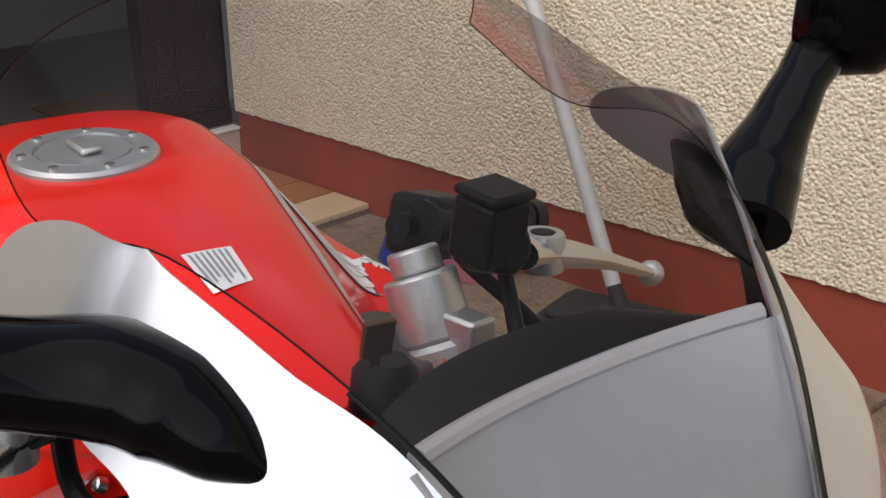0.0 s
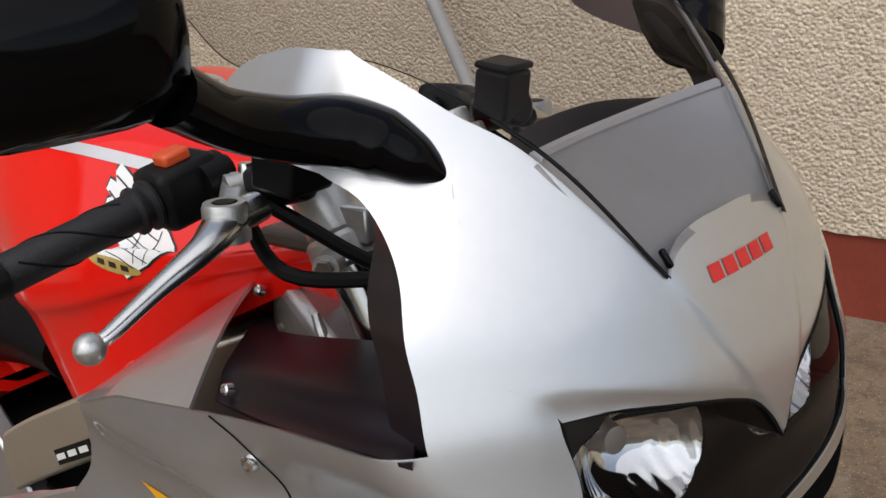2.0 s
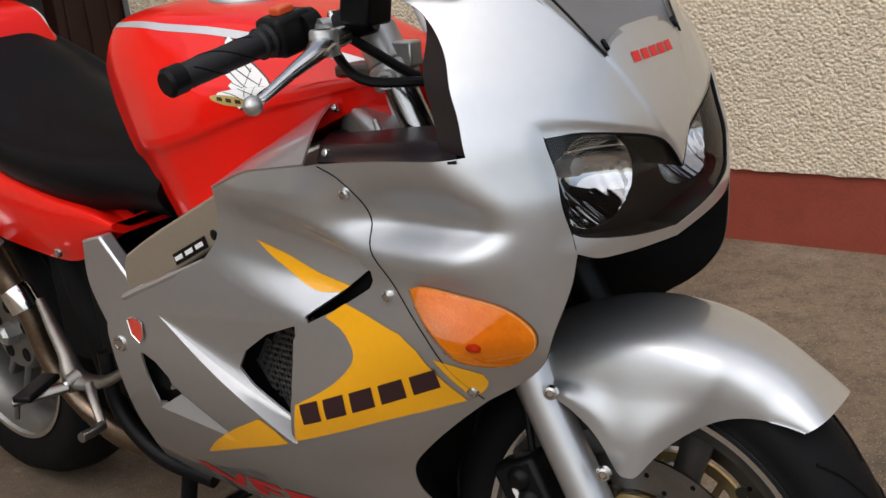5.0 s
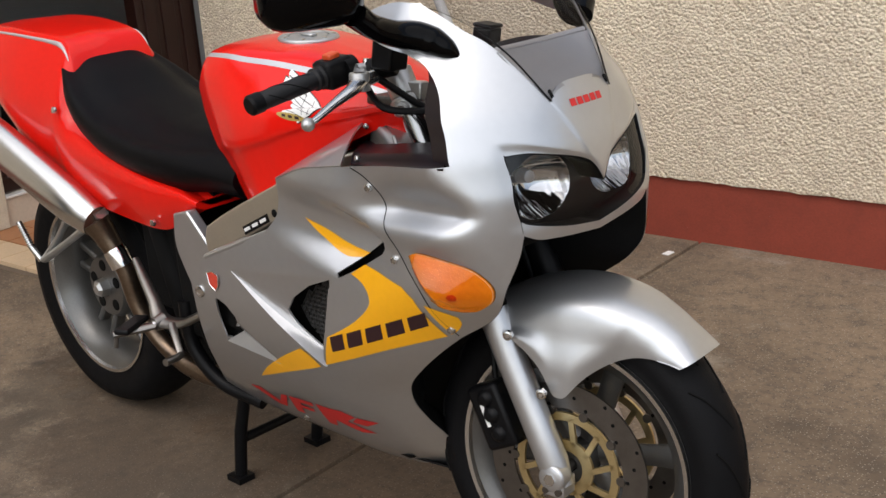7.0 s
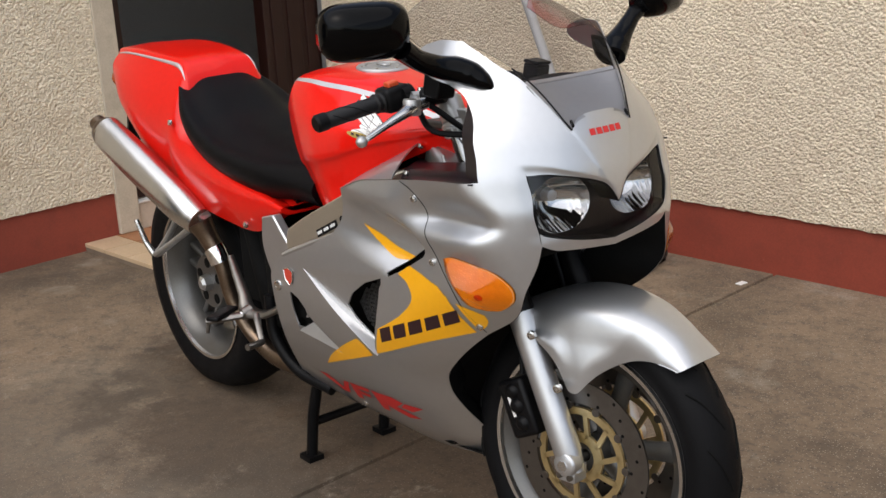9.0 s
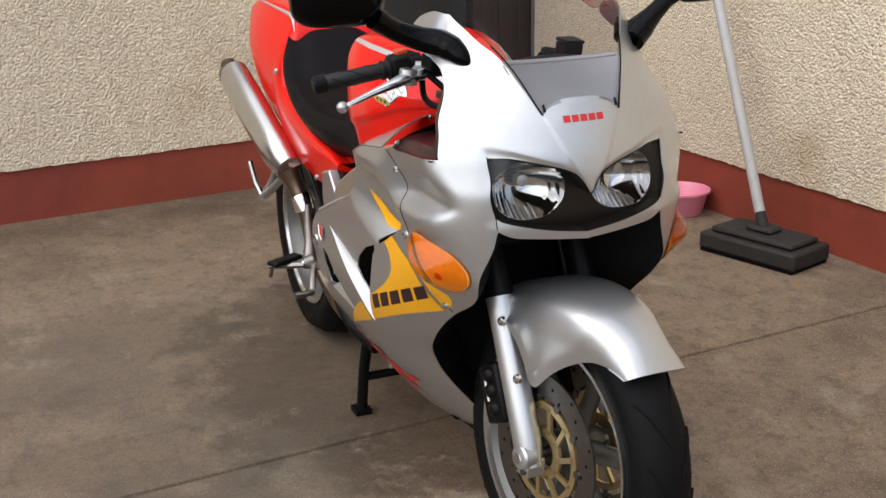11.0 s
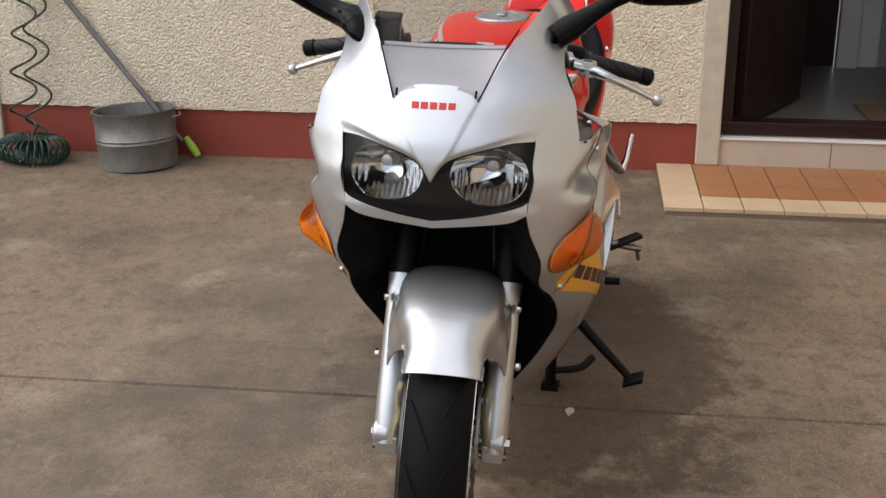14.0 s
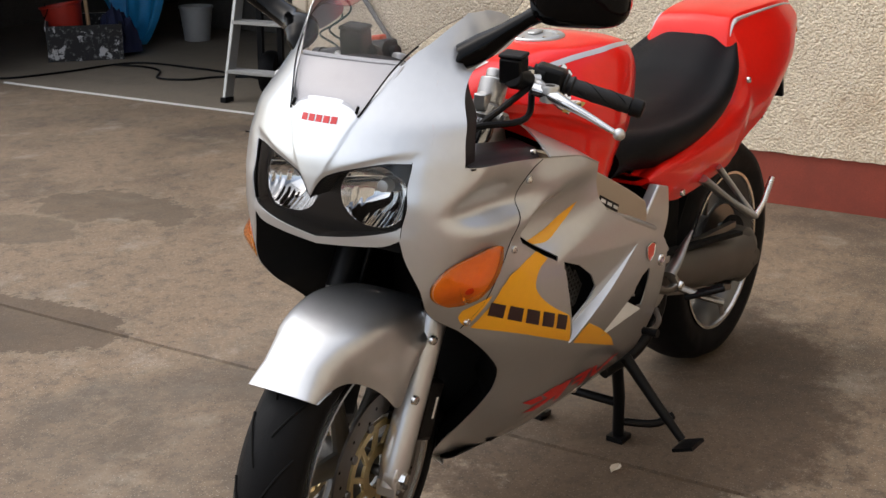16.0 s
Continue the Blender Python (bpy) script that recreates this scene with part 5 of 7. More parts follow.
for k in range(3):
    both("text_bar", ([(x, -h, z) for h in (0.2017, 0.2026) for x, z in ((0.161 + 0.026 * k, 0.643 + 0.0124 * k), (0.179 + 0.026 * k, 0.6515 + 0.0124 * k), (0.177 + 0.026 * k, 0.6575 + 0.0124 * k), (0.159 + 0.026 * k, 0.649 + 0.0124 * k))], prism([(0, 0)] * 4, 0, 1)[1]), WHITE)
for s in (-1, 1):
    bracket = part("pillion_bracket", join(tube([(-0.43, s * 0.165, 0.575), (-0.58, s * 0.175, 0.49), (-0.70, s * 0.185, 0.425)], [0.017, 0.013, 0.016], 10, 10, 0.6), tube([(-0.545, s * 0.168, 0.585), (-0.62, s * 0.176, 0.50), (-0.70, s * 0.185, 0.425)], [0.013, 0.010, 0.014], 10, 10, 0.6), tube([(-0.43, s * 0.165, 0.58), (-0.545, s * 0.168, 0.59)], 0.012, 8)) if s < 0 else join(tube([(-0.33, s * 0.165, 0.60), (-0.43, s * 0.195, 0.53), (-0.52, s * 0.222, 0.474)], [0.017, 0.013, 0.016], 10, 10, 0.6), tube([(-0.42, s * 0.165, 0.61), (-0.48, s * 0.20, 0.53), (-0.52, s * 0.222, 0.474)], [0.013, 0.010, 0.014], 10, 10, 0.6)), ALLOY, bike, "cast alloy pillion foot rest bracket")
    foot = (-0.715, s * 0.188, 0.42) if s < 0 else (-0.522, s * 0.226, 0.472)
    part("pillion_peg", join(tube([foot, np.add(foot, (-0.02, s * 0.012, 0.035)), np.add(foot, (-0.045, s * 0.02, 0.095))], [0.010, 0.008, 0.007], 10), *[moved(turned([(0.007, 0), (0.0095, 0.002), (0.007, 0.004)], 10, "z"), Matrix.Translation(np.add(foot, (-0.02 - 0.0025 * k, s * (0.012 + 0.0008 * k), 0.036 + 0.006 * k)))) for k in range(9)]), POLISHED, bracket, "ribbed alloy pillion peg folded up")
    if s < 0:
        hanger = part("rider_bracket", join(tube([(-0.305, s * 0.172, 0.495), (-0.255, s * 0.186, 0.460), (-0.208, s * 0.198, 0.425), (-0.172, s * 0.208, 0.392), (-0.115, s * 0.196, 0.394), (-0.050, s * 0.182, 0.425)], [0.008, 0.012, 0.014, 0.021, 0.015, 0.015], 12, 30, 0.55), tube([(-0.172, s * 0.205, 0.390), (-0.172, s * 0.228, 0.388)], [0.019, 0.014], 14)), CAST, bike, "cast alloy rider foot rest hanger")
        part("bolt", moved(turned([(0, 0.233), (0.006, 0.233), (0.008, 0.229), (0.008, 0.220)], 12), pose(-0.172, 0, 0.389) @ Matrix.Diagonal((1, s, 1, 1))), POLISHED, hanger)
        peg = part("rider_peg", tube([(-0.172, s * 0.226, 0.386), (-0.190, s * 0.262, 0.384), (-0.212, s * 0.304, 0.382)], [0.012, 0.013, 0.011], 12, 10, 0.7), CAST, hanger, "alloy foot rest")
        part("pad", moved(box((-0.046, -0.017, 0.0), (0.046, 0.017, 0.012)), pose(-0.194, s * 0.268, 0.390, 0, 0, -s * 118)), BLACK, peg, "black rubber pad", bevel=0.004)
        part("feeler", tube([(-0.210, s * 0.298, 0.376), (-0.212, s * 0.303, 0.352)], 0.005, 8), STEEL, peg)
        part("pedal", join(tube([(-0.128, s * 0.212, 0.393), (-0.100, s * 0.226, 0.378), (-0.065, s * 0.240, 0.348)], [0.010, 0.008, 0.007], 10, 10, 0.7), tube([(-0.066, s * 0.238, 0.349), (-0.058, s * 0.262, 0.350), (-0.052, s * 0.286, 0.352)], 0.008, 10)), CAST, hanger, "alloy foot pedal")
    else:
        hanger = part("rider_bracket", join(tube([(-0.242, 0.187, 0.498), (-0.200, 0.190, 0.476), (-0.150, 0.196, 0.450), (-0.104, 0.198, 0.430)], [0.003, 0.009, 0.014, 0.018], 12, 20, 0.45), tube([(-0.112, 0.196, 0.436), (-0.124, 0.206, 0.404), (-0.090, 0.196, 0.396), (-0.030, 0.180, 0.425)], [0.015, 0.018, 0.014, 0.014], 12, 20, 0.6)), CAST, bike, "cast alloy rider foot rest hanger with heel plate")
        part("bolt", moved(turned([(0, 0.226), (0.008, 0.226), (0.011, 0.222), (0.012, 0.206)], 16), pose(-0.125, 0, 0.403)), POLISHED, hanger)
        peg = part("rider_peg", tube([(-0.128, 0.212, 0.396), (-0.148, 0.258, 0.380), (-0.172, 0.304, 0.366)], [0.012, 0.013, 0.011], 12, 10, 0.7), CAST, hanger, "alloy foot rest")
        part("pad", moved(box((-0.046, -0.016, 0.0), (0.046, 0.016, 0.012)), pose(-0.152, 0.268, 0.384, 0, 17, -62)), BLACK, peg, "black rubber pad", bevel=0.004)
        part("feeler", tube([(-0.170, 0.298, 0.362), (-0.172, 0.303, 0.336)], 0.005, 8), STEEL, peg)
        lever_foot = part("gear_lever", tube([(-0.030, 0.206, 0.372), (0.008, 0.234, 0.364), (0.052, 0.243, 0.361), (0.098, 0.244, 0.371)], [0.007, 0.006, 0.006, 0.007], 10, 16, 0.8), CAST, hanger, "alloy gear lever")
        part("toe_piece", tube([(0.096, 0.242, 0.370), (0.098, 0.276, 0.372)], 0.009, 12), BLACK, lever_foot, "black rubber toe piece")
both("lower_rail", tube([(-0.165, -0.150, 0.420), (-0.155, -0.152, 0.320), (-0.085, -0.138, 0.245), (0.02, -0.11, 0.215)], 0.016, 12, 20), BLACK, "black lower frame rail")
sil = [(-0.44, -0.178, 0.560), (-0.52, -0.190, 0.598), (-0.72, -0.203, 0.683), (-0.865, -0.212, 0.745)]
silencer = part("silencer", tube(sil, [0.034, 0.043, 0.045, 0.043], 28, 20, 1.14), POLISHED, bike, "polished alloy silencer", sharp=60)
part("end_cap", tube([(-0.860, -0.2118, 0.743), (-0.880, -0.213, 0.752), (-0.897, -0.214, 0.759)], [0.044, 0.040, 0.026], 28), PIPE, silencer, "grey silencer end cap")
part("outlet", tube([(-0.885, -0.213, 0.754), (-0.92, -0.215, 0.769)], [0.023, 0.023], 20), PIPE, silencer)
part("header_pipe", tube([(0.30, -0.05, 0.24), (0.0, -0.09, 0.235), (-0.20, -0.11, 0.225), (-0.315, -0.12, 0.262), (-0.375, -0.14, 0.350), (-0.395, -0.150, 0.445), (-0.425, -0.166, 0.520), (-0.44, -0.178, 0.560)], [0.024, 0.024, 0.022, 0.020, 0.020, 0.021, 0.026, 0.033], 16, 50), PIPE, bike, "heat-tinted exhaust pipe", sharp=60)
part("pipe_collar", tube([(-0.398, -0.152, 0.455), (-0.408, -0.157, 0.482), (-0.414, -0.160, 0.494)], [0.027, 0.028, 0.026], 18), CHROME, bike, "bright clamp on the exhaust pipe")

# ---- rear wheel and swingarm ----
def wheel_set(R, half, rim_r, rim_w):
    tyre = turned([(rim_r - 0.012, -rim_w), (rim_r + 0.012, -half * 0.90), (R - 0.055, -half * 1.0), (R - 0.030, -half * 0.96), (R - 0.010, -half * 0.62), (R - 0.002, -half * 0.25), (R, 0), (R - 0.002, half * 0.25), (R - 0.010, half * 0.62), (R - 0.030, half * 0.96), (R - 0.055, half * 1.0), (rim_r + 0.012, half * 0.90), (rim_r - 0.012, rim_w)], 96)
    rim = turned([(rim_r + 0.004, -rim_w - 0.011), (rim_r + 0.006, -rim_w), (rim_r - 0.006, -rim_w + 0.006), (rim_r - 0.020, -rim_w * 0.6), (rim_r - 0.030, 0), (rim_r - 0.020, rim_w * 0.6), (rim_r - 0.006, rim_w - 0.006), (rim_r + 0.006, rim_w), (rim_r + 0.004, rim_w + 0.011), (rim_r - 0.008, rim_w + 0.004), (rim_r - 0.012, rim_w), (rim_r - 0.034, rim_w * 0.6), (rim_r - 0.044, 0), (rim_r - 0.034, -rim_w * 0.6), (rim_r - 0.012, -rim_w)], 96, closed=True)
    return tyre, rim


rear = new("rear_wheel")
rear.parent = bike
rear.location = (-0.69, 0.0, 0.312)
rear["label"] = "silver rear wheel with a black tyre"
ty, ri = wheel_set(0.312, 0.088, 0.212, 0.068)
part("tyre", ty, RUBBER, rear, "black road tyre", sharp=60)
part("rim", ri, WHEEL, rear)
for s in (-1, 1):
    part("rim_lip", turned([(0.206, s * 0.072), (0.2085, s * 0.0805), (0.216, s * 0.0815), (0.217, s * 0.074)], 96, closed=True), POLISHED, rear, "polished rim edge")
part("hub", turned([(0.02, -0.045), (0.075, -0.045), (0.085, -0.03), (0.085, 0.03), (0.06, 0.05), (0.02, 0.05)], 40), WHEEL, rear)
for k in range(5):
    a = k * 2 * math.pi / 5 + 0.35
    part("spoke", moved(join(bar((0.075, 0, 0.022), (0.185, 0, 0.030), 0.034, 0.018), bar((0.075, 0, -0.022), (0.185, 0, -0.030), 0.034, 0.018)), Matrix.Rotation(-a, 4, "Y")), WHEEL, rear, bevel=0.006)
    part("hub_hole", moved(turned([(0, -0.047), (0.014, -0.047), (0.015, -0.044)], 14), Matrix.Rotation(-a, 4, "Y") @ Matrix.Translation((0.055, 0, 0))), MATT, rear)
part("brake_disc", turned([(0.075, 0.060), (0.125, 0.060), (0.125, 0.065), (0.075, 0.065)], 60, closed=True), STEEL, rear)
part("wheel_nut", turned([(0, -0.075), (0.012, -0.075), (0.022, -0.068), (0.024, -0.045)], 6), ALLOY, rear, smooth=False)
swing = part("swingarm", join(tube([(-0.08, 0.14, 0.42), (-0.35, 0.145, 0.375), (-0.55, 0.135, 0.335), (-0.69, 0.120, 0.312)], [0.042, 0.048, 0.046, 0.056], 18, 20, 1.2), tube([(-0.08, -0.10, 0.42), (-0.08, 0.14, 0.42)], 0.045, 16)), SWING, bike, "dull grey single-sided swingarm")
part("eccentric_hub", moved(turned([(0, 0.175), (0.022, 0.175), (0.026, 0.165), (0.036, 0.158), (0.060, 0.152), (0.074, 0.140), (0.076, 0.10), (0.0, 0.10)], 36), pose(-0.69, 0, 0.312)), SWING, swing, "grey eccentric wheel hub")
part("chain_guard", join(bar((-0.10, 0.165, 0.470), (-0.58, 0.165, 0.405), 0.022, 0.010), moved(turned([(0.07, 0.09), (0.10, 0.09), (0.10, 0.10), (0.07, 0.10)], 40, closed=True), pose(-0.69, 0, 0.312))), MATT, swing)
part("chain", join(bar((-0.10, 0.16, 0.45), (-0.66, 0.115, 0.40), 0.016, 0.016), bar((-0.10, 0.16, 0.38), (-0.66, 0.115, 0.225), 0.016, 0.016)), STEEL, swing)

# ---- stands ----
part("centre_stand", join(tube([(-0.04, -0.11, 0.24), (-0.075, -0.115, 0.12), (-0.088, -0.120, 0.014)], 0.014, 10), tube([(-0.04, 0.11, 0.24), (-0.075, 0.105, 0.12), (-0.088, 0.100, 0.014)], 0.014, 10), tube([(-0.078, -0.115, 0.10), (-0.078, 0.105, 0.10)], 0.011, 10), box((-0.112, -0.142, 0.001), (-0.066, -0.100, 0.014)), box((-0.112, 0.080, 0.001), (-0.066, 0.122, 0.014)), tube([(-0.085, 0.10, 0.05), (-0.13, 0.17, 0.045), (-0.17, 0.20, 0.06)], 0.010, 8, 8)), BLACK, bike, "black tubular centre stand")
part("side_stand", join(tube([(-0.01, 0.15, 0.25), (-0.005, 0.23, 0.165), (-0.005, 0.300, 0.092)], [0.014, 0.012, 0.010], 10), moved(box((-0.03, -0.022, -0.004), (0.03, 0.028, 0.004)), pose(-0.005, 0.312, 0.082, 20, 0, 0))), BLACK, bike, "black side stand hanging out")

# ---- front end, turned a little to the left ----
AXLE, RAKE = Vector((0.7905, 0, 0.290)), radians(25.5)
axis = Vector((-math.sin(RAKE), 0, math.cos(RAKE)))
pivot_at = AXLE - Vector((math.cos(RAKE), 0, math.sin(RAKE))) * 0.035
STEER = Matrix.Translation(pivot_at) @ Matrix.Rotation(radians(9.5), 4, axis) @ Matrix.Translation(-pivot_at)
AT_AXLE = STEER @ Matrix.Translation(AXLE)


def steer(name, shape, mat, label="", parent=None, **kw):
    return part(name, moved(shape, STEER), mat, parent or bike, label, **kw)


front = new("front_wheel")
front.parent = bike
front["label"] = "silver front wheel with twin drilled discs"
ty, ri = wheel_set(0.290, 0.057, 0.212, 0.045)


def hubbed(name, shape, mat, label="", parent=None, **kw):
    return part(name, moved(shape, AT_AXLE), mat, parent or front, label, **kw)


hubbed("tyre", ty, RUBBER, "black road tyre", sharp=60)
hubbed("rim", ri, WHEEL)
for s in (-1, 1):
    hubbed("rim_lip", turned([(0.206, s * 0.049), (0.2085, s * 0.0575), (0.216, s * 0.0585), (0.217, s * 0.051)], 96, closed=True), POLISHED, "polished rim edge")
hubbed("hub", turned([(0.012, -0.055), (0.030, -0.055), (0.034, -0.035), (0.030, 0), (0.034, 0.035), (0.030, 0.055), (0.012, 0.055)], 32), WHEEL)
for k in range(6):
    a = k * math.pi / 3 + 0.2
    hubbed("spoke", moved(join(tube([(0.03, 0, 0), (0.11, 0.004, 0), (0.185, 0, 0)], [0.016, 0.012, 0.015], 10, 6, 1.5)), Matrix.Rotation(-a, 4, "Y")), WHEEL, bevel=0)
grooves = []
for k in range(16):
    a = k * math.pi / 8
    for s in (-1, 1):
        pts = []
        for q in np.linspace(0, 1, 9):
            w = 0.008 + 0.040 * q
            r = float(np.interp(w / 0.060, (0, 0.25, 0.62, 0.96), (0.290, 0.288, 0.280, 0.260)))
            b = a + 0.30 * q + (0.19 if s > 0 else 0)
            pts.append((r * math.cos(b), s * w, r * math.sin(b)))
        grooves.append(tube(pts, 0.0024, 6))
hubbed("tread_groove", join(*grooves), MATT, "curved tread grooves")
for s in (-1, 1):
    y = s * 0.066
    disc = hubbed("brake_disc", turned([(0.106, y - 0.0022), (0.150, y - 0.0022), (0.150, y + 0.0022), (0.106, y + 0.0022)], 80, closed=True), STEEL, "drilled steel brake disc")
    for k in range(30):
        r, a = (0.114, 0.128, 0.142)[k % 3], k * math.pi / 15
        hubbed("drilling", turned([(0, y - 0.0026), (0.0034, y - 0.0026), (0.0034, y + 0.0026), (0, y + 0.0026)], 8, centre=(r * math.cos(a), 0, r * math.sin(a))), MATT, "", disc)
    carrier = hubbed("carrier", turned([(0.084, y - 0.003), (0.098, y - 0.003), (0.098, y + 0.003), (0.084, y + 0.003)], 60, closed=True), GOLD, "gold disc carrier", disc)
    hubbed("carrier_hub", turned([(0.030, y - 0.003), (0.050, y - 0.003), (0.050, y + 0.003), (0.030, y + 0.003)], 40, closed=True), GOLD, "", disc)
    for k in range(10):
        hubbed("carrier_arm", moved(bar((0.042, y, 0), (0.088, y, 0.022), 0.006, 0.010), Matrix.Rotation(-k * math.pi / 5, 4, "Y")), GOLD, "", disc)
    for k in range(10):
        hubbed("button", turned([(0, y - 0.005), (0.008, y - 0.005), (0.009, y), (0.008, y + 0.005), (0, y + 0.005)], 14, centre=(0.102 * math.cos(k * math.pi / 5), 0, 0.102 * math.sin(k * math.pi / 5))), STEEL, "", disc)
    cal = steer("caliper", moved(join(box((-0.035, -0.022, -0.058), (0.030, 0.022, 0.058)), *[moved(turned([(0, -0.030), (0.014, -0.030), (0.016, -0.02)], 16), Matrix.Translation((0, 0, z))) for z in (-0.03, 0.005, 0.035)]), Matrix.Translation((0.665, s * 0.083, 0.365)) @ pose(0, 0, 0, 0, -25, 0)), BLACK, "black brake caliper", bevel=0.008)
    steer("text_bar", moved(box((-0.0035, -0.0235 if s < 0 else 0.0225, -0.02), (0.0035, -0.0225 if s < 0 else 0.0235, 0.02)), Matrix.Translation((0.652, s * 0.083, 0.365)) @ pose(0, 0, 0, 0, -25, 0)), WHITE, "", cal)
    steer("brake_hose", tube([(0.66, s * 0.085, 0.43), (0.64, s * 0.075, 0.55), (0.60, s * 0.06, 0.68)], 0.005, 8, 12), BLACK)
    base = AXLE + Vector((0, s * 0.098, 0))
    leg = steer("fork_leg", join(tube([base - axis * 0.022, base + axis * 0.02, base + axis * 0.10, base + axis * 0.28, base + axis * 0.295], [0.020, 0.027, 0.0265, 0.027, 0.028], 20)), SILVER, "silver fork leg", sharp=60)
    steer("axle_clamp", join(moved(turned([(0, -0.020), (0.014, -0.020), (0.024, -0.016), (0.026, 0.010), (0, 0.012)], 24), Matrix.Translation(base + Vector((0, s * 0.008, 0)))), moved(box((-0.016, -0.02, -0.034), (0.022, 0.02, 0.0)), Matrix.Translation(base + axis * 0.0))), SILVER, "", leg, bevel=0.003)
    steer("axle_nut", moved(turned([(0, -0.012), (0.011, -0.012), (0.013, 0), (0.011, 0.012), (0, 0.012)], 6), Matrix.Translation(base + Vector((0, s * 0.018, 0)))), POLISHED, "", leg, smooth=False)
    steer("pinch_bolt", join(*[moved(turned([(0, -0.026), (0.006, -0.026), (0.006, 0.026), (0, 0.026)], 10), Matrix.Translation(base + Vector((dx, 0, -0.022)))) for dx in (-0.010, 0.014)]), STEEL, "", leg)
    steer("dust_boot", tube([base + axis * 0.295, base + axis * 0.305, base + axis * 0.40], [0.029, 0.028, 0.025], 18), BLACK, "black fork boot", leg)
    steer("stanchion", tube([base + axis * 0.39, base + axis * 0.725], 0.0205, 18), STANCHION, "polished steel stanchion", leg)
steer("axle", tube([AXLE + Vector((0, -0.12, 0)), AXLE + Vector((0, 0.12, 0))], 0.010, 12), STEEL, "", front)

# front mudguard
edge_r = over((40, 46, 54, 61, 66, 74, 83, 92, 99, 110, 124), (0.306, 0.296, 0.274, 0.252, 0.230, 0.190, 0.140, 0.140, 0.190, 0.240, 0.275), 0.5)
crown_r = over((40, 60, 85, 105, 124), (0.315, 0.3205, 0.319, 0.317, 0.318))
fork_out = over((40, 58, 66, 74, 82, 99, 110, 124), (0.062, 0.067, 0.075, 0.094, 0.107, 0.111, 0.110, 0.106))
roof_out = over((40, 58, 74, 90, 124), (0.062, 0.070, 0.088, 0.098, 0.100))


def guard_point(deg, v):
    """v: 0 on the crown, 1 at the side's edge."""
    deg = deg + max(0.0, (54 - deg) / 11) * 6.0 * v ** 3
    R, E, out = float(crown_r(deg)), float(edge_r(deg)), float(fork_out(deg))
    top = min(out, float(roof_out(deg)))
    y = top * math.sin(min(1.0, v / 0.6) * math.pi / 2) + (out - top) * float(smooth_step(v, 0.50, 0.85))
    drop = min(0.050, R - E)
    r = R - drop * (1 - math.cos(min(1.0, v / 0.6) * math.pi / 2)) ** 1.4 - (R - E - drop) * max(0.0, (v - 0.45) / 0.55) ** 1.1
    a = radians(deg)
    return (AXLE.x + r * math.cos(a), -y, AXLE.z + r * math.sin(a))


gh = grid([[guard_point(d, v) for v in np.linspace(0, 1, 31)] for d in np.linspace(121, 46, 60)])
guard = steer("front_mudguard", join(gh, flip(gh)), SILVER, "silver front mudguard", solid=0.003, sharp=60)
for s in (-1, 1):
    for x, y, z in ((0.796, 0.113, 0.449), (0.728, 0.111, 0.535)):
        n = Vector((0.2, s, 0.0))
        q = STEER.inverted() @ Vector((x, s * y, z)) if s < 0 else Vector(((STEER.inverted() @ Vector((x, -y, z))).x, -(STEER.inverted() @ Vector((x, -y, z))).y, (STEER.inverted() @ Vector((x, -y, z))).z))
        screw(STEER @ q, STEER.to_3x3() @ n, 0.009, POLISHED, guard)

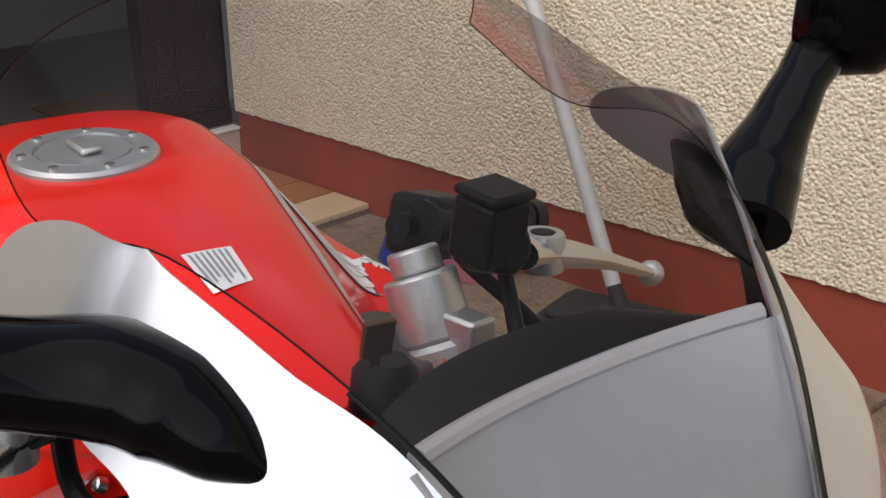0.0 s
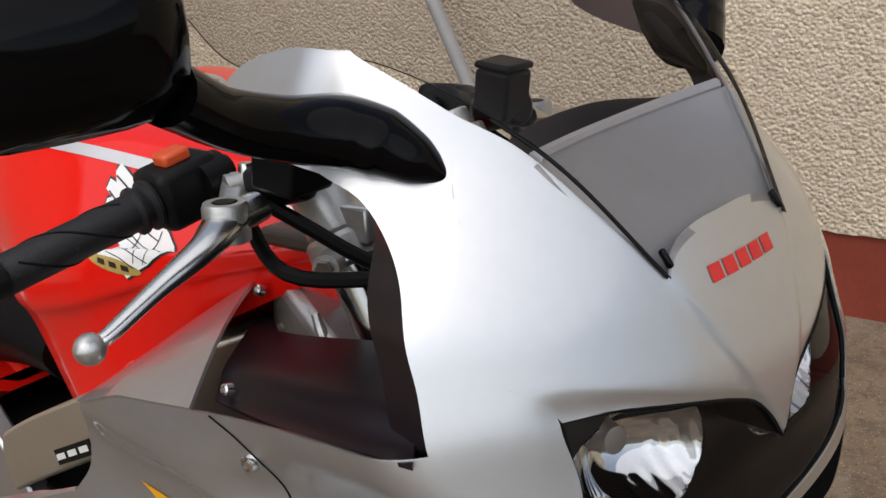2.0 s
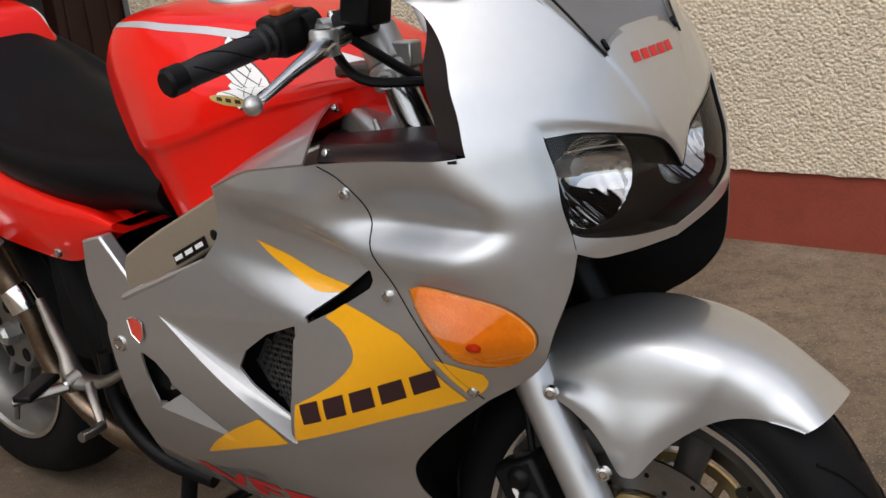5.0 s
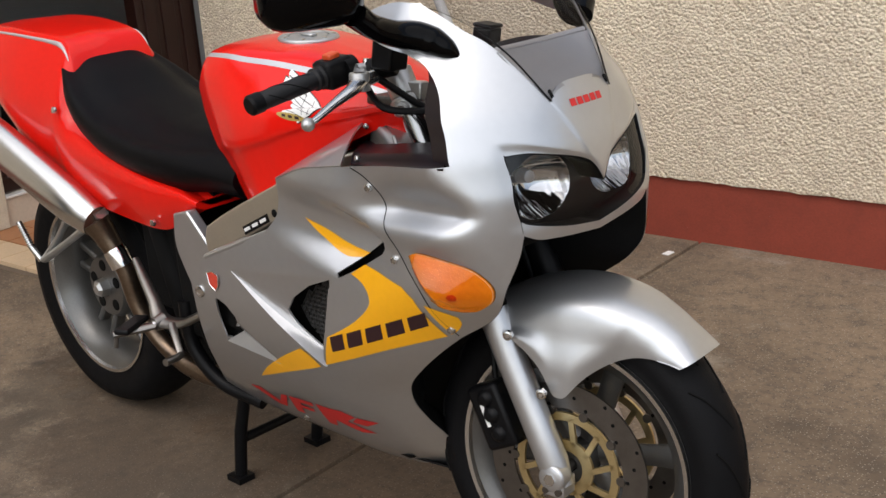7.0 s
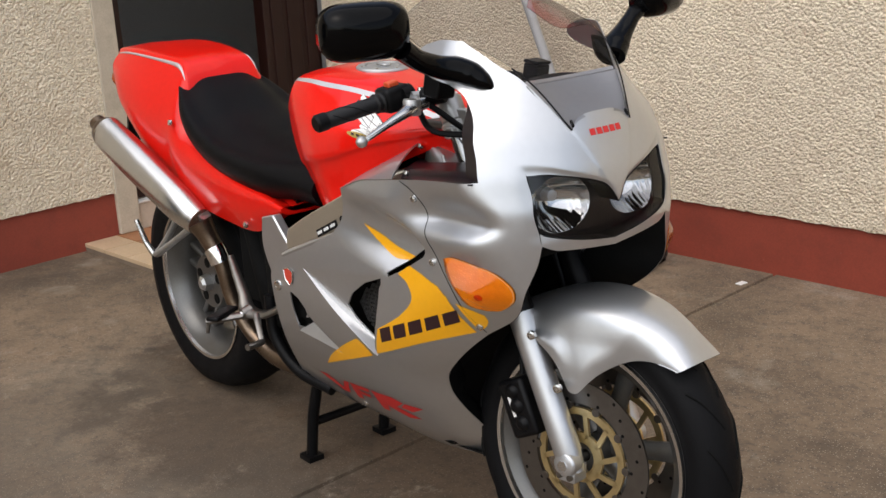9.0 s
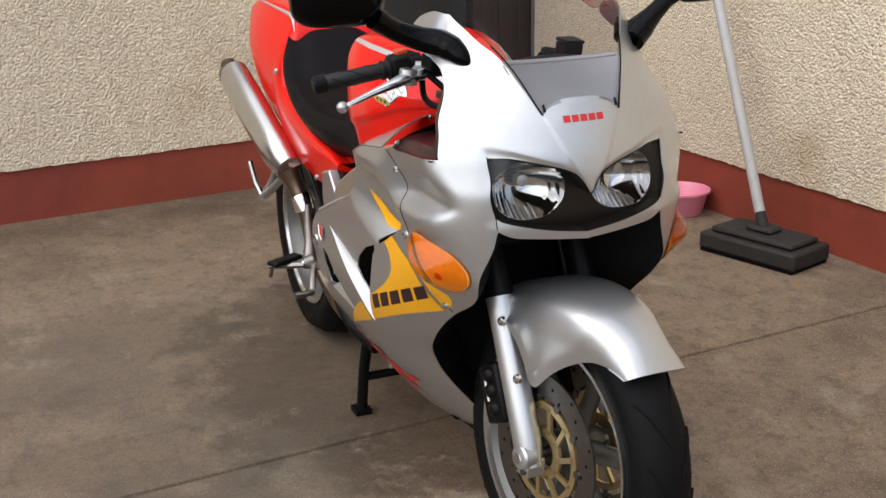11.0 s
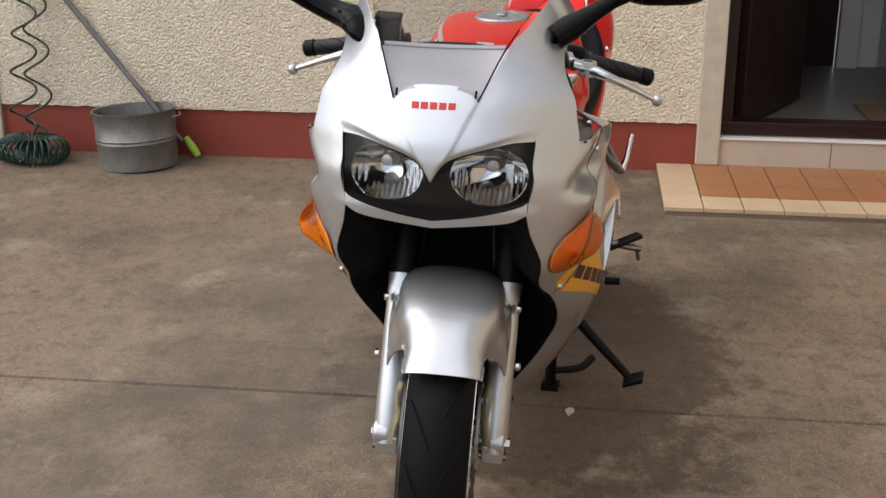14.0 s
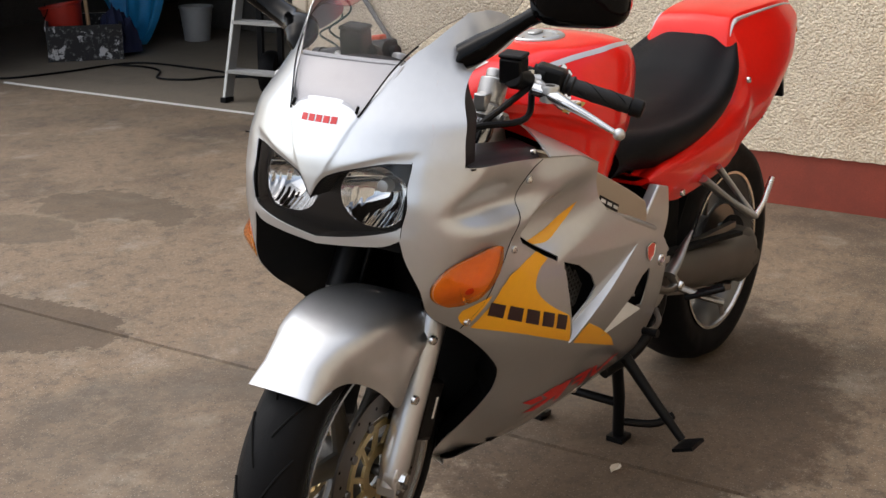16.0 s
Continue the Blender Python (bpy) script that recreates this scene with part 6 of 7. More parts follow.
# bars, levers, cockpit
yoke = steer("top_yoke", join(prism(chain([(0.42, -0.11), (0.50, -0.11), (0.52, -0.06), (0.53, 0), (0.52, 0.06), (0.50, 0.11), (0.42, 0.11), (0.43, 0), (0.42, -0.11)], n=4), 0.886, 0.902)), SWING, "grey cast top yoke", bevel=0.005)
steer("lower_yoke", prism([(0.52, -0.14), (0.60, -0.14), (0.62, 0), (0.60, 0.14), (0.52, 0.14), (0.53, 0)], 0.70, 0.735), BLACK, "", bevel=0.006)
for s in (-1, 1):
    top = AXLE + Vector((0, s * 0.098, 0)) + axis * 0.715
    clamp = steer("bar_clamp", join(tube([top - axis * 0.035, top + axis * 0.012], 0.026, 20), tube([top + axis * 0.012, top + axis * 0.030], 0.018, 16), moved(box((-0.02, -0.012, -0.015), (0.02, 0.012, 0.015)), Matrix.Translation(top + Vector((0.035, 0, -0.02))))), ALLOY, "cast alloy fork top and clamp", bevel=0.003)
    a, b = Vector((0.420, s * 0.135, 0.958)), Vector((0.381, s * 0.335, 0.915))
    d = (b - a).normalized()
    handle = steer("handlebar", tube([a, b - d * 0.02], 0.011, 12), BLACK, "black handlebar")
    grip = steer("grip", tube([b - d * 0.135, b - d * 0.132, b - d * 0.129, b - d * 0.126, b - d * 0.123, b - d * 0.120, b - d * 0.117, b - d * 0.012, b - d * 0.010], [0.0200, 0.0205, 0.0165, 0.0165, 0.0190, 0.0190, 0.0152, 0.0152, 0.0140], 24), GRIP, "black rubber grip with two collars", handle, sharp=40)
    gu = d.cross(Vector((0, 0, 1))).normalized()
    gv = d.cross(gu)
    for turn0 in (0.0, 2.1, 4.2):
        steer("rib", tube([b - d * (0.108 - 0.088 * k / 29) + (gu * math.cos(turn0 + k * 0.13) + gv * math.sin(turn0 + k * 0.13)) * 0.0150 for k in range(30)], 0.0011, 6), RUBBER, "raised spiral rib", grip)
    for k in (0.05, 0.08, 0.11):
        steer("grip_rib", tube([b - d * k + Vector((0, 0, 0.0153)), b - d * (k - 0.02) + Vector((0.0153, 0, 0)), b - d * (k - 0.04) + Vector((0, 0, -0.0153))], 0.0011, 6), GRIP, "", handle)
    steer("bar_end", tube([b - d * 0.009, b + d * 0.010, b + d * 0.014], [0.0170, 0.0170, 0.013], 18), BLACK, "", handle)
    sw = a + d * 0.045
    pod = steer("switch_pod", moved(join(box((-0.022, -0.030, -0.024), (0.024, 0.028, 0.024))), Matrix.Translation(sw) @ d.to_track_quat("Y", "Z").to_matrix().to_4x4()), BLACK, "black switch housing", bevel=0.008)
    if s < 0:
        steer("kill_switch", moved(box((-0.010, -0.012, 0.022), (0.010, 0.012, 0.033)), Matrix.Translation(sw) @ d.to_track_quat("Y", "Z").to_matrix().to_4x4()), material("orange_red_plastic", (0.62, 0.08, 0.02), 0.4, 0, 0.05, 20), "orange-red stop switch", pod, bevel=0.003)
    piv = Vector((0.493, s * 0.212, 0.940))
    lever = steer("lever", tube([piv + Vector((0.004, -s * 0.03, 0.006)), piv, piv + Vector((0.012, s * 0.035, -0.008)), piv + Vector((0.012, s * 0.08, -0.024)), Vector((0.505, s * 0.334, 0.899)), Vector((0.503, s * 0.342, 0.896))], [0.015, 0.0175, 0.0125, 0.0085, 0.0068, 0.006], 14, 30, 0.75), POLISHED, "polished alloy lever", sharp=60)
    ball = turned([(0.0001, -0.011), (0.006, -0.0092), (0.0098, -0.005), (0.011, 0), (0.0098, 0.005), (0.006, 0.0092), (0.0001, 0.011)], 18)
    steer("ball_end", moved(ball, Matrix.Translation((0.502, s * 0.349, 0.893))), ALLOY, "", lever)
    steer("pivot_bolt", moved(turned([(0, 0.016), (0.008, 0.016), (0.009, 0.012), (0.009, -0.012), (0, -0.014)], 14, "z"), Matrix.Translation(piv)), BLACK, "", lever)
    perch = steer("lever_perch", join(tube([piv + Vector((-0.005, -s * 0.01, 0)), Vector((0.455, s * 0.160, 0.950))], [0.012, 0.014], 10), tube([Vector((0.462, s * 0.178, 0.952)), Vector((0.480, s * 0.150, 0.957))], [0.013, 0.010], 10)), ALLOY, "cast alloy lever perch")
    steer("clamp", tube([(0.428, s * 0.150, 0.957), (0.424, s * 0.172, 0.952)], 0.020, 16), BLACK, "black bar clamp", perch)
    steer("boss", moved(turned([(0.0095, 0.0155), (0.0155, 0.0155), (0.017, 0.012), (0.017, -0.013), (0.0095, -0.015)], 24, "z"), Matrix.Translation(piv)), ALLOY, "round lever boss", lever)
    steer("bolt", moved(turned([(0, 0.010), (0.005, 0.010), (0.006, 0.006), (0.006, -0.004)], 10, "z"), Matrix.Translation((0.470, s * 0.165, 0.962))), POLISHED, "", perch)
    big = 1.28 if s < 0 else 1.15
    res = (Matrix.Translation((0.522, -0.168, 0.984)) if s < 0 else Matrix.Translation((0.500, 0.143, 0.976))) @ pose(0, 0, 0, 0, 8, 0) @ Matrix.Diagonal((big, big * 1.15, big * 0.95, 1))
    tank_r = steer("fluid_reservoir", join(moved(box((-0.016, -0.016, -0.022), (0.016, 0.016, 0.020)), res), moved(box((-0.0172, -0.0172, 0.0202), (0.0172, 0.0172, 0.027)), res), tube([(0.515, s * 0.148, 0.964), (0.470, s * 0.158, 0.952)], [0.020, 0.019], 14)), BLACK, "black fluid reservoir", bevel=0.011)
    steer("brake_hose", tube([(0.49, s * 0.17, 0.945), (0.53, s * 0.14, 0.91), (0.58, s * 0.10, 0.86), (0.60, s * 0.05, 0.75)], 0.006, 8, 20), BLACK, "black rubber hose")
    steer("cable", tube([(0.46, s * 0.165, 0.935), (0.52, s * 0.18, 0.895), (0.60, s * 0.12, 0.885), (0.62, s * 0.06, 0.84)], 0.006, 8, 20), BLACK, "black cable")
    top2 = AXLE + Vector((0, s * 0.098, 0)) + axis * 0.60
    collar = steer("fork_collar", join(tube([top2 + axis * 0.052, top2 + axis * 0.056, top2 + axis * 0.076, top2 + axis * 0.080], [0.026, 0.030, 0.030, 0.026], 20), tube([top2 + axis * 0.064 + Vector((0.006, s * 0.020, 0)), top2 + axis * 0.064 + Vector((0.016, s * 0.044, 0))], 0.011, 12)), ALLOY, "cast alloy fork collar with a clamp lug")
    steer("bolt", tube([top2 + axis * 0.064 + Vector((0.016, s * 0.044, 0)), top2 + axis * 0.064 + Vector((0.018, s * 0.050, 0))], 0.007, 6), STEEL, "", collar, smooth=False)
key = steer("ignition", join(turned([(0, 0.935), (0.014, 0.935), (0.020, 0.928), (0.022, 0.905)], 20, "z", (0.545, 0, 0))), BLACK, "black ignition switch")
steer("key", moved(join(box((-0.010, -0.0025, 0.004), (0.010, 0.0025, 0.028)), box((-0.004, -0.001, -0.01), (0.004, 0.001, 0.006))), pose(0.548, -0.012, 0.938, 12, 0, 75)), KEY, "key with a dark bronze head", key, bevel=0.005)
part("headstock", join(tube([(0.53, 0, 0.74), (0.478, 0, 0.872)], 0.042, 20)), MATT, bike, "black headstock")
both("frame_spar", join(bar((0.50, -0.06, 0.80), (0.30, -0.17, 0.73), 0.04, 0.09)), FRAME, "alloy frame spar", bevel=0.006)
part("inner_floor", join(box((0.30, -0.14, 0.66), (0.60, 0.14, 0.70))), MATT, bike)

# mirrors
for s in (-1, 1):
    if s < 0:
        arm = tube([(0.702, s * 0.152, 0.998), (0.688, s * 0.162, 1.010), (0.668, s * 0.173, 1.023), (0.650, s * 0.190, 1.033), (0.637, s * 0.222, 1.041), (0.634, s * 0.266, 1.059), (0.640, s * 0.305, 1.084)], [0.006, 0.021, 0.030, 0.031, 0.027, 0.0245, 0.027], 16, 40, 0.75)
    else:
        # this arm is turned further forward, on a foot with two corners
        arm = join(tube([(0.607, 0.186, 1.047), (0.630, 0.184, 1.034), (0.655, 0.178, 1.018), (0.689, 0.163, 0.998)], [0.003, 0.019, 0.026, 0.003], 14, 20, 0.75),
                   tube([(0.668, 0.176, 1.012), (0.652, 0.205, 1.030), (0.642, 0.238, 1.052), (0.632, 0.272, 1.074), (0.624, 0.305, 1.092)], [0.028, 0.028, 0.020, 0.0165, 0.020], 16, 30, 0.8))
    mirror = part("mirror", arm, BLACK_GLOSS, bike, "gloss black mirror arm and base", sharp=70)
    shell = []
    for k, (d, w, h) in enumerate(((-0.030, 0.070, 0.040), (-0.026, 0.078, 0.047), (0.0, 0.080, 0.050), (0.022, 0.072, 0.044), (0.036, 0.050, 0.030), (0.040, 0.010, 0.006))):
        shell.append([(d, w * math.copysign(abs(math.cos(a)) ** 0.55, math.cos(a)), h * math.copysign(abs(math.sin(a)) ** 0.65, math.sin(a))) for a in np.arange(28) * 2 * math.pi / 28])
    m = pose(0.622, s * 0.362, 1.116, 0, 6, s * 16)
    part("mirror_shell", moved(grid(shell, True, True), m), BLACK_GLOSS, mirror, "gloss black mirror housing", sharp=70)
    part("glass", moved(grid([[(-0.031 - 0.0005 * k, 0.066 * (1 - k) * math.copysign(abs(math.cos(a)) ** 0.55, math.cos(a)), 0.036 * (1 - k) * math.copysign(abs(math.sin(a)) ** 0.65, math.sin(a))) for a in np.arange(28) * 2 * math.pi / 28] for k in (0, 0.999)], True), m), CHROME, mirror, "mirror glass")
both("frame_gusset", moved(box((-0.07, -0.04, -0.055), (0.07, 0.04, 0.055)), pose(0.485, -0.078, 0.790, 0, 25, -12)), ALLOY, "cast alloy frame gusset", bevel=0.012)
both("weld_bead", tube([(0.500, -0.116, 0.846) , (0.508, -0.119, 0.832), (0.520, -0.121, 0.812)], [0.004, 0.005, 0.004], 8, 14), ALLOY, "rippled weld bead")


# ---- loose things in the yard ----
def in_house(ob, a, b, z=0.0, rz=0.0):
    ob.matrix_basis = HOUSE @ pose(a, b, z, 0, 0, rz)
    return ob


GALV = material("galvanised_steel", (0.22, 0.215, 0.20), 0.50, 0.55, 0.40, 12, 0.2, 60)
STEEL_POLE = material("grey_metal_pole", (0.20, 0.195, 0.19), 0.5, 0.6, 0.2, 15)
WHITE_POLE = material("pale_metal_pole", (0.42, 0.42, 0.415), 0.6, 0.1, 0.12, 15)
BLUE = material("blue_plastic", (0.012, 0.028, 0.22), 0.3, 0, 0.08, 20)
PINK = material("pink_plastic", (0.72, 0.24, 0.34), 0.38, 0, 0.06, 20)
HOSE = material("dark_green_hose", (0.010, 0.036, 0.026), 0.35, 0, 0.15, 30)
BRUSH = material("black_bristle_block", (0.018, 0.016, 0.015), 0.7, 0, 0.3, 60, 0.8, 400)
LIME = material("lime_plastic", (0.34, 0.52, 0.05), 0.45, 0, 0.06, 20)
LADDER = material("ladder_alloy", (0.38, 0.38, 0.37), 0.4, 0.7, 0.1, 30)

bucket = thing("bucket", "dented galvanised steel tub against the plinth", "bucket")
in_house(bucket, -2.140, -1.745)
prof = [(0.002, 0.012), (0.162, 0.012), (0.165, 0.0), (0.167, 0.014), (0.169, 0.110), (0.1725, 0.113), (0.1695, 0.118), (0.170, 0.126), (0.1735, 0.129), (0.170, 0.133), (0.174, 0.236), (0.180, 0.240), (0.180, 0.246), (0.171, 0.244), (0.165, 0.020), (0.002, 0.018)]
part("body", moved(turned(prof, 48, "z"), pose(0, 0, 0, 2.5, -2, 0)), GALV, bucket, sharp=60)
for s in (-1, 1):
    part("ear", join(tube([(0.05 * k, s * (0.176 + 0.018 * math.sin((k + 1) * math.pi / 2)), 0.225) for k in np.linspace(-1, 1, 9)], 0.005, 8)), STEEL_POLE, bucket)
pole = thing("pole", "dark grey metal pole with lime grip leaning behind the tub", "pole")
in_house(pole, 0, 0)
part("shaft", tube([(-2.290, -1.60, 0.075), (-2.308, -2.38, 1.06)], 0.012, 12), STEEL_POLE, pole)
part("grip", tube([(-2.290, -1.583, 0.092), (-2.288, -1.555, 0.05), (-2.286, -1.528, 0.010)], [0.014, 0.019, 0.016], 10), LIME, pole, "lime green end grip")
coil = thing("coiled_hose", "dark green coiled air hose hanging down and piled on the ground", "hose")
in_house(coil, -2.120, -2.215)
pts = []
for w in np.arange(0, 30 * 2 * math.pi, 0.5):
    a = w / 30 * 1.0
    r = 0.052 + 0.006 * math.sin(5 * a)
    pts.append(((0.090 + r * math.cos(w)) * math.cos(a) * 0.9, (0.105 + r * math.cos(w)) * math.sin(a), 0.060 + 0.052 * math.sin(w) * (1 + 0.1 * math.sin(2 * a))))
part("coil", tube(pts, 0.0052, 7), HOSE, coil, "piled coils")
for y0, y1, ph, n in ((-0.09, -0.02, 0, 5.2), (-0.01, 0.01, 2.0, 4.4)):
    q = []
    for k in np.linspace(0, 1, 110):
        w = ph + k * n * 2 * math.pi
        q.append((-0.10 - 0.07 * k + 0.045 * math.cos(w), y0 + (y1 - y0) * k + (0.062 - 0.02 * k) * math.sin(w), 0.08 + 0.85 * k))
    part("strand", tube(q, 0.0052, 7), HOSE, coil, "stretched hanging coil")
part("hook", join(tube([(-0.195, -0.01, 0.93), (-0.15, -0.01, 0.95), (-0.14, -0.01, 0.99)], 0.006, 8)), STEEL_POLE, coil)

bowl = thing("pet_bowl", "dark blue plastic pet bowl on the concrete", "bowl", group="pet bowls")
in_house(bowl, -1.305, 1.665)
part("body", turned([(0.002, 0.004), (0.096, 0.0), (0.102, 0.004), (0.082, 0.062), (0.078, 0.066), (0.072, 0.062), (0.064, 0.022), (0.002, 0.018)], 40, "z"), BLUE, bowl)
bowl = thing("pet_bowl", "pink plastic bowl beside the blue bowl", "bowl", group="pet bowls")
in_house(bowl, -1.100, 1.700)
part("body", turned([(0.002, 0.003), (0.076, 0.0), (0.080, 0.004), (0.098, 0.078), (0.110, 0.088), (0.110, 0.096), (0.105, 0.097), (0.093, 0.082), (0.072, 0.012), (0.002, 0.010)], 40, "z"), PINK, bowl)

broom = thing("yard_brush", "black yard brush standing on its head against the side wall", "brush")
in_house(broom, -0.53, 1.60, 0, 12)
part("head", join(box((-0.195, -0.105, 0.012), (0.195, 0.105, 0.070)), box((-0.165, -0.080, 0.0701), (0.165, 0.080, 0.092)), box((-0.05, -0.040, 0.0921), (0.05, 0.040, 0.112))), BRUSH, broom, "black brush head", bevel=0.014)
part("bristles", join(*[box((-0.19 + 0.0254 * i, -0.10 + 0.0255 * j, 0.0), (-0.19 + 0.0254 * i + 0.021, -0.10 + 0.0255 * j + 0.021, 0.0119)) for i in range(15) for j in range(8)]), RUBBER, broom, "short black bristles")
part("socket", tube([(0.0, 0.0, 0.09), (-0.03, 0.012, 0.15)], [0.022, 0.018], 14), BRUSH, broom)
part("handle", tube([(-0.008, 0.004, 0.10), (-0.58, 0.24, 1.30)], 0.0185, 14), WHITE_POLE, broom, "pale metal handle")

# garage contents
ladder = thing("step_ladder", "aluminium step ladder standing in the garage doorway", "step ladder")
in_house(ladder, -3.00, -3.235, 0.005, 4)
for s in (-1, 1):
    part("rail", join(bar((0.10, s * 0.225, 0.0), (-0.22, s * 0.15, 1.5), 0.026, 0.060)), LADDER, ladder, bevel=0.004)
    part("back_leg", join(bar((-0.85, s * 0.225, 0.0), (-0.24, s * 0.15, 1.5), 0.022, 0.035)), LADDER, ladder, bevel=0.003)
    part("foot", join(box((0.06, s * 0.225 - 0.02, 0.0), (0.14, s * 0.225 + 0.02, 0.03))), BLACK, ladder, bevel=0.004)
for k in range(5):
    z = 0.18 + 0.27 * k
    x, w = 0.10 - 0.32 * z / 1.5, 0.225 - 0.075 * z / 1.5
    part("tread", join(box((x - 0.055, -w, z - 0.016), (x + 0.045, w, z)), *[box((x - 0.05 + 0.02 * i, -w, z), (x - 0.042 + 0.02 * i, w, z + 0.003)) for i in range(5)]), LADDER, ladder, bevel=0.002)
barrow = thing("trolley_wheel", "black rubber trolley wheel leaning behind the ladder", "wheel")
in_house(barrow, -3.18, -3.36, 0.135, 20)
part("tyre", turned([(0.085, -0.035), (0.115, -0.045), (0.128, -0.02), (0.130, 0), (0.128, 0.02), (0.115, 0.045), (0.085, 0.035)], 40, closed=True), RUBBER, barrow)
part("hub", turned([(0.0, -0.02), (0.085, -0.025), (0.085, 0.025), (0.0, 0.02)], 30), BLACK, barrow)
part("upright", join(bar((0, 0.06, 0), (-0.05, 0.06, 1.1), 0.03, 0.04), bar((0, -0.06, 0), (-0.05, -0.06, 1.1), 0.03, 0.04)), BLACK, barrow)
crate = thing("crate", "black and white printed crate on the garage floor", "crate")
in_house(crate, -3.80, -5.52, 0.005, -43)
part("body", join(box((-0.25, -0.36, 0.0), (0.25, 0.36, 0.02)), box((-0.25, -0.36, 0.0201), (-0.235, 0.36, 0.24)), box((0.235, -0.36, 0.0201), (0.25, 0.36, 0.24)), box((-0.2349, -0.36, 0.0201), (0.2349, -0.345, 0.24)), box((-0.2349, 0.345, 0.0201), (0.2349, 0.36, 0.24))), blotched("torn_black_white_print", (0.010, 0.010, 0.011), (0.60, 0.60, 0.60), (0.4, 0.4, 0.4), 8.0, 0.575, 0.60, 0.6, 0.1), crate)
part("rim", join(box((0.2501, -0.36, 0.21), (0.256, 0.36, 0.242)), box((-0.25, -0.367, 0.21), (0.25, -0.3601, 0.242))), WHITE, crate)
red_pail = thing("red_bucket", "red plastic bucket standing tilted in the crate", "bucket")
in_house(red_pail, -3.74, -5.60, 0.06, -30)
part("body", moved(turned([(0.002, 0.004), (0.095, 0.0), (0.100, 0.004), (0.140, 0.28), (0.150, 0.285), (0.150, 0.30), (0.136, 0.30), (0.095, 0.012), (0.002, 0.010)], 36, "z"), pose(0, 0, 0, 6, 8, 0)), material("red_plastic", (0.50, 0.035, 0.02), 0.45, 0, 0.12, 15), red_pail)
part("handle", tube([(0.14, -0.06, 0.30), (0.165, 0.0, 0.20), (0.15, 0.07, 0.27)], 0.004, 8, 12), BLACK, red_pail)
stick = thing("wooden_handle", "pale wooden tool handle leaning in the crate", "tool handle")
in_house(stick, -3.72, -5.36, 0.03, 0)
part("shaft", tube([(0.03, 0.02, 0.0), (-0.10, -0.16, 0.62)], 0.014, 12), material("pale_wood", (0.36, 0.22, 0.11), 0.6, 0, 0.2, 30), stick)
cloth = thing("dark_blue_cloth", "dark blue folded cloth in the crate", "cloth")
in_house(cloth, -3.90, -5.30, 0.03, -20)
def heap(w, d, h, seed, n=22):
    """A low crumpled heap of cloth with folds."""
    rows = []
    for i in range(n + 1):
        u = i / n * 2 - 1
        row = []
        for j in range(n + 1):
            v = j / n * 2 - 1
            fall = max(0.0, 1 - max(abs(u), abs(v)) ** 4)
            f = noise.noise((u * 2.2 + seed, v * 2.2, 0)) * 0.35 + abs(noise.noise((u * 4 + seed, v * 4, 3))) * 0.3
            row.append((w * u, d * v, max(0.0, h * fall * (0.75 + f))))
        rows.append(row)
    return grid(rows)
part("cloth", heap(0.12, 0.16, 0.30, 5), material("navy_cloth", (0.012, 0.016, 0.05), 0.85, 0, 0.2, 20), cloth)
tarp = thing("blue_tarpaulin", "crumpled blue tarpaulin hanging behind the crate", "tarpaulin")
in_house(tarp, -4.38, -5.62, 0.0, 0)
rows = []
for i in range(31):
    h = i / 30
    wide = 0.14 + 0.46 * h ** 0.7
    row = []
    for j in range(41):
        v = j / 40 * 2 - 1
        fold = 0.035 * math.sin(v * 9 + 2.5 * h + 2 * noise.noise((v * 2, h * 3, 1))) + 0.05 * noise.noise((v * 3, h * 4, 7))
        row.append((fold + 0.10 * (1 - h), wide * v + 0.10 * (1 - h) + 0.02 * noise.noise((h * 6, v, 2)), 0.02 + 1.25 * h))
    rows.append(row)
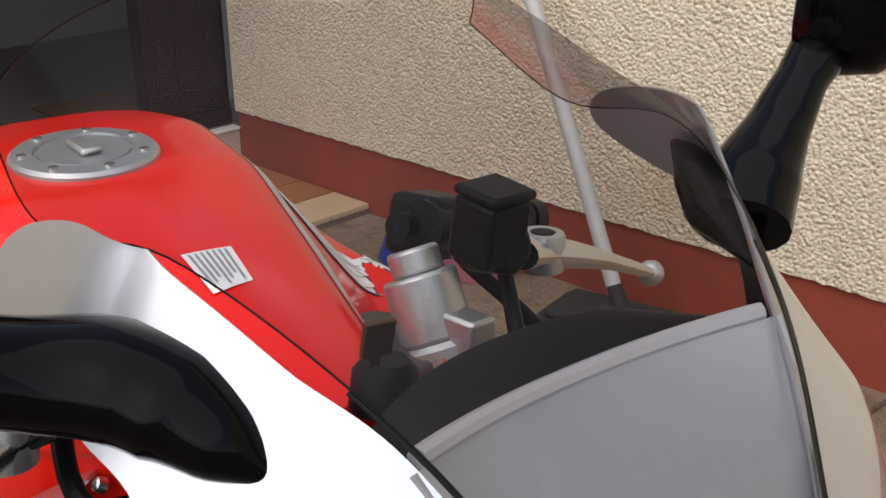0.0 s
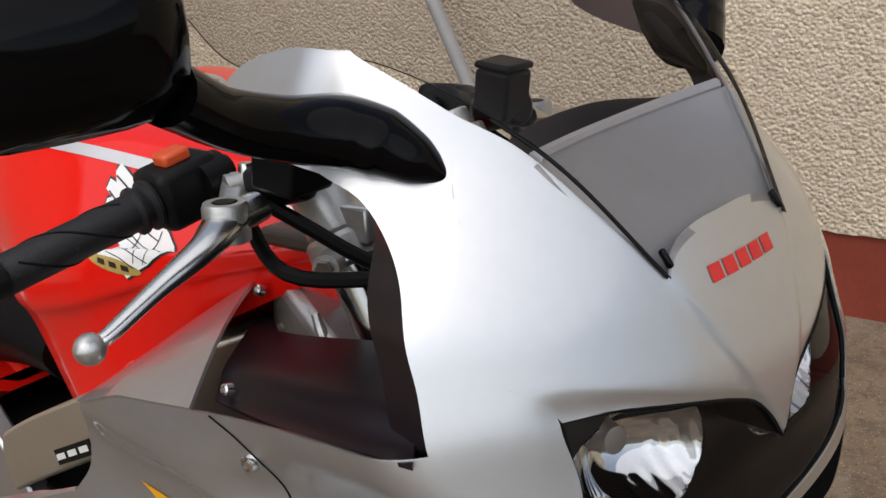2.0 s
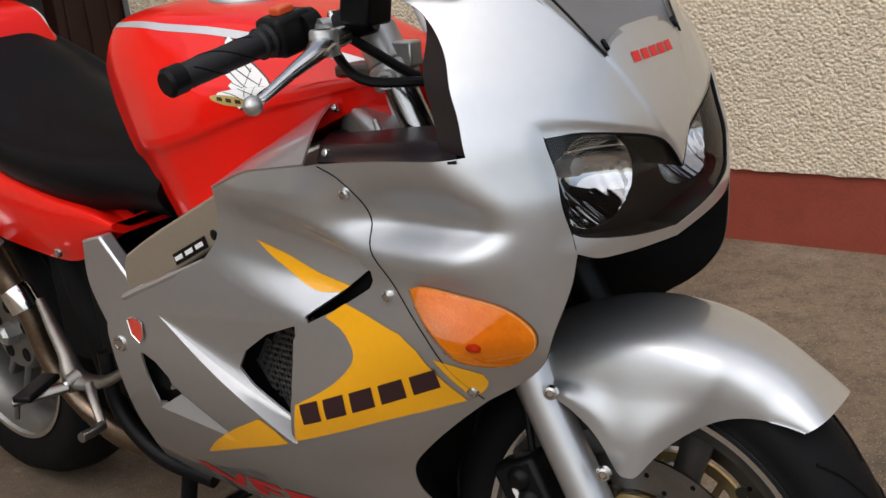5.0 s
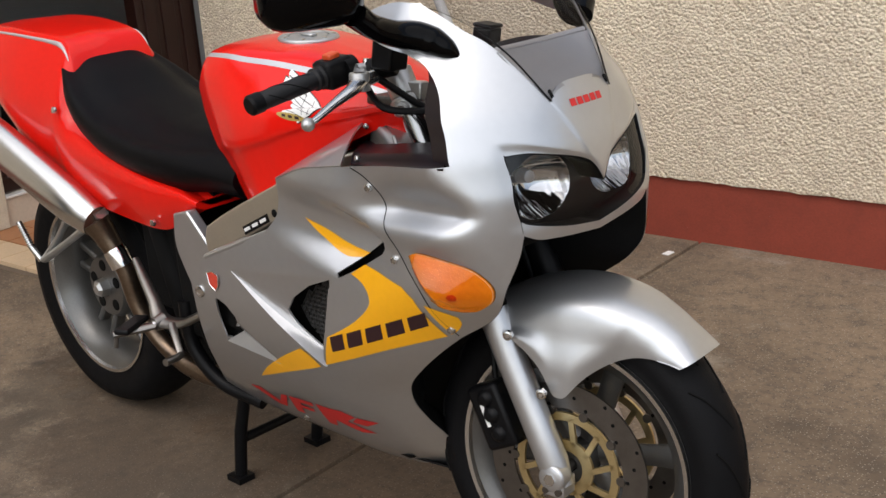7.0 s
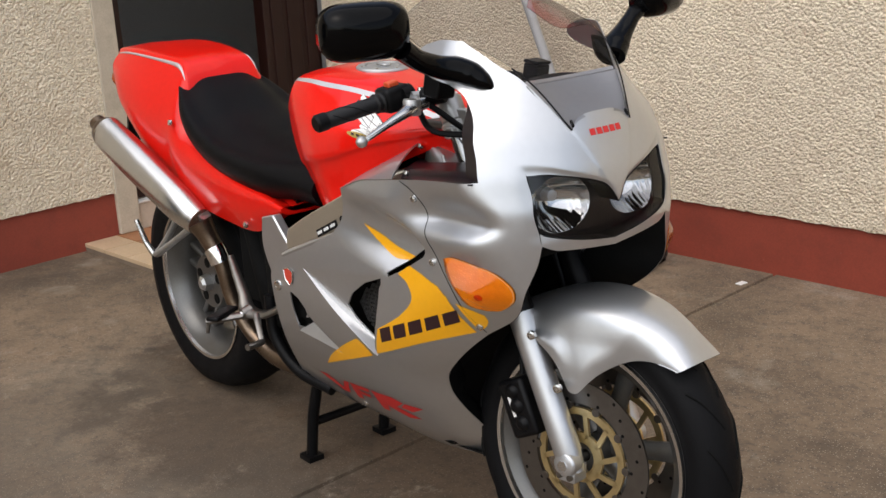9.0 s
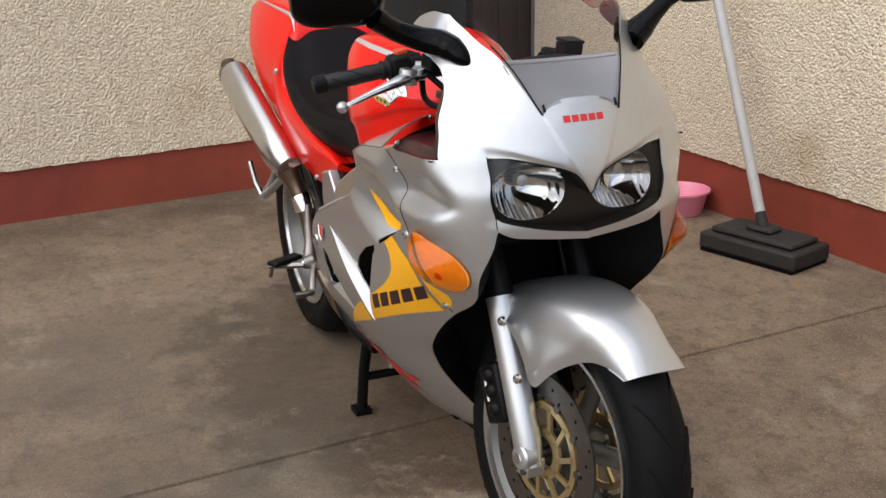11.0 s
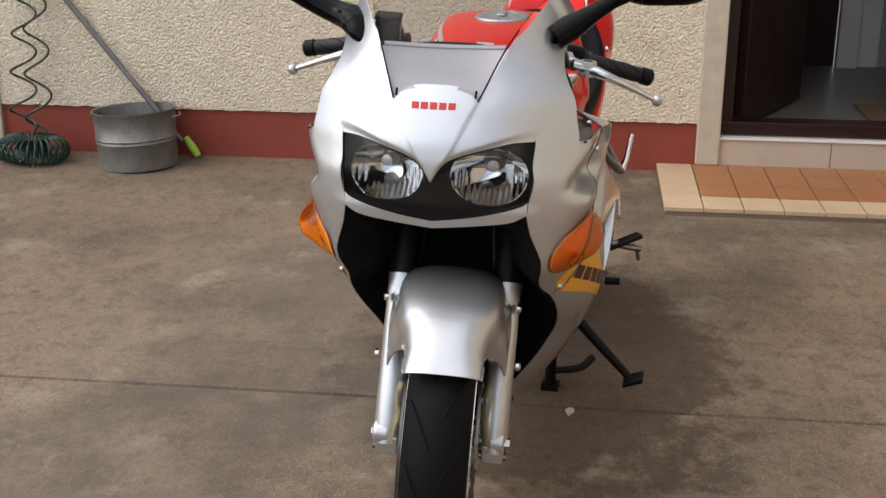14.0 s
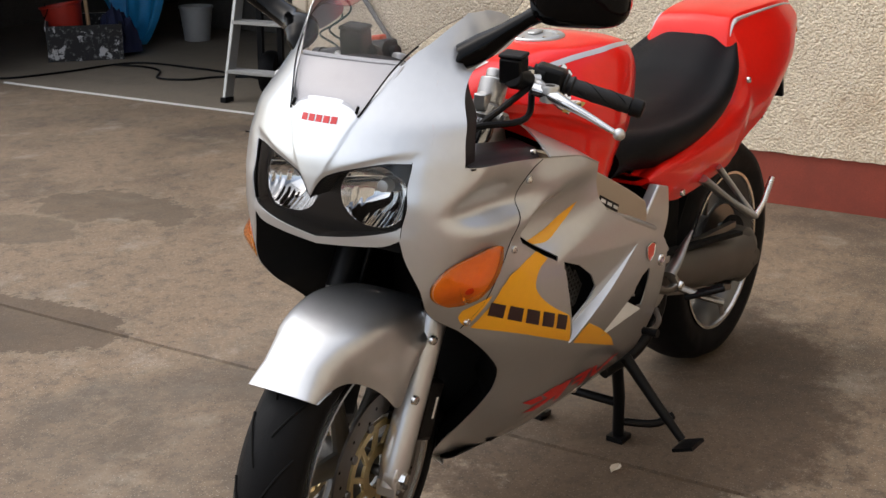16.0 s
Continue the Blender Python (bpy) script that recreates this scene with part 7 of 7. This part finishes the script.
part("sheet", grid(rows), material("blue_tarp", (0.015, 0.22, 0.46), 0.45, 0, 0.3, 10, 0.4, 40), tarp, solid=0.002)
pail = thing("pail", "white plastic pail on the garage floor", "pail")
in_house(pail, -4.70, -5.27, 0.005, 0)
part("body", turned([(0.002, 0.003), (0.092, 0.0), (0.097, 0.004), (0.122, 0.24), (0.131, 0.245), (0.131, 0.26), (0.118, 0.26), (0.09, 0.012), (0.002, 0.010)], 36, "z"), material("grey_white_plastic", (0.36, 0.355, 0.34), 0.5, 0, 0.08, 20), pail)
cable = thing("power_cable", "black power cable lying across the garage floor", "cable")
in_house(cable, 0, 0)
part("lead", tube([(-2.70, -5.30, 0.010), (-2.80, -5.12, 0.012), (-3.15, -5.00, 0.012), (-3.49, -4.95, 0.012), (-3.66, -4.80, 0.012), (-3.66, -4.4, 0.012), (-3.64, -4.15, 0.012), (-3.5, -3.5, 0.012)], 0.007, 8, 60), BLACK, cable)
part("loop", tube([(-3.49, -4.93, 0.014), (-3.53, -4.70, 0.013), (-3.46, -4.50, 0.012), (-3.25, -4.32, 0.012), (-3.30, -4.12, 0.012), (-3.47, -4.02, 0.012), (-3.6, -3.8, 0.012)], 0.007, 8, 40), BLACK, cable)
stuffs = thing("shelf_boards", "dark boards and boxes stacked at the back of the garage", "boards")
in_house(stuffs, -5.6, -5.0, 0.005, 0)
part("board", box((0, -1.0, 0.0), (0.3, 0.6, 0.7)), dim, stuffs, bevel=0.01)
chip = thing("paper_scrap", "small white paper scrap on the concrete", "scrap")
chip.location = (-0.165, 1.655, 0.0)
part("scrap", box((-0.012, -0.018, 0.0005), (0.012, 0.018, 0.003)), WHITE, chip)
leafy = thing("dry_leaf", "pale dry leaf on the concrete beside the stand", "leaf")
leafy.location = (0.050, 0.168, 0.0)
part("leaf", grid([[(0.02 * (i - 2) / 2, 0.012 * j * (1 - ((i - 2) / 2.2) ** 2), 0.002 + 0.006 * abs(j)) for j in (-1, 0, 1)] for i in range(5)]), material("dry_leaf", (0.52, 0.45, 0.36), 0.8, 0, 0.1, 30), leafy, solid=0.001)
